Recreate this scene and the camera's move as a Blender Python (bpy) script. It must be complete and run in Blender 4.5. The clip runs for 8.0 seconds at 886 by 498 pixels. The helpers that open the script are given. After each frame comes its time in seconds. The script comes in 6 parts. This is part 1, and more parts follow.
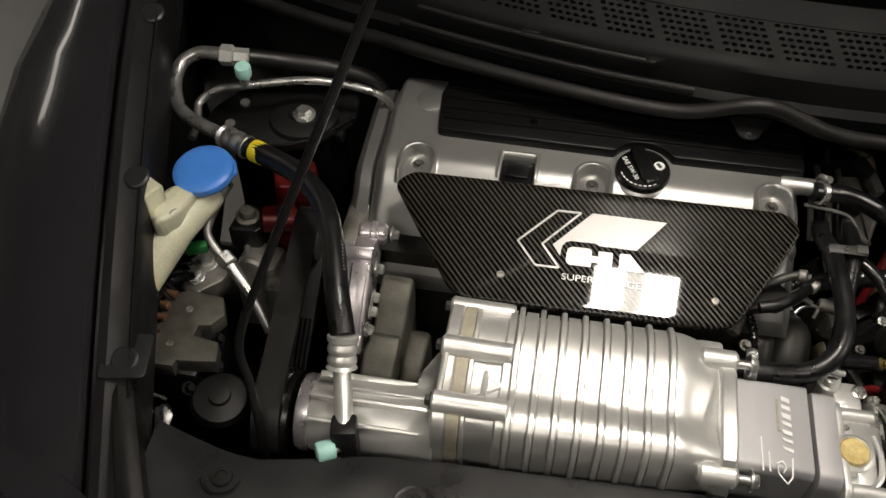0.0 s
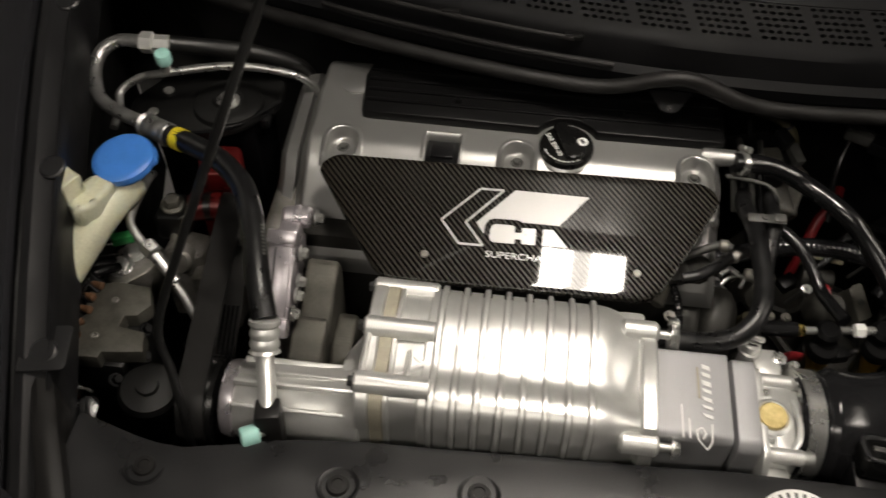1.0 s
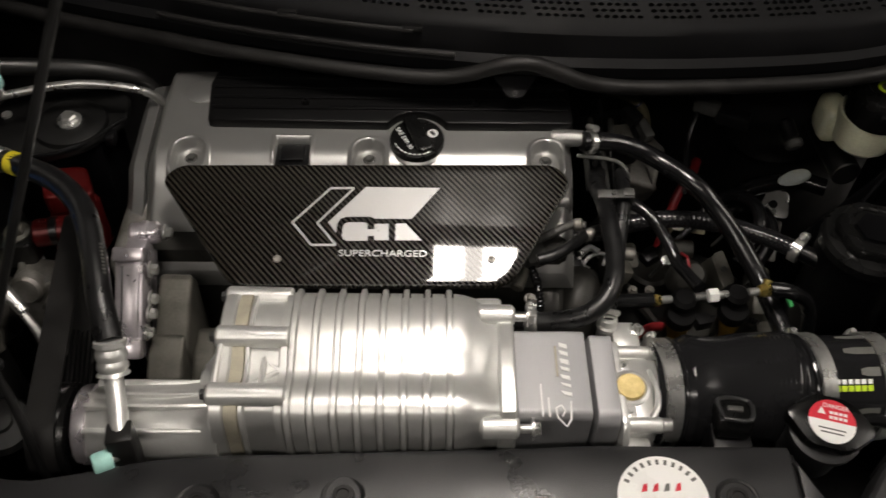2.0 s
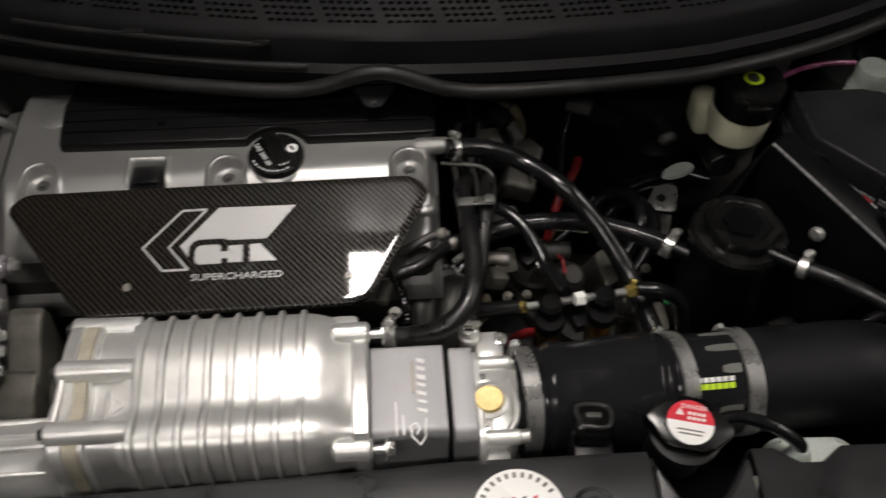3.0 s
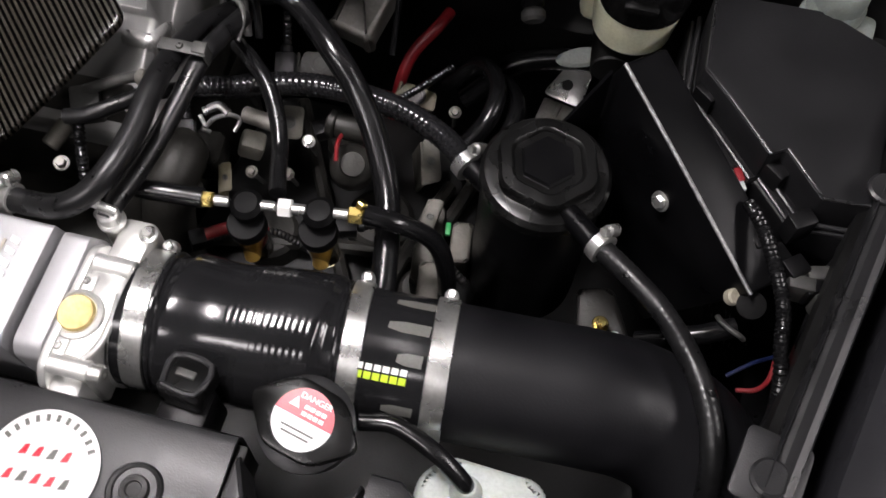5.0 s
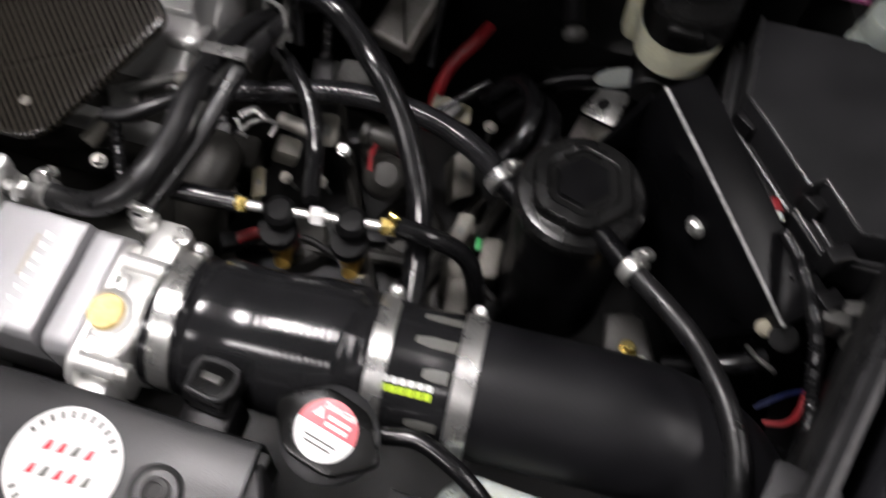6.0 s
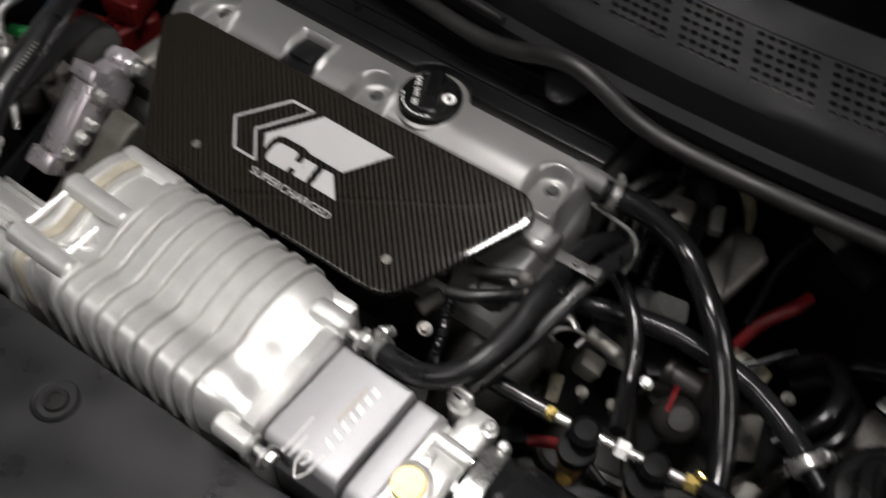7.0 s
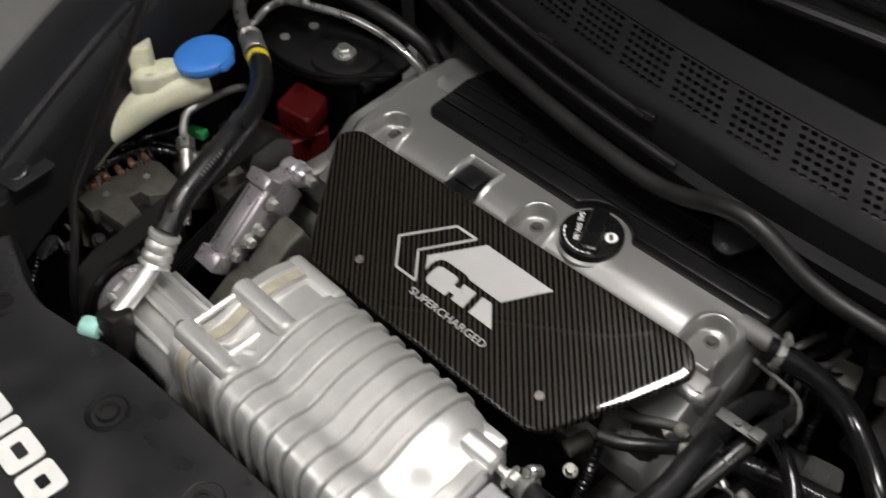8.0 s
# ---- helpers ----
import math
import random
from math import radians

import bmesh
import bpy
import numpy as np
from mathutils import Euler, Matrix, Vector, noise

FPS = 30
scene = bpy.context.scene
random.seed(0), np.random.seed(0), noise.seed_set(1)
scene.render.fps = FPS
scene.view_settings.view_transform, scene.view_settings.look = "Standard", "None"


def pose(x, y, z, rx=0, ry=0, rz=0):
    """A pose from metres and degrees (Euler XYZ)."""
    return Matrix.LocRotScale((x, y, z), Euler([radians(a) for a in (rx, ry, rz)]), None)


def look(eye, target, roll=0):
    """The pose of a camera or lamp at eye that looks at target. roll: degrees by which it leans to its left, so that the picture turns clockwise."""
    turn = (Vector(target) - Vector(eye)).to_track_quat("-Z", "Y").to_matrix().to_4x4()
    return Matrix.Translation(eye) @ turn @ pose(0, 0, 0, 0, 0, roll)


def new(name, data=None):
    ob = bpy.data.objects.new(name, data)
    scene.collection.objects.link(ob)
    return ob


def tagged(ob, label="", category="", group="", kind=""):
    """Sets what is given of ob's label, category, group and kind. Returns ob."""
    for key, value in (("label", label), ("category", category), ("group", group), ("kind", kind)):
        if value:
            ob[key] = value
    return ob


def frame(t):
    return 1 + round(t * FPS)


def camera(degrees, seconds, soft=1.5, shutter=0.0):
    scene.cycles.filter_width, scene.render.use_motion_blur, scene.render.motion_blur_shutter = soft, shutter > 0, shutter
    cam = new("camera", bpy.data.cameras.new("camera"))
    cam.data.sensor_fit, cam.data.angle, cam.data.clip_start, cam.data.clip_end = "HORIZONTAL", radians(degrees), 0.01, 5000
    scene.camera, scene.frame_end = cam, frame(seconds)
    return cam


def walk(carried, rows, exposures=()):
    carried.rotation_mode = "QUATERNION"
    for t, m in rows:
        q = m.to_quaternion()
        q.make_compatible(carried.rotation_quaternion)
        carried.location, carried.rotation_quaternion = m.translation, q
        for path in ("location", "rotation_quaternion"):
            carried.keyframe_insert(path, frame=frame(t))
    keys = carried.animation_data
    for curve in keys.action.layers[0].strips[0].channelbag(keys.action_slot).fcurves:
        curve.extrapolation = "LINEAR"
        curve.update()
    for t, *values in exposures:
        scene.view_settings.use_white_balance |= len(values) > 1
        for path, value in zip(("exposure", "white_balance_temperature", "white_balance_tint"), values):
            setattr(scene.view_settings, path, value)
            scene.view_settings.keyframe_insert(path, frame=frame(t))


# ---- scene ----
cam = camera(51.1, 8.0, soft=1.5, shutter=0.5)
PATH = [
    (0, (0.091, -0.047, 1.597), (-0.148, 1.264, 0.105), 0.7),
    (0.5, (0.102, -0.045, 1.592), (-0.128, 1.264, 0.098), 0.7),
    (1, (0.136, -0.047, 1.59), (-0.032, 1.26, 0.086), 1.1),
    (1.5, (0.171, -0.046, 1.586), (0.106, 1.274, 0.085), 1.5),
    (1.7, (0.181, -0.047, 1.581), (0.155, 1.285, 0.09), 1.9),
    (2.8, (0.295, -0.024, 1.575), (0.328, 1.306, 0.081), -0.1),
    (3, (0.311, -0.019, 1.576), (0.382, 1.306, 0.081), 0.6),
    (3.5, (0.349, 0.04, 1.567), (0.612, 1.344, 0.074), 4.5),
    (4, (0.441, 0.138, 1.514), (0.778, 1.338, -0.05), 6.6),
    (4.5, (0.609, 0.223, 1.473), (0.569, 1.235, -0.252), 7.2),
    (4.7, (0.65, 0.239, 1.466), (0.476, 1.176, -0.293), 2.7),
    (5.8, (0.695, 0.246, 1.454), (0.469, 1.124, -0.329), 2.2),
    (6, (0.669, 0.247, 1.459), (0.417, 1.15, -0.307), 2.6),
    (6.5, (0.599, 0.229, 1.47), (0.127, 1.218, -0.203), 3.2),
    (7, (0.544, 0.216, 1.482), (-0.158, 1.226, -0.094), 3.3),
    (7.5, (0.523, 0.215, 1.484), (-0.358, 1.216, -0.007), 1.7),
    (8, (0.497, 0.198, 1.495), (-0.484, 1.188, 0.061), 1.5),
]
EXPOSURES = [(0, -0.17, 7150, 11), (0.8, -0.19, 7150, 11), (1.7, -0.35, 7050, 12), (2.8, -0.28, 6800, 13), (3, -0.28, 6750, 13), (3.5, 0.05, 6600, 15), (4, 0.35, 6500, 17), (4.5, 0.48, 6400, 18), (5.8, 0.58, 6400, 16), (6, 0.54, 6400, 16), (6.5, 0.38, 6420, 15), (7, 0.14, 6450, 13), (7.5, 0.14, 6480, 12), (8, 0.14, 6500, 11)]
walk(cam, [(t, look(eye, target, roll)) for t, eye, target, roll in PATH], EXPOSURES)

# ---- world: a closed garage, lit by its ceiling lights only ----
world = bpy.data.worlds.new("world")
scene.world = world
world.use_nodes = True
world.node_tree.nodes["Background"].inputs["Color"].default_value = (0.05, 0.05, 0.055, 1)
world.node_tree.nodes["Background"].inputs["Strength"].default_value = 0.03
LAMP, WORK = 14.0, 88.0


# ---- materials ----
def mat(name, color, rough=0.5, metal=0.0, var=0.25, scale=60.0, bump=0.15, fine=600.0, coat=0.0, stain=None,
        sss=0.0, rvar=0.12, spec=0.5, stretch=(1, 1, 1), speck=0.22):
    """A surface with colour and gloss varied at two scales, and fine relief."""
    m = bpy.data.materials.new(name)
    m.use_nodes = True
    nt = m.node_tree
    N, L = nt.nodes, nt.links
    b = N["Principled BSDF"]
    tc = N.new("ShaderNodeTexCoord")
    mp = N.new("ShaderNodeMapping")
    mp.inputs["Scale"].default_value = stretch
    L.new(tc.outputs["Object"], mp.inputs["Vector"])
    big = N.new("ShaderNodeTexNoise")
    big.inputs["Scale"].default_value = scale
    big.inputs["Detail"].default_value = 5
    small = N.new("ShaderNodeTexNoise")
    small.inputs["Scale"].default_value = fine
    small.inputs["Detail"].default_value = 3
    for n in (big, small):
        L.new(mp.outputs["Vector"], n.inputs["Vector"])
    ramp = N.new("ShaderNodeValToRGB")
    ramp.color_ramp.elements[0].position, ramp.color_ramp.elements[1].position = 0.3, 0.7
    c0 = stain or tuple(c * (1 - var) for c in color)
    ramp.color_ramp.elements[0].color = (*c0, 1)
    ramp.color_ramp.elements[1].color = (*(min(1, c * (1 + var * 0.5)) for c in color), 1)
    L.new(big.outputs["Fac"], ramp.inputs["Fac"])
    mix = N.new("ShaderNodeMixRGB")
    mix.blend_type = "OVERLAY"
    mix.inputs["Fac"].default_value = speck
    L.new(ramp.outputs["Color"], mix.inputs["Color1"])
    L.new(small.outputs["Fac"], mix.inputs["Color2"])
    L.new(mix.outputs["Color"], b.inputs["Base Color"])
    mr = N.new("ShaderNodeMapRange")
    mr.inputs["To Min"].default_value, mr.inputs["To Max"].default_value = max(0.02, rough - rvar), min(1, rough + rvar)
    mr.inputs["From Min"].default_value, mr.inputs["From Max"].default_value = 0.3, 0.7
    L.new(big.outputs["Fac"], mr.inputs["Value"])
    L.new(mr.outputs["Result"], b.inputs["Roughness"])
    b.inputs["Metallic"].default_value = metal
    b.inputs["Specular IOR Level"].default_value = spec
    b.inputs["Coat Weight"].default_value = coat
    b.inputs["Coat Roughness"].default_value = 0.04
    if sss:
        b.inputs["Subsurface Weight"].default_value = sss
        b.inputs["Subsurface Radius"].default_value = (0.02, 0.015, 0.008)
        b.inputs["Subsurface Scale"].default_value = 0.5
    bp = N.new("ShaderNodeBump")
    bp.inputs["Strength"].default_value = bump
    bp.inputs["Distance"].default_value = 0.0006
    L.new(small.outputs["Fac"], bp.inputs["Height"])
    L.new(bp.outputs["Normal"], b.inputs["Normal"])
    return m


def glow(name, color, strength):
    m = bpy.data.materials.new(name)
    m.use_nodes = True
    b = m.node_tree.nodes["Principled BSDF"]
    b.inputs["Base Color"].default_value = (0.8, 0.8, 0.8, 1)
    b.inputs["Emission Color"].default_value = (*color, 1)
    b.inputs["Emission Strength"].default_value = strength
    return m


def carbon_weave():
    """Two-by-two twill of dark tows under a clear coat."""
    m = bpy.data.materials.new("carbon_fibre")
    m.use_nodes = True
    nt = m.node_tree
    N, L = nt.nodes, nt.links
    b = N["Principled BSDF"]
    tc = N.new("ShaderNodeTexCoord")
    sep = N.new("ShaderNodeSeparateXYZ")
    L.new(tc.outputs["Object"], sep.inputs["Vector"])

    def op(kind, a, c=None):
        n = N.new("ShaderNodeMath")
        n.operation = kind
        for i, v in enumerate((a, c)):
            if v is None:
                continue
            if isinstance(v, (int, float)):
                n.inputs[i].default_value = v
            else:
                L.new(v, n.inputs[i])
        return n.outputs[0]
    tow = 0.0016
    xs, ys = op("DIVIDE", sep.outputs["X"], tow), op("DIVIDE", sep.outputs["Y"], tow)
    u, v = op("FLOOR", xs), op("FLOOR", ys)
    k = op("FLOORED_MODULO", op("ADD", u, v), 4)
    up = op("LESS_THAN", k, 1.5)
    fx = op("ABSOLUTE", op("SUBTRACT", op("FRACT", xs), 0.5))
    fy = op("ABSOLUTE", op("SUBTRACT", op("FRACT", ys), 0.5))
    mixc = N.new("ShaderNodeMixRGB")
    # differing sheen of the two tow directions is painted as pale and dark
    mixc.inputs["Color1"].default_value = (0.0005, 0.0005, 0.0005, 1)
    mixc.inputs["Color2"].default_value = (0.020, 0.0172, 0.013, 1)
    L.new(up, mixc.inputs["Fac"])
    L.new(mixc.outputs["Color"], b.inputs["Base Color"])
    L.new(op("MULTIPLY", up, 0.16), b.inputs["Specular IOR Level"])
    hgt = op("ADD", op("MULTIPLY", up, op("SUBTRACT", 0.5, fx)), op("MULTIPLY", op("SUBTRACT", 1.0, up), op("SUBTRACT", 0.5, fy)))
    bp = N.new("ShaderNodeBump")
    bp.inputs["Strength"].default_value = 0.16
    bp.inputs["Distance"].default_value = 0.0003
    L.new(hgt, bp.inputs["Height"])
    L.new(bp.outputs["Normal"], b.inputs["Normal"])
    b.inputs["Roughness"].default_value = 0.38
    b.inputs["Coat Weight"].default_value = 1.0
    b.inputs["Coat Roughness"].default_value = 0.03
    return m


def glass(name, color):
    m = bpy.data.materials.new(name)
    m.use_nodes = True
    b = m.node_tree.nodes["Principled BSDF"]
    b.inputs["Base Color"].default_value = (*color, 1)
    b.inputs["Roughness"].default_value = 0.03
    b.inputs["Transmission Weight"].default_value = 1.0
    return m


CAST = mat("cast_aluminium", (0.72, 0.72, 0.70), 0.36, 0.70, 0.07, 60, 0.28, 900, rvar=0.06, speck=0.16)
MACHINED = mat("machined_aluminium", (0.44, 0.44, 0.45), 0.57, 0.6, 0.06, 20, 0.03, 900, stretch=(5, 1, 1), rvar=0.05, speck=0.1)
POLISHED = mat("polished_aluminium", (0.62, 0.58, 0.61), 0.3, 0.78, 0.12, 40, 0.08, 300, rvar=0.06)
SILVER = mat("silver_paint", (0.37, 0.37, 0.36), 0.36, 0.8, 0.03, 30, 0.05, 1400, rvar=0.03, speck=0.08)
DULL = mat("dull_aluminium", (0.27, 0.26, 0.245), 0.5, 0.7, 0.35, 45, 0.5, 350, stain=(0.16, 0.15, 0.13))
GREYCAST = mat("grey_casting", (0.08, 0.08, 0.076), 0.55, 0.4, 0.35, 45, 0.5, 300)
STEEL = mat("zinc_steel", (0.64, 0.64, 0.62), 0.30, 0.88, 0.15, 50, 0.1, 400, rvar=0.08)
PIPE = mat("aluminium_pipe", (0.5, 0.5, 0.49), 0.34, 0.9, 0.2, 60, 0.15, 500)
CARBON = carbon_weave()
PLASTIC = mat("black_plastic", (0.005, 0.005, 0.0055), 0.4, 0, 0.3, 40, 0.3, 1100, spec=0.25)
COVER = mat("grained_grey_plastic", (0.017, 0.017, 0.018), 0.36, 0, 0.2, 20, 0.3, 900, spec=0.5)
GLOSSPLASTIC = mat("satin_black_plastic", (0.005, 0.005, 0.005), 0.26, 0, 0.3, 30, 0.1, 700, spec=0.4)
RUBBER = mat("black_rubber", (0.006, 0.006, 0.0065), 0.22, 0, 0.3, 70, 0.1, 700, spec=0.55, rvar=0.06)
SEALR = mat("seal_rubber", (0.0095, 0.009, 0.0088), 0.48, 0, 0.3, 50, 0.3, 600, spec=0.3)
SILICONE = mat("black_silicone", (0.012, 0.012, 0.013), 0.14, 0, 0.2, 30, 0.1, 500, rvar=0.05)
INTAKE = mat("matt_black_tube", (0.006, 0.006, 0.0072), 0.5, 0, 0.3, 25, 0.2, 500, spec=0.22)
COWL = mat("matt_grey_plastic", (0.0048, 0.0048, 0.0053), 0.58, 0, 0.25, 20, 0.3, 900, spec=0.12)
PAINT = mat("black_car_paint", (0.0185, 0.0185, 0.021), 0.2, 0, 0.1, 20, 0.02, 900, coat=1.0, rvar=0.04)
# black bay paint; on the aluminium gearbox case it stands in for shade
BAY = mat("bay_black_paint_and_shade", (0.003, 0.003, 0.003), 0.45, 0, 0.4, 12, 0.2, 300)
BOX = mat("satin_black_coating", (0.003, 0.003, 0.0035), 0.36, 0, 0.3, 15, 0.15, 900, spec=0.2)
RED = mat("red_anodised", (0.095, 0.006, 0.006), 0.34, 0.4, 0.25, 40, 0.15, 500)
REDW = mat("red_insulation", (0.20, 0.012, 0.016), 0.4, 0, 0.2, 60, 0.1, 400)
BLUEW = mat("blue_insulation", (0.008, 0.013, 0.05), 0.4, 0, 0.2, 60, 0.1, 400)
GREENW = mat("green_insulation", (0.03, 0.28, 0.08), 0.4, 0, 0.2, 60, 0.1, 400)
BLUE = mat("blue_plastic", (0.05, 0.22, 0.68), 0.4, 0, 0.12, 40, 0.15, 700)
CREAM = mat("natural_plastic", (0.60, 0.60, 0.45), 0.42, 0, 0.18, 25, 0.15, 400, sss=0.25)
WHITEPL = mat("white_plastic", (0.48, 0.52, 0.49), 0.42, 0, 0.12, 25, 0.15, 400, sss=0.2)
MINT = mat("mint_plastic", (0.36, 0.66, 0.6), 0.42, 0, 0.15, 90, 0.2, 700)
BRASS = mat("brass", (0.78, 0.6, 0.2), 0.26, 1.0, 0.15, 80, 0.15, 500)
GOLD = mat("yellow_zinc_disc", (0.66, 0.54, 0.26), 0.42, 0.55, 0.3, 120, 0.3, 500, stain=(0.44, 0.33, 0.12))
AMBER = mat("amber_filter", (0.66, 0.42, 0.1), 0.5, 0, 0.2, 90, 0.2, 500)
GASKET = mat("tan_gasket", (0.40, 0.37, 0.29), 0.6, 0.2, 0.2, 60, 0.2, 500)
YELLOW = mat("yellow_marking", (0.75, 0.62, 0.03), 0.5, 0, 0.15, 90, 0.1, 500)
LIME = mat("lime_marking", (0.52, 0.72, 0.03), 0.5, 0, 0.1, 90, 0.1, 500)
WHITE = mat("white_vinyl", (0.8, 0.8, 0.78), 0.32, 0, 0.04, 20, 0.03, 900, speck=0.08)
REDV = mat("red_vinyl", (0.62, 0.03, 0.05), 0.35, 0, 0.08, 20, 0.05, 500)
INK = mat("dark_ink", (0.03, 0.03, 0.03), 0.5, 0, 0.1, 20, 0.05, 500)
GREYINK = mat("grey_ink", (0.12, 0.12, 0.11), 0.5, 0, 0.1, 20, 0.05, 500)
ENAMEL = mat("emblem_satin_white", (0.43, 0.43, 0.425), 0.3, 0.15, 0.03, 30, 0.03, 900, rvar=0.03, speck=0.05)
RUSTY = mat("brown_terminal", (0.13, 0.062, 0.03), 0.6, 0.2, 0.4, 120, 0.3, 500)
CONCRETE = mat("painted_concrete", (0.76, 0.75, 0.74), 0.5, 0, 0.1, 3, 0.2, 120)
WALLM = mat("white_wall_paint", (0.22, 0.22, 0.215), 0.7, 0, 0.08, 3, 0.2, 150)
CEILM = mat("dark_ceiling_boards", (0.07, 0.07, 0.068), 0.8, 0, 0.2, 3, 0.2, 150)
TANP = mat("aged_tan_plastic", (0.13, 0.115, 0.07), 0.45, 0, 0.25, 60, 0.2, 500)
PINK = mat("purple_hose", (0.14, 0.03, 0.08), 0.3, 0, 0.15, 60, 0.1, 400)
COIL = mat("satin_black_coil_cover", (0.004, 0.004, 0.0042), 0.36, 0, 0.12, 30, 0.1, 900, spec=0.2, rvar=0.03)
LID = mat("matt_black_lid", (0.011, 0.011, 0.012), 0.5, 0, 0.2, 20, 0.3, 900, spec=0.2)
FROST = mat("frosted_plastic", (0.17, 0.19, 0.175), 0.45, 0, 0.15, 40, 0.2, 400, sss=0.2)
RAIL = mat("satin_grey_rail", (0.017, 0.017, 0.018), 0.30, 0, 0.2, 25, 0.2, 800, spec=0.6)
HOSE = mat("satin_hose_rubber", (0.007, 0.007, 0.0075), 0.36, 0, 0.3, 70, 0.2, 700, spec=0.45)
SEALW = mat("bright_edge_metal", (0.28, 0.28, 0.28), 0.4, 0.5, 0.5, 200, 0.3, 500)
TINTB = glass("amber_bowl", (0.35, 0.3, 0.2))
TINT = glass("windscreen_glass", (0.55, 0.6, 0.58))
TUBE = glow("fluorescent_diffuser", (1.0, 0.97, 0.93), LAMP)
# strengths set by hand: boosted for right floor and rail, weak on the left
BRIGHT = glow("boosted_fluorescent_diffuser", (1.0, 0.97, 0.93), LAMP * 1.6)
WEAK = glow("weak_fluorescent_diffuser", (1.0, 0.97, 0.93), LAMP * 0.28)
PANEL = glow("work_light_diffuser", (1.0, 0.97, 0.93), WORK)
# own glow stands in for tube light that the reflector throws back
DIM = glow("work_light_reflector", (1.0, 0.97, 0.93), WORK * 0.25)
MATTBLACK = mat("matt_black_moulding", (0.003, 0.003, 0.0032), 0.5, 0, 0.2, 40, 0.2, 700, spec=0.08)
# near-black casting: the shade low in the bay is put into the colour
DARKCAST = mat("dark_casting", (0.028, 0.027, 0.024), 0.5, 0.4, 0.4, 45, 0.5, 300)
WEATHERED = mat("weathered_casting", (0.115, 0.11, 0.095), 0.55, 0.55, 0.35, 50, 0.5, 350)


# ---- mesh builders ----
def part(name, bm, material, parent=None, label="", smooth=True):
    me = bpy.data.meshes.new(name)
    bmesh.ops.recalc_face_normals(bm, faces=bm.faces)
    if smooth:
        for f in bm.faces:
            f.smooth = True
        for e in bm.edges:
            if len(e.link_faces) == 2 and e.calc_face_angle(0) > 0.6:
                e.smooth = False
    bm.to_mesh(me)
    bm.free()
    me.materials.append(material)
    ob = new(name, me)
    if parent:
        ob.parent = parent
    if label:
        ob["label"] = label
    return ob


def thing(name, label, category, group="", kind="", at=(0, 0, 0)):
    ob = new(name)
    ob.empty_display_size = 0.02
    return tagged(ob, label, category, group, kind)


def solo(name, bm, material, label, category, group="", kind=""):
    return tagged(part(name, bm, material), label, category, group, kind)


def join(*bms):
    out = bms[0]
    for b in bms[1:]:
        me = bpy.data.meshes.new("tmp")
        b.to_mesh(me)
        b.free()
        out.from_mesh(me)
        bpy.data.meshes.remove(me)
    return out


def xf(bm, m):
    bmesh.ops.transform(bm, matrix=m, verts=bm.verts)
    return bm


def box(x0, x1, y0, y1, z0, z1, bevel=0.002, seg=2):
    bm = bmesh.new()
    bmesh.ops.create_cube(bm, size=1)
    bmesh.ops.scale(bm, vec=(x1 - x0, y1 - y0, z1 - z0), verts=bm.verts)
    bmesh.ops.translate(bm, vec=((x0 + x1) / 2, (y0 + y1) / 2, (z0 + z1) / 2), verts=bm.verts)
    if bevel:
        bmesh.ops.bevel(bm, geom=bm.edges[:], offset=bevel, segments=seg, affect="EDGES", profile=0.5)
    return bm


def axis_matrix(p, d):
    d = Vector(d).normalized()
    return Matrix.Translation(p) @ d.to_track_quat("Z", "Y").to_matrix().to_4x4()


def lathe(profile, p=(0, 0, 0), d=(0, 0, 1), n=32, wobble=None):
    """Turns (radius, height) pairs about the axis d through p."""
    bm = bmesh.new()
    rings = []
    for r, h in profile:
        ring = []
        for i in range(n):
            a = 2 * math.pi * i / n
            k = wobble(a, r, h) if wobble else 1.0
            ring.append(bm.verts.new((max(r, 1e-5) * k * math.cos(a), max(r, 1e-5) * k * math.sin(a), h)))
        rings.append(ring)
    for a, b in zip(rings, rings[1:]):
        for i in range(n):
            bm.faces.new((a[i], a[(i + 1) % n], b[(i + 1) % n], b[i]))
    bm.faces.new(rings[0][::-1])
    bm.faces.new(rings[-1])
    return xf(bm, axis_matrix(p, d))


def cyl(p0, p1, r, r1=None, n=24, bevel=0.0015):
    p0, p1 = Vector(p0), Vector(p1)
    h = (p1 - p0).length
    r1 = r if r1 is None else r1
    b = min(bevel, h / 3, r / 3)
    return lathe([(r - b, 0), (r, b), (r1, h - b), (r1 - b, h)], p0, p1 - p0, n)


def smooth_path(pts, steps=8):
    pts = [Vector(p) for p in pts]
    ext = [2 * pts[0] - pts[1], *pts, 2 * pts[-1] - pts[-2]]
    out = []
    for i in range(1, len(ext) - 2):
        p0, p1, p2, p3 = ext[i - 1:i + 3]
        for k in range(steps):
            t = k / steps
            out.append(0.5 * (2 * p1 + (p2 - p0) * t + (2 * p0 - 5 * p1 + 4 * p2 - p3) * t * t + (3 * p1 - p0 - 3 * p2 + p3) * t ** 3))
    out.append(pts[-1])
    return out


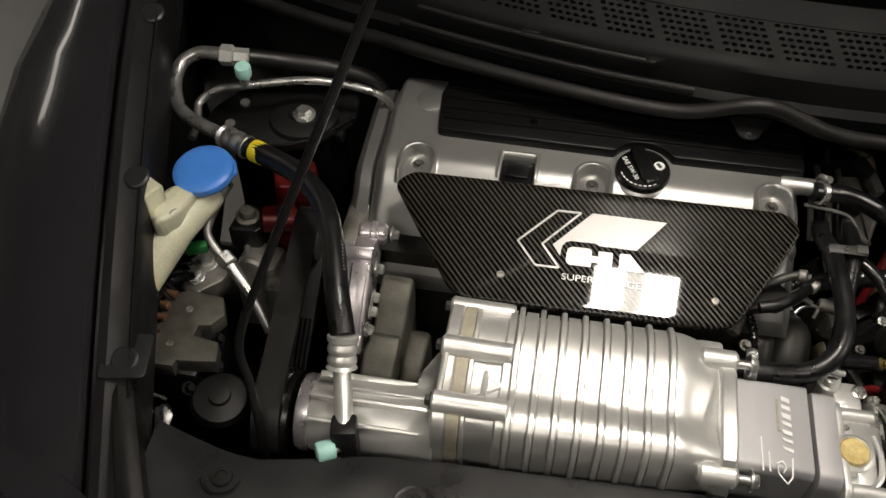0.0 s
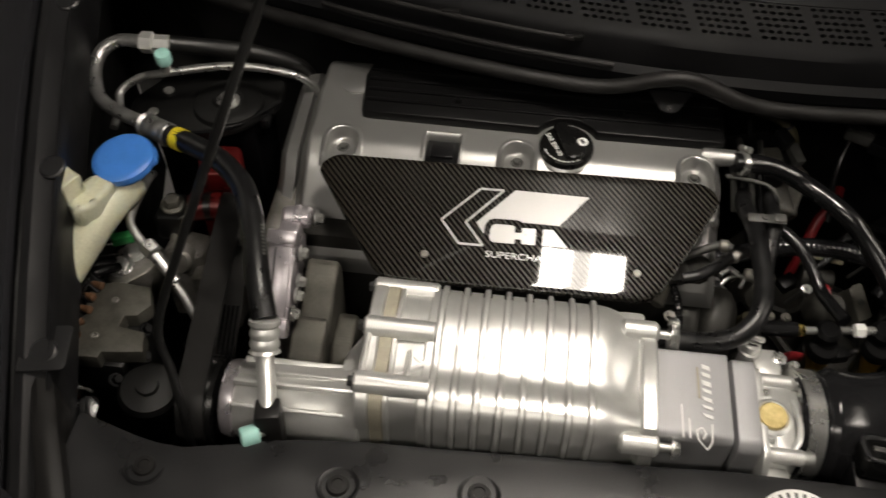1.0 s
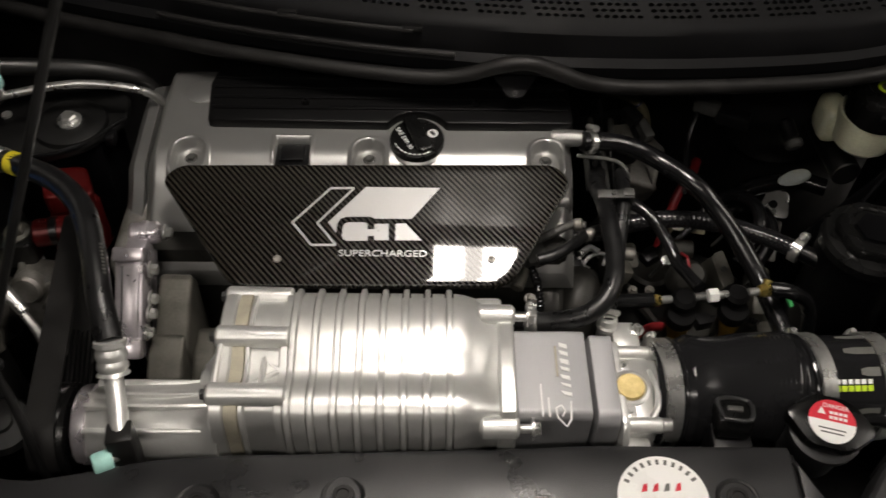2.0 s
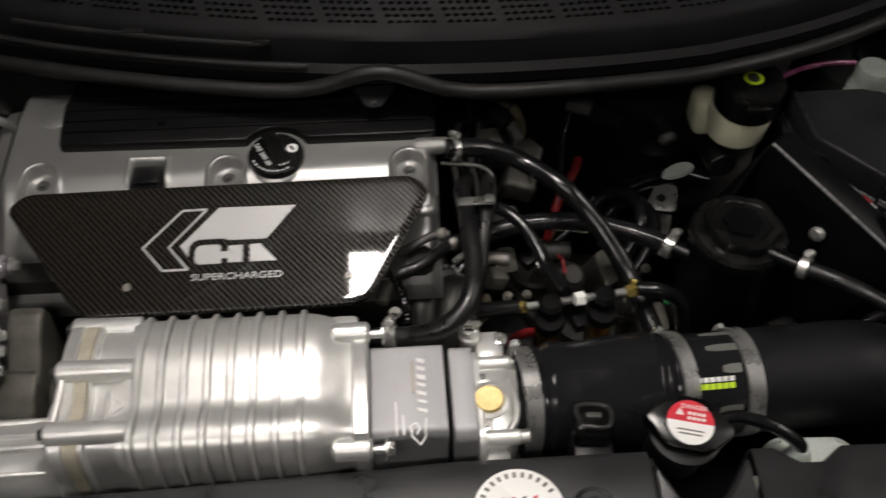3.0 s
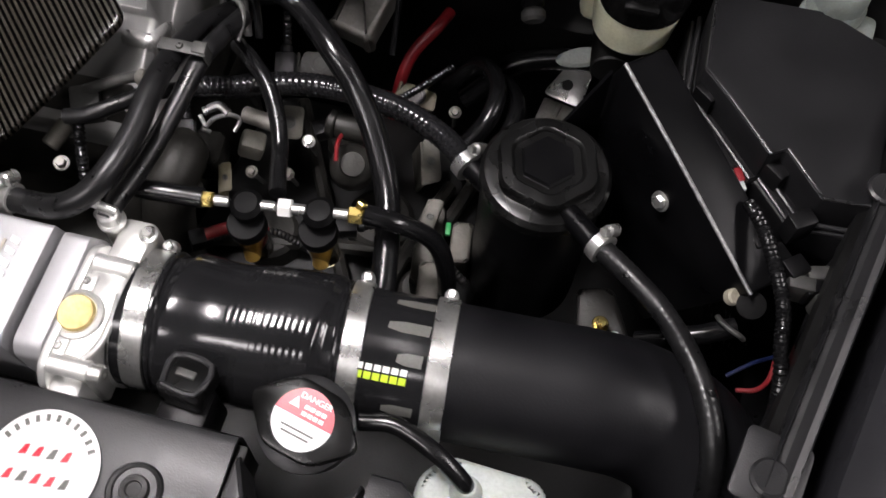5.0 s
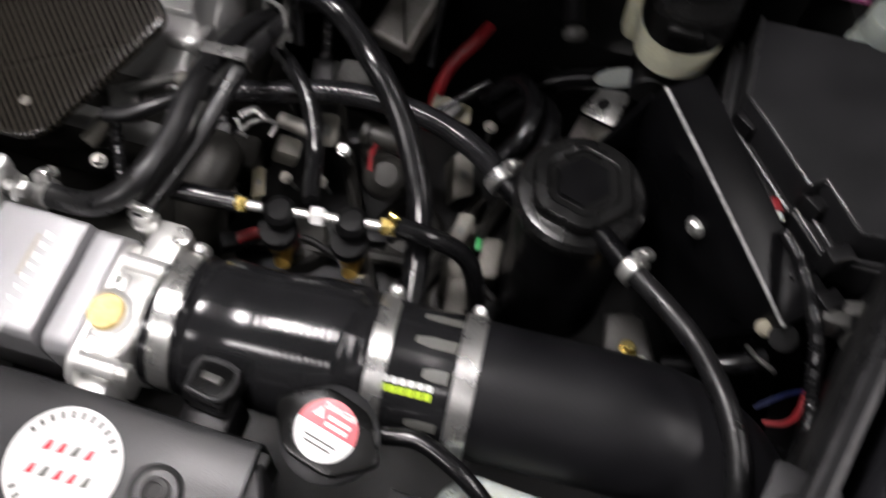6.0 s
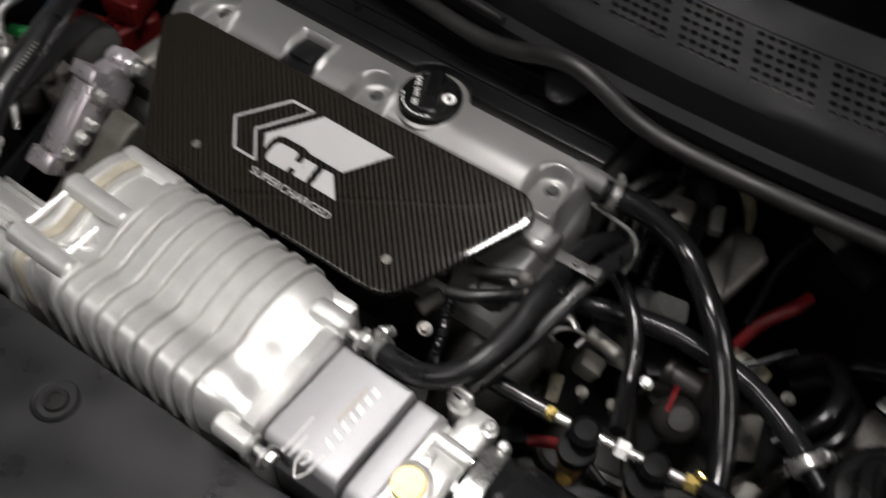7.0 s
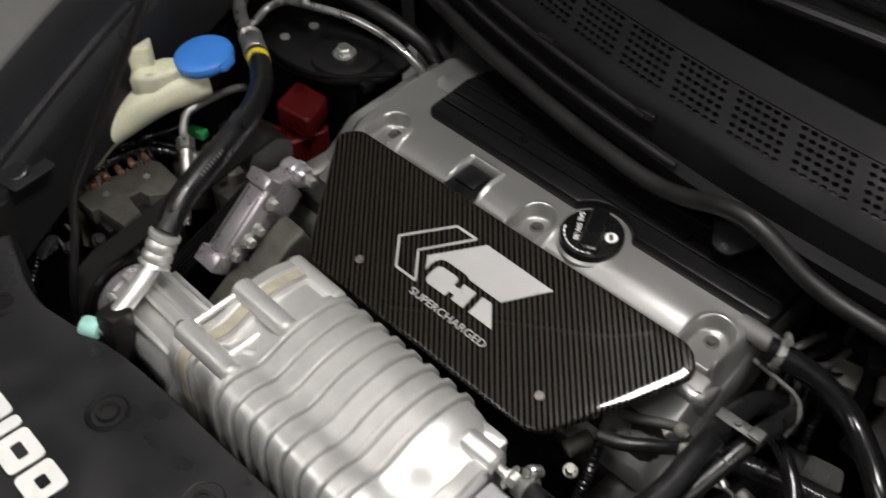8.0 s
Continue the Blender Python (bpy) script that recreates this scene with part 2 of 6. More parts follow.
def hose(pts, r, n=14, steps=8, ripple=0.0, pitch=0.006, hollow=False):
    """A round tube along a smooth path; ripple makes it corrugated. r may be a list for each point."""
    path = smooth_path(pts, steps)
    if ripple:
        dense, s = [path[0]], 0.0
        for a, b in zip(path, path[1:]):
            m = max(1, int((b - a).length / (pitch / 4)))
            dense += [a.lerp(b, (i + 1) / m) for i in range(m)]
        path = dense
    radii = r if isinstance(r, (list, tuple)) else [r] * 2
    bm, rings, s = bmesh.new(), [], 0.0
    up = None
    for i, p in enumerate(path):
        d = (path[min(i + 1, len(path) - 1)] - path[max(i - 1, 0)]).normalized()
        if up is None:
            up = d.orthogonal().normalized()
        up = (up - d * up.dot(d)).normalized()
        side = d.cross(up)
        if i:
            s += (p - path[i - 1]).length
        f = i / (len(path) - 1) * (len(radii) - 1)
        j = min(int(f), len(radii) - 2)
        rr = radii[j] * (1 - f + j) + radii[j + 1] * (f - j)
        rr += ripple * math.sin(2 * math.pi * s / pitch)
        rings.append([bm.verts.new(p + rr * (math.cos(a) * up + math.sin(a) * side)) for a in (2 * math.pi * k / n for k in range(n))])
    for a, b in zip(rings, rings[1:]):
        for k in range(n):
            bm.faces.new((a[k], a[(k + 1) % n], b[(k + 1) % n], b[k]))
    bm.faces.new(rings[0][::-1])
    bm.faces.new(rings[-1])
    return bm


def prism(poly, z0, z1, m=None, bevel=0.0, seg=2):
    """A polygon in the xy plane, drawn up from z0 to z1."""
    bm = bmesh.new()
    f = bm.faces.new([bm.verts.new((x, y, z0)) for x, y in poly])
    ext = bmesh.ops.extrude_face_region(bm, geom=[f])
    bmesh.ops.translate(bm, vec=(0, 0, z1 - z0), verts=[v for v in ext["geom"] if isinstance(v, bmesh.types.BMVert)])
    if bevel:
        bmesh.ops.bevel(bm, geom=bm.edges[:], offset=bevel, segments=seg, affect="EDGES", profile=0.5)
    if m is not None:
        xf(bm, m)
    return bm


def rounded(poly, r, seg=5):
    """Rounds the corners of a polygon."""
    out = []
    n = len(poly)
    for i in range(n):
        p, a, b = Vector(poly[i]), Vector(poly[i - 1]), Vector(poly[(i + 1) % n])
        u, v = (a - p), (b - p)
        k = min(r, u.length * 0.45, v.length * 0.45)
        s, e = p + u.normalized() * k, p + v.normalized() * k
        for j in range(seg + 1):
            t = j / seg
            out.append(tuple((1 - t) ** 2 * s + 2 * t * (1 - t) * p + t * t * e))
    return out


def sheet(rows):
    """A surface through a grid of points."""
    bm = bmesh.new()
    vs = [[bm.verts.new(p) for p in row] for row in rows]
    for a, b in zip(vs, vs[1:]):
        for i in range(len(a) - 1):
            bm.faces.new((a[i], a[i + 1], b[i + 1], b[i]))
    return bm


def thick(bm, t):
    bmesh.ops.recalc_face_normals(bm, faces=bm.faces)
    bmesh.ops.solidify(bm, geom=bm.faces[:], thickness=t)
    return bm


def profile_x(prof, xs):
    """Draws a closed (y, z) profile along x; xs holds (x, grow) pairs, grow in metres outward."""
    n = len(prof)
    cy = sum(p[0] for p in prof) / n
    cz = sum(p[1] for p in prof) / n
    bm, rings = bmesh.new(), []
    for x, g in xs:
        ring = []
        for i, (y, z) in enumerate(prof):
            a, b = Vector(prof[i - 1]), Vector(prof[(i + 1) % n])
            t = (b - a).normalized()
            nrm = Vector((t.y, -t.x))
            if nrm.dot(Vector((y - cy, z - cz))) < 0:
                nrm = -nrm
            ring.append(bm.verts.new((x, y + nrm.x * g, z + nrm.y * g)))
        rings.append(ring)
    for a, b in zip(rings, rings[1:]):
        for k in range(n):
            bm.faces.new((a[k], a[(k + 1) % n], b[(k + 1) % n], b[k]))
    bm.faces.new(rings[0][::-1])
    bm.faces.new(rings[-1])
    return bm


def hexnut(p, d, r, h, washer=True):
    bms = [lathe([(r * 0.9, 0), (r, h * 0.15), (r, h * 0.8), (r * 0.82, h)], p, d, 6)]
    if washer:
        dd = Vector(d).normalized()
        bms.append(lathe([(r * 1.45, 0), (r * 1.45, h * 0.2), (r * 1.3, h * 0.28)], Vector(p), dd, 20))
    return join(*bms)


def screw(p, d, r, h):
    return lathe([(r, 0), (r, h * 0.5), (r * 0.8, h), (r * 0.5, h), (r * 0.45, h * 0.5), (0.0003, h * 0.5)], p, d, 16)


def words(text, size, m, material, parent, name="lettering", extrude=0.0003):
    cu = bpy.data.curves.new(name, "FONT")
    cu.body, cu.size, cu.extrude, cu.align_x, cu.align_y = text, size, extrude, "CENTER", "CENTER"
    tmp = bpy.data.objects.new(name, cu)
    scene.collection.objects.link(tmp)
    me = bpy.data.meshes.new_from_object(tmp.evaluated_get(bpy.context.evaluated_depsgraph_get()))
    bpy.data.objects.remove(tmp)
    me.name = name
    me.transform(m)
    me.materials.clear()
    me.materials.append(material)
    ob = new(name, me)
    ob.parent = parent
    return ob


def hose_clamp(p, d, r, w, name="hose_clamp", parent=None, label="bright steel worm-drive hose clamp", screw_dir=(0, 1, 0.4)):
    """A steel band with its screw housing."""
    d = Vector(d).normalized()
    p = Vector(p)
    e = thing(name, label, "hose clamp") if parent is None else parent
    part("band", lathe([(r, -w / 2), (r + 0.0012, -w / 2 + 0.0006), (r + 0.0012, w / 2 - 0.0006), (r, w / 2)], p, d, 40), STEEL, e)
    s = Vector(screw_dir)
    s = (s - d * s.dot(d)).normalized()
    t = d.cross(s)
    c = p + s * (r + 0.004)
    part("screw_housing", join(cyl(c - t * 0.008, c + t * 0.006, min(0.0055, w * 0.5), n=12), hexnut(c + t * 0.006, t, 0.004, 0.005, False)), STEEL, e)
    return e


# ---- the garage ----
solo("floor", box(-4, 4.5, -4.5, 5, -0.1, 0, 0), CONCRETE, "light grey painted concrete garage floor", "floor", kind="structure")
solo("wall_north", box(-4, 4.5, 5, 5.15, 0, 2.9, 0), WALLM, "plain white garage wall", "wall", kind="structure")
solo("wall_south", box(-4, 4.5, -4.65, -4.5, 0, 2.9, 0), WALLM, "plain white garage wall", "wall", kind="structure")
solo("wall_west", box(-4.15, -4, -4.5, 5, 0, 2.9, 0), WALLM, "plain white garage wall", "wall", kind="structure")
solo("wall_east", box(4.5, 4.65, -4.5, 5, 0, 2.9, 0), WALLM, "plain white garage wall", "wall", kind="structure")
solo("ceiling", box(-4.15, 4.65, -4.65, 5.15, 2.9, 3.0, 0), CEILM, "plain dark garage ceiling", "ceiling", kind="structure")


def ceiling_light(x, y, long_y, m):
    e = thing("ceiling_light", "white fluorescent batten light on the garage ceiling", "ceiling light", "garage ceiling lights")
    w, l = (0.13, 0.75) if long_y else (0.75, 0.13)
    part("housing", box(x - w - 0.02, x + w + 0.02, y - l - 0.02, y + l + 0.02, 2.66, 2.9, 0.008), WALLM, e)
    part("diffuser", box(x - w, x + w, y - l, y + l, 2.60, 2.658, 0.01), m, e)
    return e


# unseen lights; the right one is boosted to brighten the floor and rail sheen
for lx, ly, m in ((-0.25, -1.0, TUBE), (2.6, 0.4, BRIGHT), (-2.9, 2.0, WEAK)):
    ceiling_light(lx, ly, abs(lx) > 1, m)


def work_light(x0, x1, y0, y1, z):
    """A flat twin-tube light head hung on a cable."""
    e = thing("work_light", "white hanging twin-tube work light over the engine bay", "work light")
    part("shell", box(x0 - 0.012, x1 + 0.012, y0 - 0.012, y1 + 0.012, z + 0.004, z + 0.05, 0.006), WALLM, e)
    xa, xb = x0 + (x1 - x0) * 0.36, x0 + (x1 - x0) * 0.60
    part("tube_cover", box(x0, xa, y0, y1, z, z + 0.0035, 0.001), PANEL, e)
    part("reflector", box(xa + 0.0005, xb - 0.0005, y0, y1, z + 0.001, z + 0.0035, 0.001), DIM, e)
    part("tube_cover", box(xb, x1, y0, y1, z, z + 0.0035, 0.001), PANEL, e)
    part("cable", cyl(((x0 + x1) / 2, (y0 + y1) / 2, z + 0.045), ((x0 + x1) / 2, (y0 + y1) / 2, 2.9), 0.004, n=8), RUBBER, e)


work_light(0.195, 0.375, 0.40, 0.695, 1.98)

# ---- the car body round the engine bay ----
CX = 0.28


def rail_left(y):
    return -0.292 - (y - 0.39) * 0.265


def rail_rise(y, side):
    """Height of the wing rail over its base level."""
    return 0.43 * (y - 0.39) - 0.30 * max(0, y - 0.39) ** 2 if side < 0 else 0.06 * (y - 0.44)


def rail_right(y):
    return 0.860 + (y - 0.46) * 0.25


def seal_y(x):
    return 0.757 + 0.30 * (x - 0.36) ** 2 + (0.35 * max(0, x - 0.62) ** 1.5)


car = thing("car", "black car with its bonnet propped open", "car")


def fender(side):
    rail = rail_left if side < 0 else rail_right
    rows = []
    for i in range(16):
        y = 0.02 + i * 0.085
        x = rail(y) + side * 0.036
        w = max(0.07, 0.163 - 0.27 * max(0, y - 0.66)) if side < 0 else 0.138
        up = rail_rise(y, side)
        rows.append([(x + side * dx * w, y, z + up) for dx, z in ((0, 0.80), (0.0, 0.872), (0.03, 0.878), (0.3, 0.878), (0.6, 0.868), (0.85, 0.845), (0.97, 0.81), (1.02, 0.74), (1.05, 0.6), (1.0, 0.35))])
    return thick(sheet(rows), 0.003)


part("fender", fender(-1), PAINT, car, "glossy black painted front wing")
part("fender", fender(1), PAINT, car, "glossy black painted front wing")


def rail_trim(side):
    rail = rail_left if side < 0 else rail_right
    rows = []
    for i in range(15):
        y = 0.10 + i * 0.072
        x = rail(y)
        k = 1.0 if side < 0 else 0.55
        up = rail_rise(y, side)
        rows.append([(x + side * a * k, y, z + up) for a, z in ((0.031, 0.84), (0.030, 0.876), (0.024, 0.885), (0.014, 0.887), (0.004, 0.8815), (-0.005, 0.8805), (-0.008, 0.886), (-0.0100, 0.882), (-0.0105, 0.86), (-0.011, 0.80))])
    return thick(sheet(rows), 0.002)


for side, ys in ((-1, (0.388, 0.56, 0.76)), (1, (0.434, 0.66, 0.87))):
    rail = rail_left if side < 0 else rail_right
    trim = part("rail_trim", rail_trim(side), LID if side < 0 else RAIL, car, "dark grey plastic trim along the wing rail")
    for y in ys:
        part("trim_clip", lathe([(0.013, 0), (0.013, 0.003), (0.011, 0.0045), (0.004, 0.004), (0.0005, 0.0045)], (rail(y) + side * -0.003, y, 0.881 + rail_rise(y, side)), (0, -0.3 if side < 0 else 0, 1), 24), COVER, trim)
    y = ys[0]
    part("clip_pad", prism(rounded([(-0.022, -0.02), (0.022, -0.02), (0.022, 0.03), (-0.022, 0.03)], 0.006), 0.8785, 0.8815, pose(rail(y) - side * 0.003, y, 0, 0, 0, 12 if side < 0 else -12), 0.001), COVER, trim)


def lamp_trim():
    rows = []
    for i in range(12):
        y = 0.366 - i * 0.012
        k = i / 11
        left, w = -0.298 + (0.366 - y) * 0.46, 0.026 + 0.008 * k
        rows.append([(left + a * w, y, z - 0.012 * k * k) for a, z in ((0.0, 0.82), (0.02, 0.862), (0.12, 0.869), (0.35, 0.872), (0.65, 0.871), (0.90, 0.866), (1.0, 0.855), (1.02, 0.82))])
    return thick(sheet(rows), 0.002)


part("lamp_trim", lamp_trim(), SEALR, car, "satin grey trim beside the headlamp")


def apron(side):
    rail = rail_left if side < 0 else rail_right
    rows = []
    for i in range(12):
        y = 0.10 + i * 0.09
        x = rail(y)
        up = rail_rise(y, side)
        rows.append([(x - side * a, y, z) for a, z in ((0.0, 0.87 + up), (0.008, 0.86 + up), (0.006, 0.83 + up), (-0.03, 0.76), (-0.05, 0.6), (-0.04, 0.42))])
    return thick(sheet(rows), 0.003)


part("inner_wing", apron(-1), BAY, car, "black painted inner wing panel")
part("inner_wing", apron(1), BAY, car, "black painted inner wing panel")
part("undertray", box(-0.5, 1.06, 0.1, 1.15, 0.30, 0.32, 0.004), BAY, car)
part("bulkhead", sheet([[(x, seal_y(x) + 0.06 + dy, z) for x in [-0.6 + k * 0.06 for k in range(30)]] for dy, z in ((0.02, 0.955), (0.06, 0.93), (0.10, 0.86), (0.12, 0.6), (0.14, 0.32))]), BAY, car, "black bulkhead behind the engine")


def strut_tower(x, y, z):
    return lathe([(0.115, -0.3), (0.105, -0.05), (0.095, -0.012), (0.085, 0.0), (0.05, 0.004), (0.035, 0.0), (0.03, 0.006), (0.0005, 0.007)], (x, y, z), (0, 0, 1), 36)


part("strut_tower", strut_tower(0.93, 0.94, 0.84), BAY, car)
# crossmember in front, under the radiator cover
part("front_panel", box(-0.32, 0.92, 0.12, 0.20, 0.4, 0.80, 0.01), BAY, car)
part("bumper", sheet([[(x, 0.10 - dy + 0.28 * ((x - CX) / 0.8) ** 2, z) for x in [CX - 0.8 + k * 0.1 for k in range(17)]] for dy, z in ((-0.03, 0.835), (0.02, 0.84), (0.06, 0.82), (0.10, 0.7), (0.11, 0.5), (0.06, 0.28))]), PAINT, car, "glossy black front bumper")


for wx in (-0.45, 1.00):
    wheel = part("wheel", lathe([(0.20, -0.09), (0.29, -0.10), (0.31, -0.08), (0.31, 0.08), (0.29, 0.10), (0.20, 0.09)], (wx, 0.62, 0.311), (1, 0, 0), 40), RUBBER, car, "black road tyre on its rim")
    part("rim", lathe([(0.20, -0.085), (0.205, 0.085), (0.06, 0.05), (0.0005, 0.05)], (wx, 0.62, 0.311), (1, 0, 0), 40), GREYCAST, wheel)


# cowl with its air grille
def cowl_rows(levels):
    xs = [-0.62 + k * 0.045 for k in range(41)]
    return [[(x, seal_y(x) + dy, z - 0.05 * max(0, abs(x - CX) - 0.4)) for x in xs] for dy, z in levels]


cowl = part("cowl_panel", thick(sheet(cowl_rows(((0.035, 0.935), (0.006, 0.958), (0.004, 0.972), (0.012, 0.979), (0.014, 1.006), (0.020, 1.0135), (0.028, 1.0165)))), 0.002), COWL, car, "dark grey plastic cowl below the windscreen")
part("cowl_deck", thick(sheet(cowl_rows(((0.0665, 1.0372), (0.074, 1.0425), (0.090, 1.0505), (0.094, 1.049), (0.098, 1.02)))), 0.002), COWL, car, "dark grey plastic cowl deck")


GP, CELL, ROWS, COLS = 0.0615, 0.0088, 6, 6


def deck_pt(x, v):
    return Vector((x, seal_y(x) + 0.028 + v * 0.038, 1.0165 + v * 0.020))


def row_start(gx, r):
    """Each row of holes is set a third of a pitch on from the one above it."""
    return gx + 0.002 + (ROWS - 1 - r) * CELL * 0.32 - 0.0062


def grille(gx):
    """A perforated field: rows of round holes through a thin plate."""
    bm = bmesh.new()
    for r in range(ROWS):
        for c in range(COLS):
            x = row_start(gx, r) + c * CELL
            mx, mv = x + CELL / 2, (r + 0.5) / ROWS
            h = CELL / 2
            square = [(h, 0), (h, h), (0, h), (-h, h), (-h, 0), (-h, -h), (0, -h), (h, -h)]
            outer = [bm.verts.new(deck_pt(mx + a, mv + b / h * 0.5 / ROWS)) for a, b in square]
            rim = [bm.verts.new(deck_pt(mx + 0.0033 * math.cos(k * math.pi / 4), mv + 0.29 / ROWS * math.sin(k * math.pi / 4))) for k in range(8)]
            deep = [bm.verts.new(v.co + Vector((0, 0.0015, -0.003))) for v in rim]
            for k in range(8):
                q = (k + 1) % 8
                bm.faces.new((outer[k], outer[q], rim[q], rim[k]))
                bm.faces.new((rim[k], rim[q], deep[q], deep[k]))
    return bm


for k in range(-9, 10):
    gx = 0.161 + k * GP
    part("grille", grille(gx), COWL, cowl)
    bm = bmesh.new()
    for r in range(ROWS):
        xa, xb = row_start(gx, r) + COLS * CELL, row_start(gx + GP, r)
        bm.faces.new([bm.verts.new(deck_pt(x, v)) for x, v in ((xa, r / ROWS), (xb, r / ROWS), (xb, (r + 1) / ROWS), (xa, (r + 1) / ROWS))])
    part("grille_rib", bm, COWL, cowl)
part("grille_back", sheet([[(x, seal_y(x) + 0.036 + v * 0.036, 0.968 + v * 0.02) for x in [-0.5 + k * 0.08 for k in range(19)]] for v in (0, 1)]), BAY, cowl)
# raised strip with slots, and the fold below it
for x0, x1, z0, z1, dy in ((-0.10, 0.165, 1.000, 1.006, 0.008), (-0.12, 0.21, 0.978, 0.983, 0.003)):
    n = 8
    part("cowl_ridge", hose([(x0 + (x1 - x0) * k / n, seal_y(x0 + (x1 - x0) * k / n) + dy, (z0 + z1) / 2) for k in range(n + 1)], 0.0028, 8, 3), SEALR, cowl)
for x in (0.02, 0.155):
    part("cowl_slot", box(x, x + 0.02, seal_y(x) + 0.006, seal_y(x) + 0.012, 1.001, 1.008, 0.001), BAY, cowl)


# rubber seal along the cowl with a hump in the middle
def seal_pt(x):
    h = math.exp(-((x - CX - 0.005) / 0.055) ** 2)
    return (x, seal_y(x) + 0.002 * h, 0.950 + 0.027 * h - 0.05 * max(0, abs(x - CX) - 0.4))


bseal = thing("bonnet_seal", "grey-black rubber seal along the cowl edge", "rubber seal")
part("bulb", hose([seal_pt(-0.45 + k * 0.0295) for k in range(50)], 0.0085, 12, 3), SEALR, bseal)
part("clip_strip", thick(sheet([[Vector(seal_pt(-0.45 + k * 0.0295)) + Vector((0, dy, dz)) for k in range(50)] for dy, dz in ((0.006, -0.004), (0.012, -0.011), (0.013, -0.020))]), 0.002), BAY, bseal)
tab = thing("cowl_clip_tab", "black triangular tab with a screw below the seal", "cowl tab")
part("plate", prism(rounded([(-0.036, 0.025), (0.036, 0.025), (0.008, -0.020), (-0.008, -0.020)], 0.008), -0.004, 0.0, pose(CX - 0.003, 0.770, 0.945, 25, 0, 0), 0.001), COWL, tab)
part("screw", hexnut((CX - 0.003, 0.757, 0.9385), (0, -0.4, 0.9), 0.0026, 0.003), SEALR, tab)

# windscreen, wiper and bonnet
part("windscreen", thick(sheet([[(x, 0.93 + dy + 0.25 * (x - CX) ** 2, z) for x in [CX - 0.75 + k * 0.1 for k in range(16)]] for dy, z in ((0, 1.06), (0.7, 1.5))]), 0.005), TINT, car, "dark laminated windscreen glass")
wiper = part("wiper", hose([(0.10, 0.925, 1.060), (0.45, 0.930, 1.075), (0.7, 0.955, 1.07)], 0.007, 10), PLASTIC, car, "black wiper arm lying below the windscreen")
part("wiper_pivot", lathe([(0.018, -0.03), (0.018, 0.006), (0.012, 0.012), (0.0005, 0.013)], (0.42, 0.925, 1.078), (0, -0.3, 1), 20), GLOSSPLASTIC, wiper)
part("wiper_blade", box(0.15, 0.75, 0.948, 0.956, 1.072, 1.085, 0.003), RUBBER, wiper)
part("cabin_dash", box(-0.45, 1.0, 1.1, 2.2, 0.6, 1.0, 0.05), BAY, car)
part("bonnet", thick(sheet([[(x, y + 0.1 * ((x - CX) / 0.75) ** 2, z) for x in [CX - 0.72 + k * 0.12 for k in range(13)]] for y, z in ((1.02, 1.10), (0.95, 1.30), (0.85, 1.55), (0.75, 1.80), (0.738, 1.83))]), 0.02), BAY, car, "black underside of the raised bonnet")
rod = part("prop_rod", hose([(-0.150, 0.350, 0.78), (-0.156, 0.366, 0.845), (-0.165, 0.384, 0.885), (-0.174, 0.400, 0.925), (-0.150, 0.432, 1.00), (-0.073, 0.508, 1.20), (0.003, 0.585, 1.40), (0.062, 0.645, 1.55), (0.10, 0.72, 1.66), (0.105, 0.795, 1.69)], 0.0042, 10, 6), BAY, car, "black steel bonnet prop rod")

# ---- radiator cover and what stands on it ----
cover = thing("radiator_cover", "dark grey grained plastic radiator cover panel", "engine bay cover")


def cover_edge(x):
    return float(np.interp(x, (-0.245, -0.21, -0.175, -0.147, -0.10, -0.049, 0.017, 0.083, 0.163, 0.276, 0.342, 0.513), (0.352, 0.342, 0.333, 0.330, 0.340, 0.353, 0.360, 0.363, 0.368, 0.374, 0.379, 0.382)))


def cover_panel(x0, x1, f):
    rows = []
    n = max(3, int((x1 - x0) / 0.02))
    for i in range(n + 1):
        x = x0 + (x1 - x0) * i / n
        e = f(x)
        rows.append([(x, y, z) for y, z in ((e, 0.80), (e, 0.842), (e - 0.003, 0.851), (e - 0.009, 0.8535), (e - 0.045, 0.8505), (e - 0.10, 0.8485), (0.19, 0.842), (0.13, 0.83), (0.10, 0.80))])
    return thick(sheet(rows), 0.003)


part("panel", cover_panel(-0.245, 0.513, cover_edge), COVER, cover)
part("panel", cover_panel(0.518, 0.60, lambda x: 0.372 - 0.05 * math.exp(-((x - 0.555) / 0.028) ** 4)), COVER, cover)
part("panel", cover_panel(0.605, 0.83, lambda x: 0.381 - 0.015 * (0.632 < x < 0.674) - 0.15 * max(0, x - 0.76)), COVER, cover)
part("groove", box(0.511, 0.520, 0.11, 0.376, 0.80, 0.845, 0.001), BAY, cover)
part("groove", box(0.598, 0.607, 0.11, 0.33, 0.80, 0.845, 0.001), BAY, cover)


def cover_clip(x, y):
    e = thing("cover_clip", "black push clip sunk in the radiator cover", "push clip", "clips of the radiator cover")
    part("dish", lathe([(0.0182, -0.002), (0.0190, 0.0008), (0.0176, 0.0020), (0.0150, 0.0014), (0.0134, -0.002)], (x, y, 0.8502), (0, 0, 1), 36), PLASTIC, e)
    part("head", lathe([(0.0100, -0.004), (0.0100, 0.002), (0.0090, 0.0038), (0.0056, 0.0040), (0.0050, 0.0028), (0.0005, 0.0028)], (x, y, 0.8502), (0, 0, 1), 28), SEALR, e)
    return e


for x, y in ((-0.169, 0.305), (0.002, 0.312), (0.124, 0.322), (0.460, 0.329), (0.583, 0.345 - 0.03), (-0.23, 0.25)):
    cover_clip(x, y)

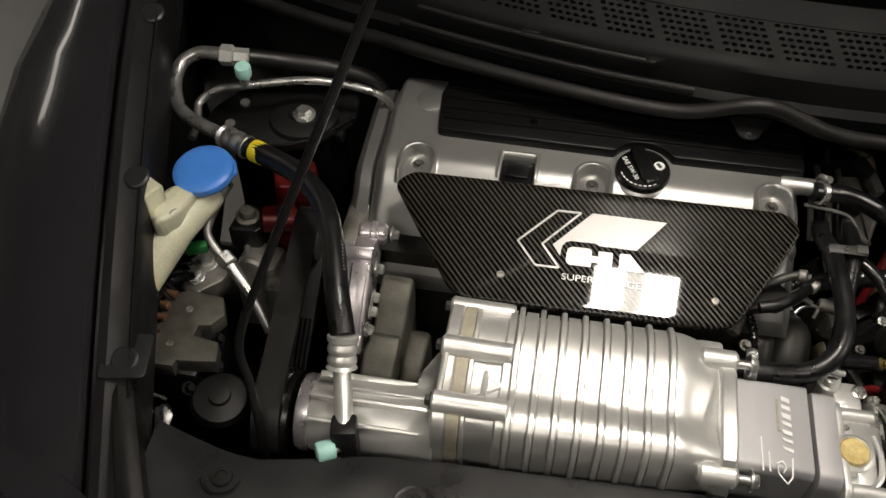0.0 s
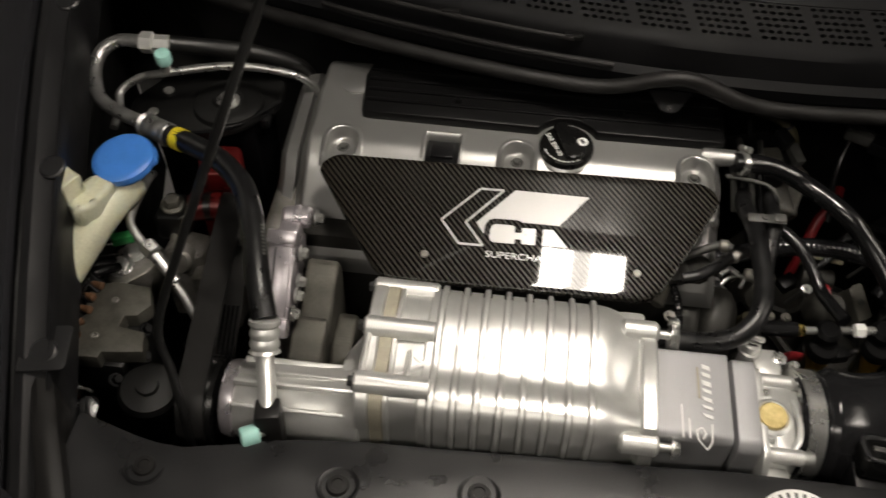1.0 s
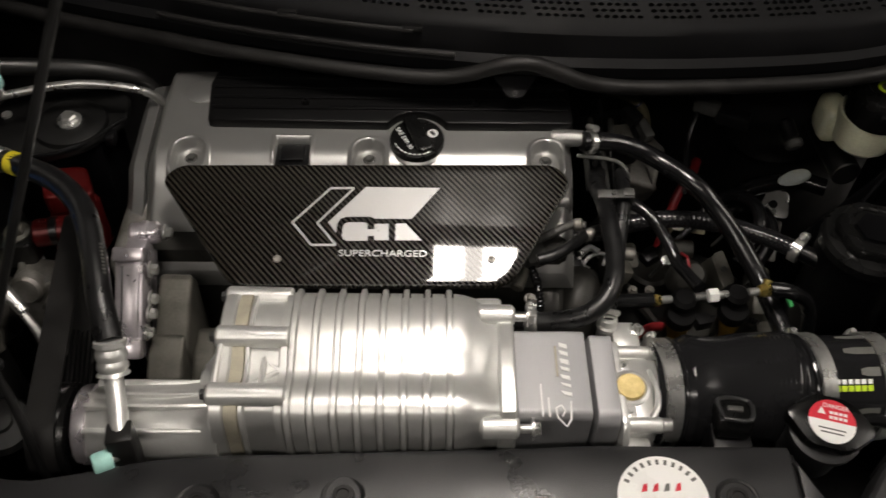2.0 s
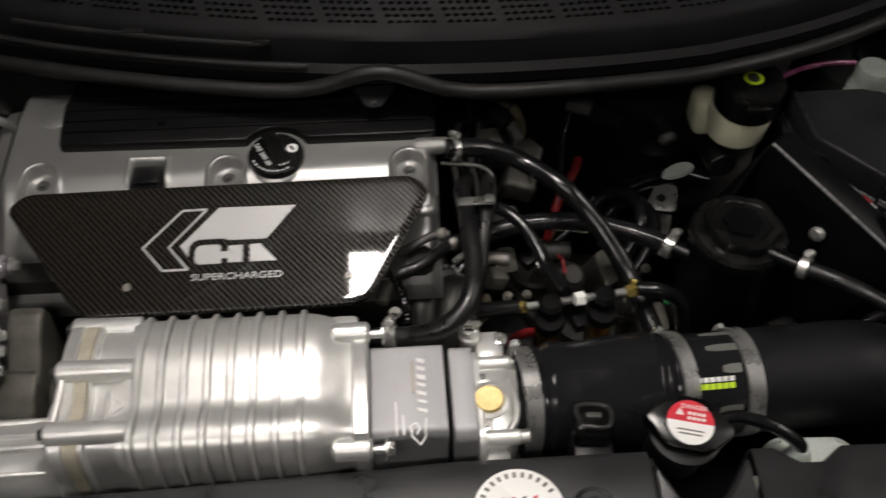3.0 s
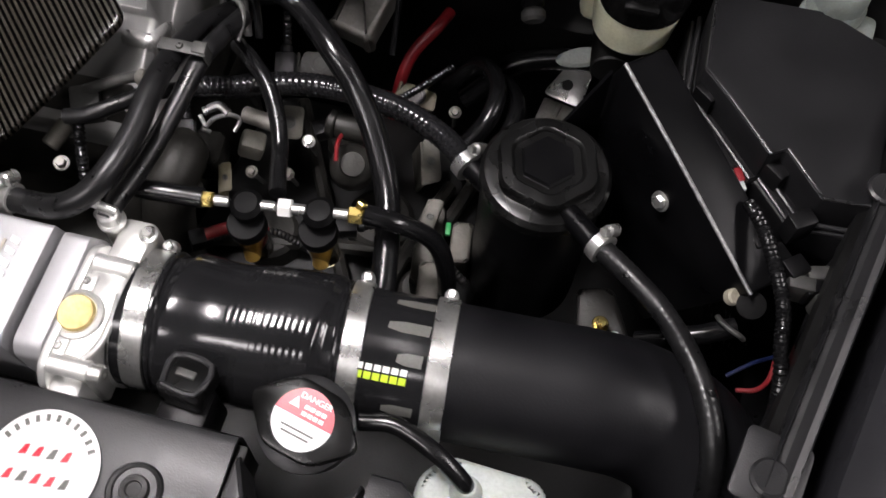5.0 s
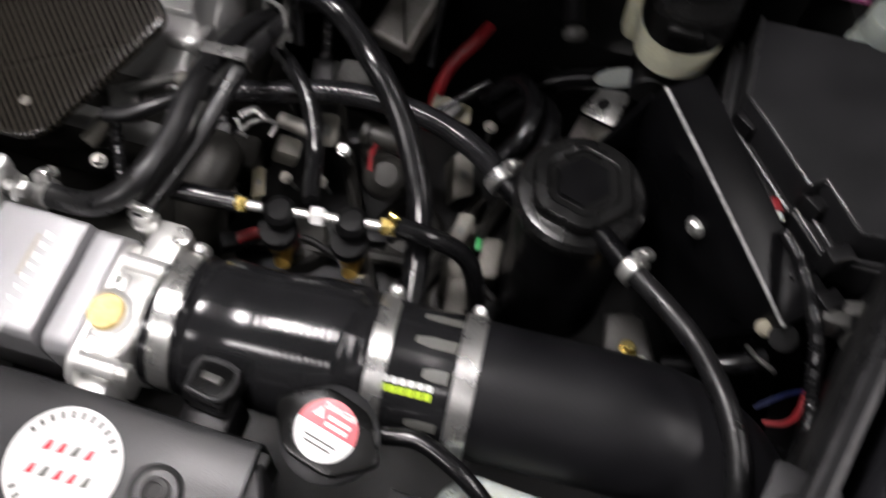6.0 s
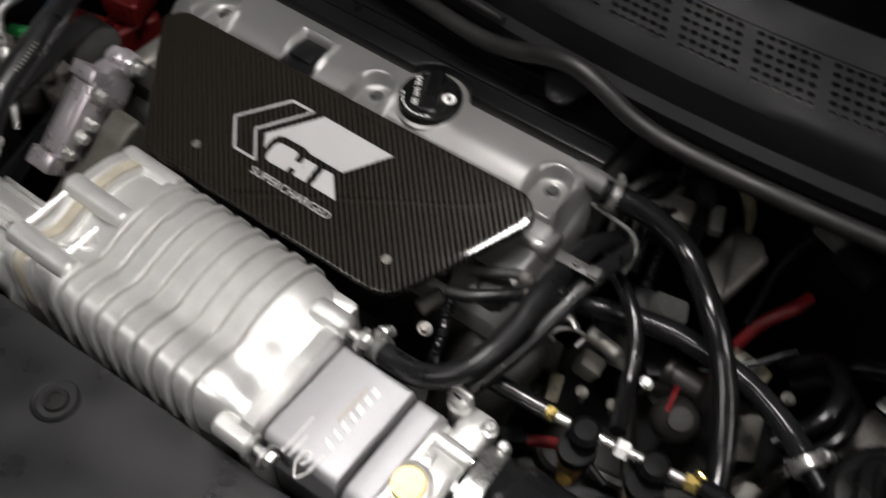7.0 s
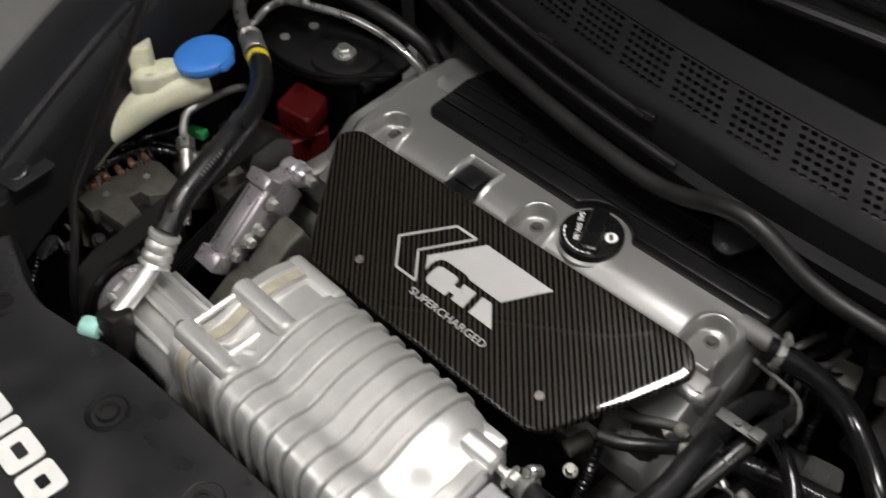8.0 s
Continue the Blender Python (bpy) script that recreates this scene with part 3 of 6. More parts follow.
decal = thing("round_sticker", "round white sticker with red and dark print", "sticker")
SM = pose(0.396, 0.326, 0.8528, 2.6, 0, 3)
part("disc", xf(lathe([(0.039, 0), (0.039, 0.0004)], (0, 0, 0), (0, 0, 1), 60), SM), WHITE, decal)
for k in range(11):
    a = radians(150 - k * 12)
    part("print_bar", prism([(-0.0014, -0.0024), (0.0014, -0.0024), (0.0014, 0.0024), (-0.0014, 0.0024)], 0.0005, 0.0007, SM @ Matrix.Rotation(a - math.pi / 2, 4, "Z") @ pose(0, 0.0335, 0)), GREYINK, decal)
for k in range(9):
    a = radians(-45 - k * 12)
    part("print_bar", prism([(-0.0014, -0.0024), (0.0014, -0.0024), (0.0014, 0.0024), (-0.0014, 0.0024)], 0.0005, 0.0007, SM @ Matrix.Rotation(a - math.pi / 2, 4, "Z") @ pose(0, 0.0335, 0)), GREYINK, decal)
for row, n, w in ((0.010, 4, 0.0075), (-0.007, 5, 0.0075)):
    for k in range(n):
        x = (k - (n - 1) / 2) * (w + 0.0022)
        part("red_bar", prism([(x - w / 2, row - 0.0040), (x + w / 2 - 0.002, row - 0.0030), (x + w / 2 - 0.001, row + 0.0040), (x - w / 2 + 0.003, row + 0.0030)], 0.0005, 0.0007, SM), GREYINK if (k + n) % 3 == 0 else REDV, decal)

badge = thing("cover_decal", "row of white block shapes stuck on the radiator cover", "decal")
x = -0.125
for w in (0.034, 0.034, 0.012, 0.036, 0.032):
    outer = [(x, 0.226), (x + w, 0.226), (x + w, 0.2575), (x, 0.2575)]
    part("block", prism(rounded(outer, 0.006), 0.8492, 0.8506), WHITE, badge)
    if w > 0.02:
        part("block_gap", prism(rounded([(x + 0.011, 0.238), (x + w - 0.009, 0.238), (x + w - 0.009, 0.247), (x + 0.011, 0.247)], 0.002), 0.8494, 0.8509), COVER, badge)
    x += w + 0.004

# radiator cap on its neck
cap = thing("filler_neck_assembly", "black pressure cap with a red and white warning label", "radiator cap")
CM = pose(0.553, 0.399, 0.858, 8, 3, -12) @ Matrix.Diagonal((0.93, 0.93, 1, 1))
part("neck", xf(lathe([(0.030, -0.06), (0.030, -0.018), (0.036, -0.014), (0.036, -0.008), (0.028, -0.004)], (0, 0, 0), (0, 0, 1), 36), CM), COVER, cap)
part("lid", prism(rounded([(-0.046, 0.002), (-0.020, -0.027), (0.018, -0.028), (0.046, -0.002), (0.020, 0.027), (-0.018, 0.028)], 0.010), -0.006, 0.008, CM, 0.003), GLOSSPLASTIC, cap)
half = lambda a0, a1: [(0.0225 * math.cos(radians(a0 + (a1 - a0) * k / 20)), 0.0225 * math.sin(radians(a0 + (a1 - a0) * k / 20))) for k in range(21)]
part("label_red", prism(half(0, 180), 0.0081, 0.0086, CM), REDV, cap, "red half of the warning label")
part("label_white", prism(half(180, 360), 0.0081, 0.0086, CM), WHITE, cap, "white half of the warning label")
words("DANGER", 0.0062, CM @ pose(0.003, 0.0155, 0.0088), WHITE, cap)
part("warning_triangle", prism([(-0.0145, 0.006), (-0.0065, 0.006), (-0.0105, 0.0135)], 0.0087, 0.0090, CM), WHITE, cap)
for r in range(2):
    for k in range(4):
        part("print_bar", prism([(-0.003 + k * 0.0045, 0.0025 + r * 0.005), (0.0005 + k * 0.0045, 0.0025 + r * 0.005), (0.0005 + k * 0.0045, 0.0055 + r * 0.005), (-0.003 + k * 0.0045, 0.0055 + r * 0.005)], 0.0087, 0.0089, CM), WHITE, cap)
for r in range(1, 3):
    part("print_bar", prism([(-0.015 + r * 0.002, -0.005 - r * 0.004), (0.015 - r * 0.002, -0.005 - r * 0.004), (0.015 - r * 0.002, -0.0035 - r * 0.004), (-0.015 + r * 0.002, -0.0035 - r * 0.004)], 0.0087, 0.0089, CM), GREYINK, cap)

bottle = thing("coolant_bottle", "translucent white plastic expansion bottle with a black hose", "coolant bottle")
part("body", prism(rounded([(0.63, 0.345), (0.735, 0.345), (0.732, 0.395), (0.716, 0.417), (0.650, 0.419), (0.632, 0.40)], 0.010), 0.62, 0.802, None, 0.008, 3), WHITEPL, bottle)
part("spigot", cyl((0.667, 0.395, 0.80), (0.667, 0.395, 0.818), 0.012, 0.008), WHITEPL, bottle)
part("overflow_hose", hose([(0.585, 0.415, 0.835), (0.61, 0.418, 0.838), (0.64, 0.408, 0.835), (0.663, 0.397, 0.822), (0.667, 0.395, 0.81)], 0.0065), RUBBER, bottle)


# ---- the engine ----
EM = pose(0.12, 0.70, 0, 0, 0, 1.3) @ pose(-0.12, -0.70, 0)
block = thing("engine_block", "grey cast aluminium engine block and head", "engine")
# aluminium coloured near-black, for the shade under the covers
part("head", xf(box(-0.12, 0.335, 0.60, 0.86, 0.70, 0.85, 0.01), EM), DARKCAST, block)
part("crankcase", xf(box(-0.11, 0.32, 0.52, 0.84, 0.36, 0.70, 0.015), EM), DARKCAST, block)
part("chain_case", xf(box(-0.150, -0.118, 0.585, 0.83, 0.40, 0.845, 0.012, 3), EM), DULL, block)

vc = thing("valve_cover", "satin silver painted valve cover", "valve cover")
vprof = [(0.592, 0.80), (0.592, 0.815), (0.600, 0.835), (0.640, 0.858), (0.672, 0.877), (0.686, 0.890), (0.698, 0.8975), (0.715, 0.8995), (0.79, 0.906), (0.83, 0.904), (0.85, 0.89), (0.862, 0.86), (0.865, 0.80)]

vys = np.linspace(0.592, 0.865, 400)
vzs = np.interp(vys, [p[0] for p in vprof[1:-1]], [p[1] for p in vprof[1:-1]])
kern = np.hanning(41)
vzs = np.convolve(np.pad(vzs, 20, mode="edge"), kern / kern.sum(), mode="valid")


def cover_height(x, y):
    """Height of the valve cover's skin, with its bolt pockets and clip recess."""
    base = np.interp(y, vys, vzs)
    step = lambda v: 3 * np.clip(v, 0, 1) ** 2 - 2 * np.clip(v, 0, 1) ** 3
    for bx in (-0.074, 0.12, 0.313):
        d = np.where(y > 0.703, np.hypot(x - bx, y - 0.703), np.abs(x - bx))
        boss = step((0.0225 - d) / 0.004)
        base = np.maximum(base, base + boss * (np.clip(0.8985 - base, 0, 0.02) + 0.0015) * (y > 0.676))
        hole = step((0.0172 - d) / 0.0026)
        base = base - hole * np.clip(base - 0.8845, 0, 1)
    d = np.maximum(np.abs(x - 0.037) - 0.019, y - 0.722)
    lip = step((0.0045 - d) / 0.003)
    base = base + lip * 0.0022 * (y > 0.690)
    base = base - step(-d / 0.0026) * np.clip(base - 0.866, 0, 1)
    end = np.minimum(x + 0.122, 0.343 - x)
    return base - 0.022 * (1 - step(end / 0.016)) ** 2


def cover_skin():
    xs = np.linspace(-0.122, 0.343, 360)
    ys = np.linspace(0.594, 0.862, 210)
    X, Y = np.meshgrid(xs, ys)
    Zs = cover_height(X, Y)
    n = len(xs)
    verts = np.stack([X.ravel(), Y.ravel(), Zs.ravel()], 1).tolist()
    faces = [(j * n + i, j * n + i + 1, (j + 1) * n + i + 1, (j + 1) * n + i) for j in range(len(ys) - 1) for i in range(n - 1)]
    edge = [i for i in range(n)] + [j * n + n - 1 for j in range(1, len(ys))] + [(len(ys) - 1) * n + i for i in range(n - 2, -1, -1)] + [j * n for j in range(len(ys) - 2, 0, -1)]
    low = len(verts)
    verts += [[verts[k][0], verts[k][1], 0.80] for k in edge]
    m = len(edge)
    faces += [(edge[k], low + k, low + (k + 1) % m, edge[(k + 1) % m]) for k in range(m)]
    me = bpy.data.meshes.new("body")
    me.from_pydata(verts, [], faces)
    me.transform(EM)
    me.polygons.foreach_set("use_smooth", [True] * len(faces))
    me.materials.append(SILVER)
    ob = new("body", me)
    ob.parent = vc
    return ob


cover_skin()
part("end_bulge", xf(profile_x([(y, z - 0.012) for y, z in vprof], [(-0.150, -0.034), (-0.146, -0.018), (-0.138, -0.010), (-0.126, -0.008)]), EM), SILVER, vc)


def bolt_pocket(x):
    """A bolt sunk in its pocket."""
    part("bolt", xf(hexnut((x, 0.703, 0.8845), (0, -0.1, 1), 0.0048, 0.005), EM), GREYCAST, vc)


for x in (-0.074, 0.12, 0.313):
    bolt_pocket(x)
part("corner_boss", xf(prism(rounded([(0.304, 0.652), (0.340, 0.652), (0.343, 0.69), (0.304, 0.69)], 0.014), 0.79, 0.872, None, 0.009, 4), EM), SILVER, vc)
part("rear_boss", xf(lathe([(0.020, -0.03), (0.019, 0.001), (0.014, 0.003), (0.0005, 0.003)], (-0.073, 0.792, 0.905), (0, 0, 1), 28), EM), SILVER, vc)
part("breather_spout", xf(cyl((0.322, 0.732, 0.893), (0.356, 0.7245, 0.9005), 0.0105, 0.009), EM), SILVER, vc)

coil = thing("coil_cover", "satin black ribbed coil cover on the valve cover", "coil cover")
notch_arc = [(0.172 + 0.036 * math.cos(a), 0.717 + 0.036 * math.sin(a)) for a in (radians(152 - k * 12.4) for k in range(11))]
part("lid", xf(prism([(-0.058, 0.7390), (-0.054, 0.7362)] + notch_arc + [(0.340, 0.7345), (0.344, 0.738), (0.344, 0.850), (-0.055, 0.845), (-0.064, 0.80)], 0.897, 0.9125, None, 0.003), EM), COIL, coil)
for k in range(4):
    y = 0.754 + k * 0.018
    part("rib", xf(box(-0.056 - 0.001 * k, 0.338, y, y + 0.0050, 0.911, 0.9150, 0.0012), EM), COIL, coil)
for x, y in ((0.047, 0.7655), (0.237, 0.7655)):
    part("screw", xf(screw((x, y, 0.9125), (0, 0, 1), 0.0045, 0.005), EM), COIL, coil)

notch = thing("cover_bracket", "black plastic clip bracket in the valve cover", "bracket")
part("block", xf(join(box(0.0185, 0.0555, 0.640, 0.7205, 0.862, 0.8925, 0.003), box(0.024, 0.050, 0.690, 0.714, 0.892, 0.8965, 0.002)), EM), PLASTIC, notch)

oil = thing("oil_filler_cap", "black oil filler cap with white lettering", "oil cap")
OM = EM @ pose(0.172, 0.717, 0.897, 6, 0, 0) @ Matrix.Diagonal((0.95, 0.95, 0.95, 1))
part("collar", xf(lathe([(0.0345, -0.012), (0.034, 0.000), (0.031, 0.0025), (0.029, 0.001)], (0, 0, 0), (0, 0, 1), 40), OM), SILVER, oil)
part("cap", xf(lathe([(0.0310, -0.004), (0.0315, 0.007), (0.0300, 0.0095), (0.026, 0.0102), (0.0005, 0.0100)], (0, 0, 0), (0, 0, 1), 48), OM), GLOSSPLASTIC, oil)
part("grip", prism(rounded([(-0.010, -0.028), (0.010, -0.028), (0.0085, 0.028), (-0.0085, 0.028)], 0.006), 0.0100, 0.0170, OM @ pose(0.001, 0.003, 0, 0, 0, 24), 0.0025), GLOSSPLASTIC, oil)
words("SAE 5W-30", 0.0076, OM @ pose(-0.0145, -0.0015, 0.0105, 0, 0, -62), WHITE, oil)
ring = [(0.0062 * math.cos(a), 0.0062 * math.sin(a)) for a in (2 * math.pi * k / 28 for k in range(28))]
part("symbol_disc", prism(ring, 0.0102, 0.0106, OM @ pose(0.018, 0.0065, 0)), WHITE, oil)
part("symbol_bar", prism(rounded([(-0.004, -0.002), (0.004, -0.002), (0.003, 0.002), (-0.004, 0.002)], 0.001), 0.0107, 0.0109, OM @ pose(0.018, 0.0065, 0, 0, 0, -50)), INK, oil)
for k in range(9):
    a = radians(205 + k * 12)
    part("print_bar", prism([(-0.0018, -0.0007), (0.0018, -0.0007), (0.0018, 0.0007), (-0.0018, 0.0007)], 0.0104, 0.0106, OM @ Matrix.Rotation(a - math.pi / 2, 4, "Z") @ pose(0, 0.0262, 0)), WHITE, oil)

# ---- carbon plate with its emblem ----
plate = thing("carbon_cover_plate", "glossy carbon fibre cover plate with a white emblem", "cover plate")
slope = math.atan2(0.32, 1)
PM = EM @ pose(0.134, 0.584, 0.8985, math.degrees(slope), 0, 0) @ pose(0, 0, -0.0025)


def inset(poly, d):
    """Moves every side of a convex polygon inwards by d."""
    out, n = [], len(poly)
    for i in range(n):
        a, p, b = Vector(poly[i - 1]), Vector(poly[i]), Vector(poly[(i + 1) % n])
        u, v = (p - a).normalized(), (b - p).normalized()
        nu, nv = Vector((-u.y, u.x)), Vector((-v.y, v.x))
        m = nu + nv
        out.append(tuple(p + m * (d / (m.dot(nu)))))
    return out


def plate_panel():
    """A pressed plate with rounded corners, whose rim rolls down."""
    corners = [(-0.141, -0.060), (0.132, -0.058), (0.166, 0.0), (0.198, 0.060), (0.182, 0.0785), (-0.205, 0.0745), (-0.222, 0.058)]
    bm, rings = bmesh.new(), []
    for d, z in ((0.010, 0.0), (0.0024, 0.0), (0.0015, -0.0003), (0.0008, -0.0009), (0.0003, -0.0018), (0.0, -0.0032), (0.0, -0.0070), (0.0012, -0.0070), (0.0026, -0.0055), (0.006, -0.0045), (0.010, -0.0035)):
        ring = rounded(inset(corners, d), max(0.006, 0.020 - d * 0.8), 6)
        rings.append([bm.verts.new((x, y, z + 0.0025)) for x, y in ring])
    for a, b in zip(rings, rings[1:]):
        for q in range(len(a)):
            bm.faces.new((a[q], a[(q + 1) % len(a)], b[(q + 1) % len(b)], b[q]))
    bm.faces.new(rings[0])
    bm.faces.new(rings[-1][::-1])
    return bm


part("panel", xf(plate_panel(), PM), CARBON, plate)
for x, y in ((-0.097, -0.031), (0.114, -0.0295)):
    part("screw", xf(screw((x, y, 0.002), (0, 0, 1), 0.0040, 0.0024), PM), DULL, plate)
EB = PM @ pose(0, 0, 0.0027)


def emblem(pts, name="emblem_piece", m=ENAMEL, z=0.0006):
    part(name, prism(pts, 0, z, EB), m, plate)


def strip(pts, w):
    """A mitred line of even width."""
    out = []
    for side in (1, -1):
        row = []
        for i, p in enumerate(pts):
            p = Vector(p)
            a = (p - Vector(pts[i - 1])).normalized() if i else None
            b = (Vector(pts[i + 1]) - p).normalized() if i < len(pts) - 1 else None
            t = ((a or b) + (b or a)).normalized()
            nrm = Vector((-t.y, t.x))
            k = 1.0 / max(0.4, nrm.dot(Vector((-(a or b).y, (a or b).x))))
            row.append(tuple(p + nrm * (side * w / 2 * k)))
        out.append(row if side == 1 else row[::-1])
    return out[0] + out[1]


chev = [(-0.0244, 0.0482), (-0.0482, 0.0478), (-0.0845, 0.0090), (-0.0645, -0.0157), (-0.0402, -0.0155), (-0.0597, 0.0085)]
for i in range(6):
    emblem(strip([chev[i], chev[(i + 1) % 6]], 0.0021), "emblem_line")
emblem([(-0.0126, 0.0494), (0.0628, 0.0490), (0.0346, 0.0139), (-0.0030, 0.0139), (-0.0048, 0.0152), (-0.0085, 0.0160), (-0.0310, 0.0156), (-0.0362, 0.0136), (-0.0392, 0.0092), (-0.0400, 0.0060), (-0.0405, -0.0024), (-0.0490, 0.0091)])
emblem([(-0.0344, 0.0000), (-0.0336, 0.0055), (-0.0318, 0.0080), (-0.0284, 0.0092), (-0.0128, 0.0095), (-0.0100, 0.0082), (-0.0093, 0.0060), (-0.0092, 0.0018), (-0.0026, 0.0018), (-0.0026, 0.0078), (0.0116, 0.0080), (0.0120, -0.0098), (-0.0023, -0.0098), (-0.0023, -0.0052), (-0.0088, -0.0052), (-0.0088, -0.0104), (-0.0295, -0.0108), (-0.0332, -0.0092), (-0.0344, -0.0060)])
emblem([(0.0186, 0.0082), (0.0288, 0.0086), (0.0448, -0.0098), (0.0186, -0.0098)])
words("SUPERCHARGED", 0.0104, EB @ pose(0.0068, -0.0245, 0.0003) @ Matrix.Diagonal((1.13, 0.92, 1, 1)), ENAMEL, plate)

ES = EM @ pose(-0.006, 0, 0)
# ---- supercharger ----
sc = thing("supercharger", "bright cast aluminium twin-screw supercharger with ribbed case", "supercharger")
case = [(0.522, 0.74), (0.5235, 0.80), (0.5230, 0.855), (0.5205, 0.873), (0.5145, 0.886), (0.503, 0.8945), (0.488, 0.8985), (0.471, 0.8995), (0.454, 0.8975), (0.439, 0.8927), (0.429, 0.8883), (0.420, 0.8866), (0.412, 0.8880), (0.404, 0.8908), (0.395, 0.8918), (0.387, 0.8906), (0.380, 0.8865), (0.3755, 0.878), (0.3735, 0.862), (0.373, 0.84), (0.373, 0.78), (0.376, 0.74)]
RIBS = [0.0705 + k * 0.0202 for k in range(8)]
taper = [(0.060, 0)] + [(x + d, g) for x in RIBS for d, g in ((-0.0043, 0), (-0.0040, -0.0040), (0.0040, -0.0040), (0.0043, 0))] + [(0.2185, 0), (0.226, -0.001), (0.236, -0.004), (0.246, -0.010), (0.262, -0.012)]
part("rotor_case", xf(profile_x(case, taper), ES), CAST, sc)
for x in RIBS:
    part("rib", xf(profile_x(case, [(x + d, g) for d, g in ((-0.0027, -0.0050), (-0.0026, 0.0030), (-0.0017, 0.0041), (0.0017, 0.0041), (0.0026, 0.0030), (0.0027, -0.0050))]), ES), CAST, sc)
# front housing with bolt bosses and gasket
fh = [(y, z + 0.001) for y, z in case]
part("front_housing", xf(profile_x(fh, [(0.028, -0.009), (0.030, -0.0065), (0.058, -0.0065), (0.061, -0.009)]), ES), CAST, sc)
part("front_plate", xf(profile_x(fh, [(0.002, -0.003), (0.004, 0.000), (0.014, 0.000), (0.016, -0.002)]), ES), CAST, sc)
part("gasket", xf(profile_x(fh, [(0.016, -0.002), (0.0165, -0.0005), (0.0275, -0.0005), (0.028, -0.002)]), ES), GASKET, sc)
part("rear_web", xf(profile_x(fh, [(0.028, -0.004), (0.029, -0.001), (0.032, -0.001), (0.033, -0.004)]), ES), CAST, sc)
for y, z, x1 in ((0.511, 0.886, 0.064), (0.455, 0.8985, 0.068), (0.396, 0.8945, 0.070)):
    boss = part("bolt_boss", xf(cyl((0.001, y, z - 0.003), (x1, y, z - 0.003), 0.0108, 0.0098, 24, 0.002), ES), CAST, sc)
    part("bolt", xf(hexnut((0.001, y, z - 0.003), (-1, 0, 0), 0.0055, 0.006), ES), INK, boss)
for p, q in (((0.032, 0.446, 0.892), (0.060, 0.428, 0.888)), ((0.032, 0.410, 0.890), (0.060, 0.428, 0.888)), ((0.045, 0.452, 0.892), (0.045, 0.392, 0.890)), ((0.034, 0.497, 0.889), (0.058, 0.474, 0.897)), ((0.050, 0.498, 0.889), (0.050, 0.468, 0.897))):
    part("web", xf(hose([p, [(a + b) / 2 for a, b in zip(p, q)], q], 0.0030, 10, 2), ES @ pose(0, 0, -0.0075)), CAST, sc)
part("recess_frame", xf(hose([(0.006, 0.448, 0.8965), (0.006, 0.400, 0.8945), (0.0065, 0.398, 0.8945)], 0.0030, 8, 3), ES), CAST, sc)
# rear flange
part("rear_flange", xf(profile_x([(0.486, 0.75), (0.488, 0.86), (0.482, 0.889), (0.47, 0.8945), (0.40, 0.889), (0.385, 0.884), (0.375, 0.868), (0.372, 0.75)], [(0.256, -0.002), (0.258, 0.0), (0.269, 0.0), (0.271, -0.002)]), ES), CAST, sc)
for y, z in ((0.487, 0.888), (0.379, 0.868)):
    boss = part("bolt_boss", xf(cyl((0.238, y, z), (0.273, y, z), 0.0105, 0.0105, 20, 0.003), ES), CAST, sc)
    part("bolt", xf(join(cyl((0.273, y, z - 0.002), (0.287, y, z - 0.002), 0.0042), hexnut((0.284, y, z - 0.002), (1, 0, 0), 0.007, 0.008)), ES), STEEL, boss)
part("corner_pad", xf(prism(rounded([(0.216, 0.498), (0.238, 0.512), (0.262, 0.512), (0.262, 0.492), (0.240, 0.488)], 0.005), 0.868, 0.884, None, 0.002), ES), CAST, sc)
# drive snout
SN = (0.410, 0.818)
part("snout", xf(lathe([(0.034, 0), (0.036, 0.003), (0.038, 0.080), (0.041, 0.105), (0.048, 0.122)], (-0.116, *SN), (1, 0, 0), 40), ES), CAST, sc)
part("snout_nose", xf(lathe([(0.030, 0), (0.036, 0.002), (0.0375, 0.006), (0.0375, 0.014)], (-0.130, *SN), (1, 0, 0), 36), ES), POLISHED, sc)
for a in (12, 38, 78, 98, 130):
    c, s = math.cos(radians(a)), math.sin(radians(a))
    part("snout_rib", xf(box(-0.116, 0.004, -0.0024, 0.0024, 0.032, 0.0445 if a in (12, 98) else 0.0415, 0.0015), ES @ Matrix.Translation((0, *SN)) @ Matrix.Rotation(radians(a - 90), 4, "X") @ pose(0, 0, 0)), CAST, sc)
part("snout_mount", xf(prism(rounded([(-0.02, 0.45), (0.004, 0.500), (0.004, 0.392), (-0.02, 0.395)], 0.006), 0.70, 0.852, None, 0.004), ES), CAST, sc)
pul = thing("drive_pulley", "black multi-groove supercharger pulley", "pulley")
part("rim", xf(lathe([(0.030, 0), (0.045, 0), (0.045, 0.002)] + [(0.0435 + 0.002 * (k % 2), 0.003 + k * 0.002) for k in range(12)] + [(0.045, 0.028), (0.045, 0.030), (0.030, 0.030)], (-0.165, SN[0], SN[1] - 0.012), (1, 0, 0), 40), ES), GLOSSPLASTIC, pul)
idl = thing("idler_pulley", "dark steel idler pulley beside the belt", "pulley")
part("rim", lathe([(0.012, 0), (0.028, 0.001), (0.028, 0.025), (0.012, 0.026)], (-0.188, 0.602, 0.852), (1, 0, 0), 32), GREYCAST, idl)


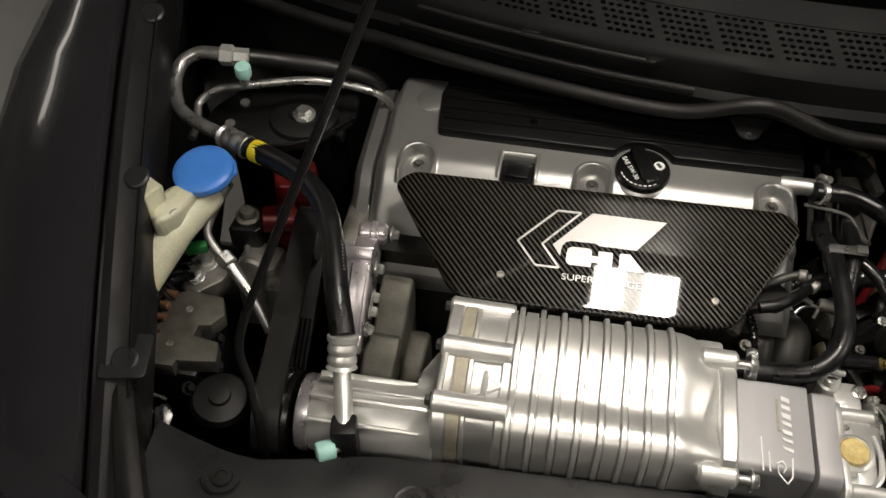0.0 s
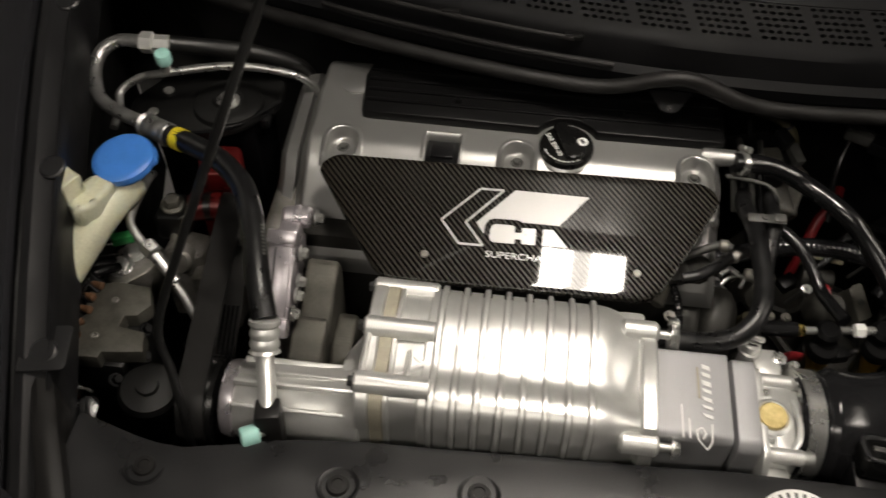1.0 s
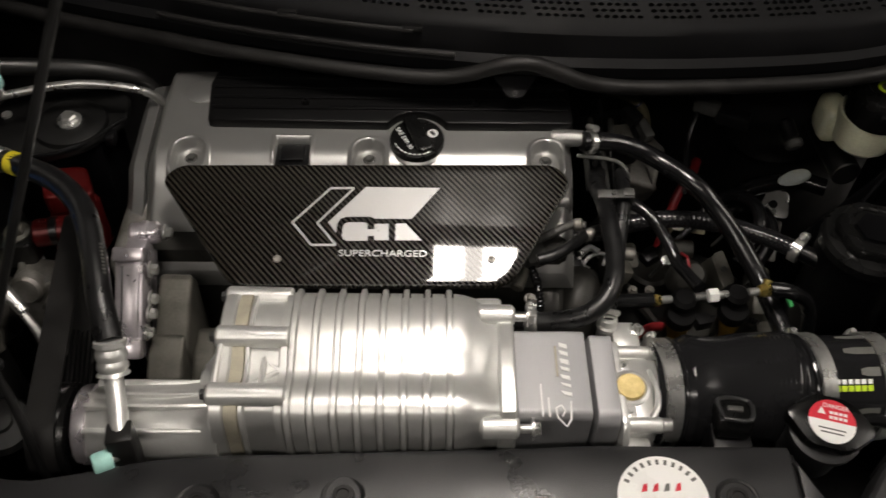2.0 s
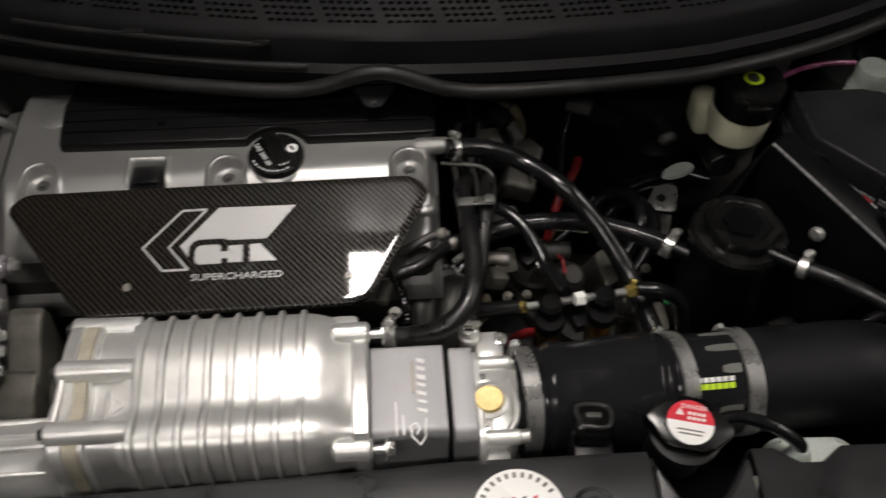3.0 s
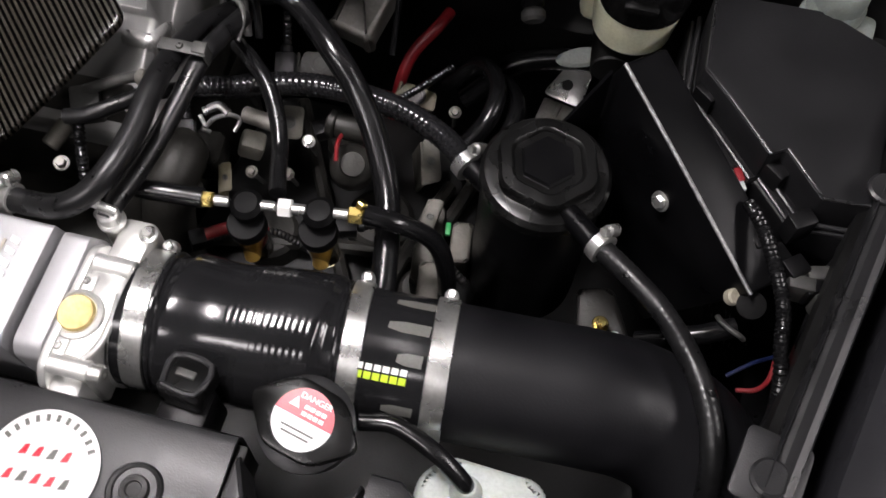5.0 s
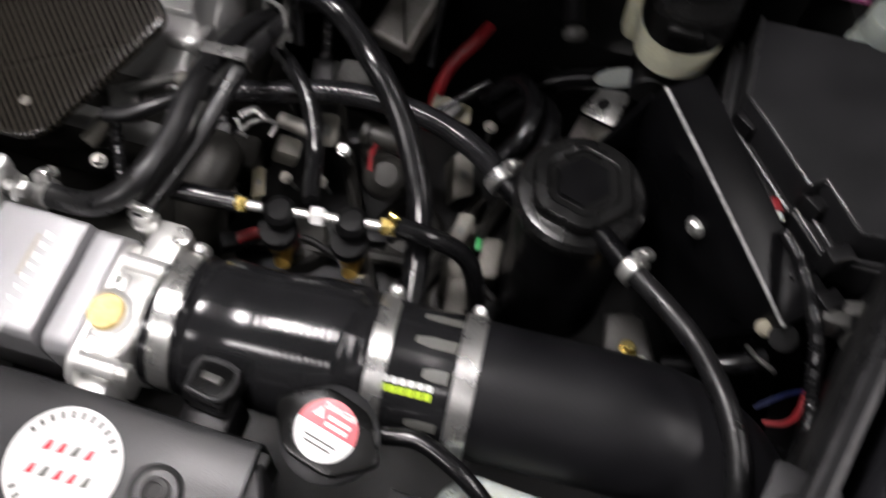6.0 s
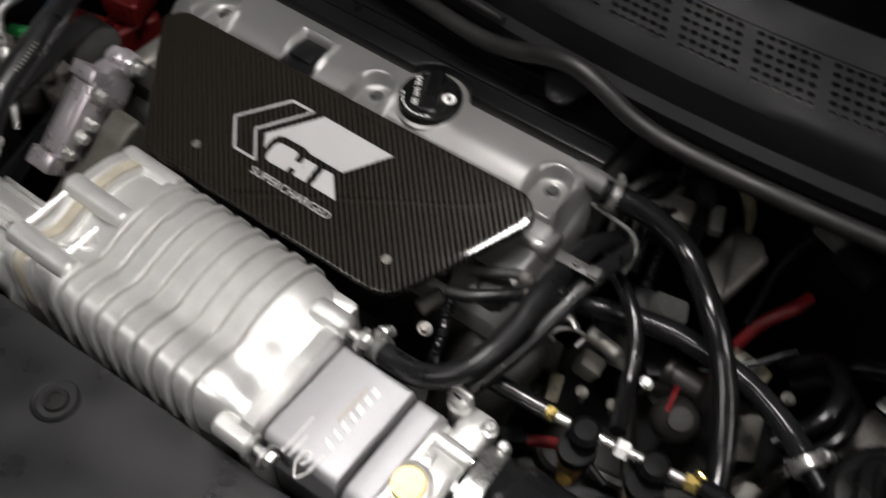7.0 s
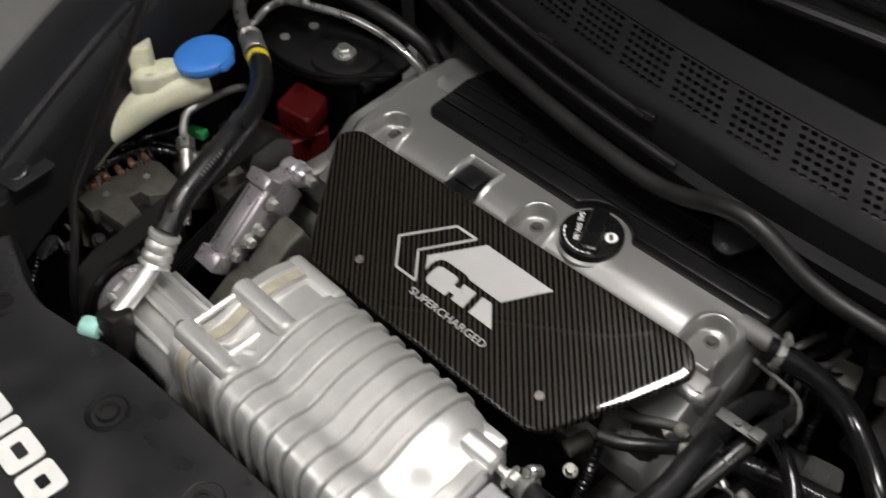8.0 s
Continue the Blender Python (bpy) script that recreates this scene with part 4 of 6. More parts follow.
def belt_loop():
    c1, r1, c2, r2 = Vector((0.404, 0.806)), 0.0465, Vector((0.602, 0.852)), 0.0285
    d = c2 - c1
    base = math.atan2(d.y, d.x)
    off = math.acos((r1 - r2) / d.length)
    pts = [c1 + r1 * Vector((math.cos(a), math.sin(a))) for a in (base + off + (2 * math.pi - 2 * off) * k / 24 for k in range(25))]
    pts += [c2 + r2 * Vector((math.cos(a), math.sin(a))) for a in (base - off + 2 * off * k / 16 for k in range(17))]
    return pts + pts[:1]


loop = belt_loop()
belt = thing("drive_belt", "wide black ribbed rubber drive belt", "drive belt")
drift = lambda p: -0.09 * (p.x - 0.404)
part("band", thick(sheet([[(x + drift(p), p.x, p.y) for x in (-0.170, -0.166, -0.147, -0.143)] for p in loop]), 0.003), SEALR, belt)
mid = sum(loop[:-1], Vector((0, 0))) / (len(loop) - 1)
for k in range(5):
    x = -0.1675 + k * 0.0048
    part("rib", thick(sheet([[(x + d + drift(p), q.x, q.y) for d in (0, 0.003)] for p, q in ((p, p + (mid - p).normalized() * 0.004) for p in loop)]), 0.0015), RUBBER, belt)

# ---- adapter, throttle body ----
ad = thing("throttle_adapter", "machined grey aluminium adapter block with engraved white marks", "adapter block")
part("block", xf(prism(rounded([(0.392, 0.77), (0.490, 0.77), (0.490, 0.835), (0.481, 0.874), (0.392, 0.8735), (0.388, 0.866)], 0.004), 0, 0.0665, Matrix(((0, 0, 1, 0.2725), (1, 0, 0, 0), (0, 1, 0, 0), (0, 0, 0, 1))), 0.0012), ES), MACHINED, ad)
AM = ES @ pose(0.306, 0.432, 0.8748, 0.6, 0, -90)
for k, w in enumerate((0.008, 0.0075, 0.0085, 0.007, 0.0075, 0.0065, 0.007)):
    x = -0.034 + k * 0.0088
    part("mark", prism([(x, 0.008 - k * 0.0004), (x + w - 0.003, 0.008), (x + w - 0.0005, 0.0155), (x + 0.0025, 0.0155)], 0.0, 0.0004, AM), WHITE, ad)
part("mark", prism([(-0.030, 0.003), (0.004, 0.003), (0.004, 0.0055), (-0.030, 0.0055)], 0.0, 0.0003, AM), GASKET, ad)
mloop = [(0.030, 0.014), (0.049, 0.0125), (0.056, 0.008), (0.047, 0.001), (0.037, 0.0), (0.034, 0.005), (0.040, 0.008), (0.046, 0.005)]
for a, b in zip(mloop, mloop[1:]):
    part("mark", prism(strip([a, b], 0.0013), 0, 0.0004, AM), WHITE, ad)
for y, w in ((-0.006, 0.020), (-0.012, 0.034)):
    part("mark", prism([(0.046 - w, y - 0.0007), (0.046, y - 0.0007), (0.046, y + 0.0007), (0.046 - w, y + 0.0007)], 0, 0.0003, AM), WHITE, ad)
part("spacer", xf(prism(rounded([(0.388, 0.77), (0.491, 0.77), (0.491, 0.842), (0.480, 0.869), (0.394, 0.868), (0.387, 0.858)], 0.005), 0, 0.021, Matrix(((0, 0, 1, 0.3445), (1, 0, 0, 0), (0, 1, 0, 0), (0, 0, 0, 1))), 0.0015), ES), MACHINED, ad)

tb = thing("throttle_assembly", "cast aluminium throttle body with a yellow plated shaft cap", "throttle body")
part("flange", xf(prism(rounded([(0.372, 0.76), (0.486, 0.76), (0.486, 0.85), (0.474, 0.866), (0.384, 0.866), (0.372, 0.85)], 0.008), 0, 0.006, Matrix(((0, 0, 1, 0.366), (1, 0, 0, 0), (0, 1, 0, 0), (0, 0, 0, 1))), 0.001), ES), CAST, tb)
part("bore", xf(lathe([(0.048, 0), (0.048, 0.03), (0.046, 0.036)], (0.371, 0.443, 0.812), (1, 0, 0), 40), ES), CAST, tb)
part("top_face", xf(box(0.371, 0.399, 0.384, 0.474, 0.80, 0.8605, 0.004), ES), CAST, tb)
part("shaft_boss", xf(lathe([(0.0180, -0.006), (0.0180, 0.0025), (0.0150, 0.004), (0.0138, 0.003)], (0.3775, 0.424, 0.862), (0, -0.1, 1), 36), ES), CAST, tb)
part("shaft_cap", xf(lathe([(0.0134, 0), (0.0134, 0.0045), (0.0122, 0.0060), (0.0005, 0.0057)], (0.3775, 0.424, 0.862), (0, -0.1, 1), 36), ES), GOLD, tb, "yellow zinc plated disc")
for y in (0.466, 0.388):
    bar = part("flange_boss", xf(cyl((0.371, y, 0.858), (0.402, y, 0.858), 0.0075, 0.0075, 18, 0.0015), ES), CAST, tb)
    part("bolt", xf(lathe([(0.0068, 0), (0.0068, 0.008), (0.0055, 0.009), (0.003, 0.009), (0.0028, 0.004), (0.0002, 0.004)], (0.402, y, 0.858), (1, 0, 0), 16), ES), STEEL, bar)
for x, y in ((0.374, 0.449), (0.374, 0.399)):
    pad = part("screw_pad", xf(box(x - 0.006, x + 0.006, y - 0.007, y + 0.007, 0.858, 0.8635, 0.0015), ES), CAST, tb)
    part("screw", xf(screw((x, y, 0.8635), (0, 0, 1), 0.0032, 0.002), ES), STEEL, pad)
part("cable_rib", xf(hose([(0.399, 0.445, 0.861), (0.402, 0.425, 0.8625), (0.400, 0.405, 0.862), (0.392, 0.392, 0.861)], 0.003, 8), ES), CAST, tb)
nip = part("vacuum_nipple", xf(cyl((0.367, 0.503, 0.80), (0.367, 0.503, 0.868), 0.0085, 0.0085, 20), ES), CAST, tb)
part("nipple_step", xf(cyl((0.367, 0.503, 0.852), (0.367, 0.503, 0.858), 0.0105), ES), CAST, nip)
part("rear_flange", xf(box(0.371, 0.399, 0.474, 0.512, 0.80, 0.85, 0.006), ES), CAST, tb)
part("idle_bolt", xf(hexnut((0.396, 0.500, 0.85), (0, 0, 1), 0.005, 0.006), ES), STEEL, tb)
for y, z in ((0.362, 0.842), (0.348, 0.825)):
    spig = part("coolant_spigot", xf(join(cyl((0.375, y, z), (0.412, y, z), 0.0065), cyl((0.408, y, z), (0.436, y - 0.002, z - 0.002), 0.0055)), ES), STEEL, tb)
part("lower_body", xf(box(0.366, 0.394, 0.345, 0.386, 0.77, 0.845, 0.006), ES), CAST, tb)

# ---- intake tract ----
def axis_pt(x):
    """Centre line of the intake pipe."""
    return Vector((x, 0.452 + 0.02 * min(1, max(0, (x - 0.40) / 0.16)) + 0.012 * max(0, (x - 0.56) / 0.2), 0.8205 - 0.012 * min(1, max(0, (x - 0.42) / 0.16))))


coupler = thing("silicone_coupler", "glossy black ribbed silicone intake coupler", "intake coupler")
cr = []
N = 150
rows = []
for i in range(N + 1):
    x = 0.404 + (0.562 - 0.404) * i / N
    c = axis_pt(x)
    r = 0.0505
    if 0.430 < x < 0.548:
        r += 0.0045 * min(1, (x - 0.430) / 0.008, (0.548 - x) / 0.008) - 0.005 * math.exp(-((x - 0.468) / 0.02) ** 2) * 0.6
    if 0.478 < x < 0.546:
        r += 0.00009 * math.sin((x - 0.478) / 0.0048 * 2 * math.pi)
    rows.append([c + r * Vector((0, math.cos(a), math.sin(a))) for a in (2 * math.pi * k / 48 for k in range(49))])
bm = sheet(rows)
bmesh.ops.remove_doubles(bm, verts=bm.verts, dist=1e-6)
part("sleeve", bm, SILICONE, coupler)
for x in (0.4255, 0.5515):
    part("end_bead", lathe([(0.0500, -0.0022), (0.0524, -0.0014), (0.0530, 0), (0.0524, 0.0014), (0.0500, 0.0022)], axis_pt(x), (1, 0.1, -0.05), 48), SILICONE, coupler)
hose_clamp(axis_pt(0.414), (1, 0.1, -0.05), 0.0512, 0.0165, screw_dir=(0, 1, 0.35))
hose_clamp(axis_pt(0.5625), (1, 0.12, -0.06), 0.0520, 0.0150, screw_dir=(0, 1, 0.25))
hose_clamp(axis_pt(0.6265), (1, 0.10, -0.02), 0.0520, 0.0165, screw_dir=(0, 1, 0.15))
pipe = thing("intake_pipe", "matt black intake pipe with an elbow and printed marks", "intake pipe")
part("joint", hose([axis_pt(0.552), axis_pt(0.58), axis_pt(0.61), axis_pt(0.636)], 0.0508, 48, 3), SILICONE, pipe)
part("tube", hose([axis_pt(0.632), axis_pt(0.66), axis_pt(0.70), axis_pt(0.74), (0.775, 0.486, 0.797), (0.808, 0.480, 0.786), (0.832, 0.462, 0.768), (0.845, 0.430, 0.735), (0.850, 0.39, 0.68), (0.852, 0.37, 0.60)], 0.0512, 48, 6), INTAKE, pipe)


def wrap(x0, x1, a0, a1, r=0.0512):
    """A patch that lies on the pipe; angles from the top towards the front."""
    return [[axis_pt(x) + r * Vector((0, -math.sin(radians(a)), math.cos(radians(a)))) for x in (x0, (x0 + x1) / 2, x1)] for a in (a0 + (a1 - a0) * k / 4 for k in range(5))]


for k in range(6):
    x = 0.5735 + k * 0.0062
    part("white_mark", sheet(wrap(x, x + 0.0046, 26, 31)), WHITE, pipe)
    part("lime_mark", sheet(wrap(x - 0.0002, x + 0.0050, 32.5, 38.5)), LIME, pipe)
for a, w in ((-35, 0.030), (-8, 0.030), (18, 0.018), (62, 0.022), (78, 0.026)):
    x1 = 0.6175
    poly = [[axis_pt(x1 - w * f) + 0.0511 * Vector((0, -math.sin(radians(aa)), math.cos(radians(aa)))) for f in (1 - 0.35 * (k in (0, 4)), 0.5, 0)] for k, aa in enumerate(a + d for d in (-5, -3, 0, 3, 5))]
    part("grey_mark", sheet(poly), GREYINK, pipe)

sensor = thing("map_sensor", "black plastic sensor plug in front of the coupler", "sensor")
part("body", box(0.450, 0.486, 0.372, 0.408, 0.80, 0.846, 0.004), PLASTIC, sensor)
part("plug", prism(rounded([(-0.016, -0.014), (0.016, -0.014), (0.016, 0.016), (-0.016, 0.016)], 0.005), 0, 0.022, pose(0.468, 0.402, 0.846, -10, 0, -4), 0.002), GLOSSPLASTIC, sensor)
PLM = pose(0.468, 0.402, 0.846, -10, 0, -4)
part("plug_frame", xf(hose([(-0.012, -0.011, 0.0225), (0.012, -0.011, 0.0225), (0.0135, 0.012, 0.0225), (-0.0135, 0.012, 0.0225), (-0.012, -0.010, 0.0225)], 0.0022, 8, 3), PLM), COVER, sensor, "lighter grey plug frame")
part("lock_tab", xf(box(-0.007, 0.007, -0.002, 0.004, 0.0215, 0.0245, 0.001), PLM), GREYCAST, sensor)


# ---- beside the engine, washer filler side ----
wash = thing("washer_filler", "cream plastic washer bottle neck with a blue cap", "washer bottle")
part("neck", hose([(-0.2915, 0.612, 0.885), (-0.295, 0.600, 0.884), (-0.306, 0.562, 0.878), (-0.320, 0.522, 0.860), (-0.334, 0.490, 0.840), (-0.345, 0.468, 0.80), (-0.348, 0.46, 0.70)], [0.022, 0.0225, 0.0205, 0.0195, 0.020, 0.021, 0.022], 22), CREAM, wash)
part("bracket", prism(rounded([(-0.322, 0.583), (-0.305, 0.600), (-0.288, 0.585), (-0.296, 0.550), (-0.310, 0.535), (-0.326, 0.545)], 0.006), 0.880, 0.912, None, 0.006, 3), CREAM, wash)
part("flap", prism(rounded([(-0.344, 0.572), (-0.336, 0.580), (-0.312, 0.566), (-0.324, 0.541)], 0.004), 0.885, 0.934, None, 0.003), CREAM, wash)
BM = pose(-0.290, 0.615, 0.908, 6, -6, 20)
lidm = part("cap", xf(lathe([(0.029, -0.004), (0.0325, 0.0), (0.0335, 0.004), (0.0325, 0.0085), (0.0295, 0.0110), (0.024, 0.0120), (0.0005, 0.0122)], (0, 0, 0), (0, 0, 1), 48), BM), BLUE, wash, "blue snap-on washer cap")
part("cap_tab", prism(rounded([(0.024, -0.014), (0.0345, -0.010), (0.0345, 0.010), (0.024, 0.014)], 0.005), -0.003, 0.005, BM, 0.002), BLUE, lidm)

ac = thing("air_con_hose", "black air conditioning hose with crimped aluminium ends", "hose")
part("rubber_hose", hose([(-0.090, 0.437, 0.907), (-0.103, 0.470, 0.925), (-0.121, 0.522, 0.935), (-0.145, 0.572, 0.935), (-0.182, 0.613, 0.928), (-0.223, 0.642, 0.918), (-0.258, 0.660, 0.912)], 0.0118, 20), HOSE, ac)
part("yellow_band", cyl((-0.235, 0.649, 0.915), (-0.247, 0.655, 0.9133), 0.0124, n=24, bevel=0.0003), YELLOW, ac, "yellow paint band")

for k in range(9):
    a = Vector((-0.109, 0.487, 0.930)).lerp(Vector((-0.119, 0.517, 0.935)), k / 8)
    m = Matrix.Translation(a + Vector((0.0085, 0.002, 0.0075))) @ Vector((0.72, 0.2, 0.66)).to_track_quat("Z", "Y").to_matrix().to_4x4()
    part("print_bar", prism([(-0.0009, -0.0014), (0.0009, -0.0014), (0.0009, 0.0014), (-0.0009, 0.0014)], 0, 0.0008, m), GREYINK, ac)


def crimp(p, q, r):
    p, q = Vector(p), Vector(q)
    h = (q - p).length
    return lathe([(r * 0.9, 0), (r * 1.08, h * 0.04), (r * 1.08, h * 0.16), (r * 0.93, h * 0.24), (r * 1.04, h * 0.36), (r * 1.04, h * 0.46), (r * 0.92, h * 0.56), (r * 1.03, h * 0.68), (r * 1.03, h * 0.78), (r * 0.9, h * 0.86), (r * 1.1, h * 0.95), (r * 0.7, h)], p, q - p, 28)


part("crimp", crimp((-0.255, 0.6585, 0.912), (-0.291, 0.676, 0.910), 0.0125), PIPE, ac)
part("crimp", crimp((-0.090, 0.438, 0.907), (-0.088, 0.418, 0.880), 0.0135), CAST, ac)
part("end_tube", hose([(-0.0885, 0.421, 0.884), (-0.085, 0.408, 0.877), (-0.079, 0.388, 0.870), (-0.074, 0.368, 0.864)], 0.0085, 16), CAST, ac)
part("end_boot", xf(box(-0.012, 0.012, -0.013, 0.012, -0.05, 0.009, 0.004), pose(-0.073, 0.366, 0.863, -8, 0, 12)), SEALR, ac)
part("metal_tube", hose([(-0.288, 0.6745, 0.910), (-0.326, 0.690, 0.910), (-0.354, 0.708, 0.912), (-0.370, 0.738, 0.920), (-0.371, 0.764, 0.930), (-0.354, 0.778, 0.938), (-0.330, 0.777, 0.942), (-0.318, 0.776, 0.942)], 0.0078, 18, 10), PIPE, ac)
part("union_nut", join(lathe([(0.010, 0), (0.0125, 0.002), (0.0125, 0.015), (0.010, 0.017)], (-0.325, 0.776, 0.942), (1, 0.05, 0), 6), cyl((-0.309, 0.777, 0.942), (-0.290, 0.780, 0.941), 0.0095, n=6)), CAST, ac)
part("far_tube", hose([(-0.292, 0.779, 0.941), (-0.257, 0.794, 0.930), (-0.200, 0.807, 0.918), (-0.155, 0.825, 0.89), (-0.14, 0.84, 0.84)], 0.010, 14), BAY, ac)

sp = thing("service_port", "mint green service port cap on its valve", "valve cap", "service port caps")
part("valve", cyl((-0.290, 0.752, 0.922), (-0.288, 0.751, 0.938), 0.006), STEEL, sp)
part("cap", lathe([(0.0088, 0), (0.0095, 0.002), (0.0095, 0.012), (0.0082, 0.0145), (0.0005, 0.015)], (-0.289, 0.752, 0.936), (0.05, -0.15, 1), 20), MINT, sp)
sp2 = thing("service_port", "mint green service port cap beside the radiator cover", "valve cap", "service port caps")
part("valve", hose([(-0.071, 0.3575, 0.849), (-0.076, 0.3535, 0.8505), (-0.082, 0.349, 0.852)], 0.0042, 12), STEEL, sp2)
part("cap", lathe([(0.0088, 0), (0.0098, 0.002), (0.0098, 0.014), (0.0085, 0.0165), (0.0005, 0.017)], (-0.079, 0.351, 0.852), (-1, -0.6, 0.12), 18), MINT, sp2)

thin = thing("air_con_pipe", "thin bent aluminium air conditioning pipe", "pipe", "thin metal pipes")
part("tube", hose([(-0.338, 0.690, 0.885), (-0.340, 0.716, 0.890), (-0.346, 0.740, 0.896), (-0.325, 0.752, 0.909), (-0.292, 0.752, 0.920), (-0.229, 0.768, 0.925), (-0.185, 0.778, 0.920), (-0.145, 0.780, 0.912), (-0.128, 0.790, 0.890), (-0.124, 0.80, 0.85)], 0.0048, 14, 10), PIPE, thin)
low = thing("air_con_pipe", "thin bent aluminium pipe with a union nut", "pipe", "thin metal pipes")
part("tube", hose([(-0.287, 0.657, 0.852), (-0.286, 0.640, 0.858), (-0.285, 0.615, 0.861), (-0.284, 0.590, 0.861), (-0.281, 0.574, 0.858), (-0.268, 0.561, 0.850), (-0.252, 0.551, 0.842), (-0.235, 0.538, 0.831), (-0.215, 0.522, 0.812), (-0.200, 0.508, 0.79)], 0.0046, 14, 8), PIPE, low)
part("union_nut", join(lathe([(0.008, 0), (0.010, 0.002), (0.010, 0.014), (0.008, 0.016)], (-0.262, 0.558, 0.847), (0.78, -0.5, -0.36), 6), cyl((-0.250, 0.550, 0.841), (-0.222, 0.530, 0.822), 0.0072, 0.006)), PIPE, low)

# engine mount
mount = thing("engine_mount", "red anodised engine mount with a zinc bolt", "engine mount")
part("arm", prism(rounded([(-0.233, 0.659), (-0.252, 0.706), (-0.201, 0.712), (-0.181, 0.666)], 0.008), 0.830, 0.858, None, 0.004, 3), RED, mount)
part("leg", prism(rounded([(-0.232, 0.640), (-0.205, 0.640), (-0.190, 0.700), (-0.215, 0.715), (-0.245, 0.690)], 0.008), 0.75, 0.822, None, 0.004, 3), RED, mount)
part("collar", cyl((-0.240, 0.630, 0.832), (-0.203, 0.638, 0.832), 0.0155, n=32, bevel=0.002), RED, mount)
part("collar_step", cyl((-0.224, 0.6335, 0.8325), (-0.214, 0.6357, 0.8325), 0.0160, n=32), BAY, mount)
part("bolt", hexnut((-0.257, 0.627, 0.836), (0.05, -0.1, 1), 0.0095, 0.012), WEATHERED, mount)
part("seat", prism(rounded([(-0.275, 0.605), (-0.238, 0.609), (-0.238, 0.648), (-0.272, 0.650)], 0.008), 0.80, 0.834, None, 0.004), BAY, mount)
casting = thing("mount_bracket", "rough dull aluminium casting below the engine mount", "bracket")
part("web", prism(rounded([(-0.262, 0.575), (-0.215, 0.580), (-0.212, 0.615), (-0.258, 0.622)], 0.006), 0.70, 0.806, None, 0.004), DULL, casting)
part("foot", prism(rounded([(-0.225, 0.560), (-0.180, 0.565), (-0.178, 0.625), (-0.222, 0.620)], 0.006), 0.70, 0.792, None, 0.004), DULL, casting)
part("pivot", cyl((-0.240, 0.590, 0.800), (-0.240, 0.570, 0.806), 0.017, n=28, bevel=0.003), DULL, casting)
part("rib", hose([(-0.258, 0.615, 0.806), (-0.250, 0.595, 0.808), (-0.236, 0.583, 0.81)], 0.004, 8), DULL, casting)

tower = thing("strut_bracket", "black pressed steel mount bracket with a zinc bolt", "bracket")
part("plate", prism(rounded([(-0.345, 0.755), (-0.330, 0.705), (-0.262, 0.700), (-0.205, 0.722), (-0.165, 0.775), (-0.175, 0.828), (-0.30, 0.835)], 0.02), 0.862, 0.874, None, 0.004, 3), BAY, tower)
part("dome", lathe([(0.042, -0.002), (0.040, 0.006), (0.030, 0.010), (0.018, 0.009), (0.016, 0.012), (0.0005, 0.012)], (-0.226, 0.760, 0.874), (0, 0, 1), 36), BAY, tower)
part("bolt", hexnut((-0.224, 0.756, 0.884), (0, -0.05, 1), 0.0095, 0.010), STEEL, tower)
part("leg", box(-0.32, -0.19, 0.74, 0.82, 0.55, 0.865, 0.01), BOX, tower)
part("lip", hose([(-0.335, 0.71, 0.874), (-0.262, 0.703, 0.8755), (-0.208, 0.724, 0.8755), (-0.168, 0.776, 0.874)], 0.0028, 8), BOX, tower)
for x, y in ((-0.305, 0.775), (-0.31, 0.735)):
    part("hole_plug", lathe([(0.006, 0), (0.006, 0.002), (0.0005, 0.0022)], (x, y, 0.874), (0, 0, 1), 16), STEEL, tower)
tag = thing("connector_tag", "small black plastic connector tag behind the mount", "connector")
part("body", box(-0.186, -0.174, 0.742, 0.760, 0.858, 0.872, 0.003), RUBBER, tag)

# pipe block with two flange bolts
pb = thing("pipe_block", "dull aluminium pipe block with two zinc flange bolts", "pipe block")
part("body", prism(rounded([(-0.345, 0.600), (-0.318, 0.640), (-0.282, 0.625), (-0.285, 0.590), (-0.312, 0.560), (-0.340, 0.570)], 0.008), 0.70, 0.762, None, 0.004), DULL, pb)
for x, y in ((-0.314, 0.612), (-0.322, 0.588)):
    part("bolt", hexnut((x, y, 0.762), (-0.1, -0.15, 1), 0.0105, 0.011), STEEL, pb)

# brake control unit: a notched aluminium plate with terminals
absu = thing("brake_control_unit", "dull aluminium control unit with brown terminals and black wires", "control unit")
outline = [(-0.322, 0.532), (-0.302, 0.541), (-0.262, 0.540), (-0.252, 0.516), (-0.262, 0.500), (-0.275, 0.498), (-0.276, 0.484), (-0.262, 0.482), (-0.246, 0.480), (-0.240, 0.456), (-0.262, 0.452), (-0.282, 0.450), (-0.283, 0.442), (-0.318, 0.441), (-0.320, 0.455), (-0.312, 0.470), (-0.322, 0.482), (-0.314, 0.500), (-0.326, 0.512)]
part("plate", prism(outline, 0.776, 0.796, None, 0.0012), WEATHERED, absu)
part("body", box(-0.325, -0.262, 0.445, 0.535, 0.62, 0.777, 0.006), BAY, absu)
for x, y in ((-0.292, 0.516), (-0.296, 0.468)):
    part("rivet", lathe([(0.0042, 0), (0.0042, 0.0012), (0.003, 0.0018), (0.002, 0.001), (0.0003, 0.001)], (x, y, 0.796), (0, 0, 1), 16), DULL, absu)
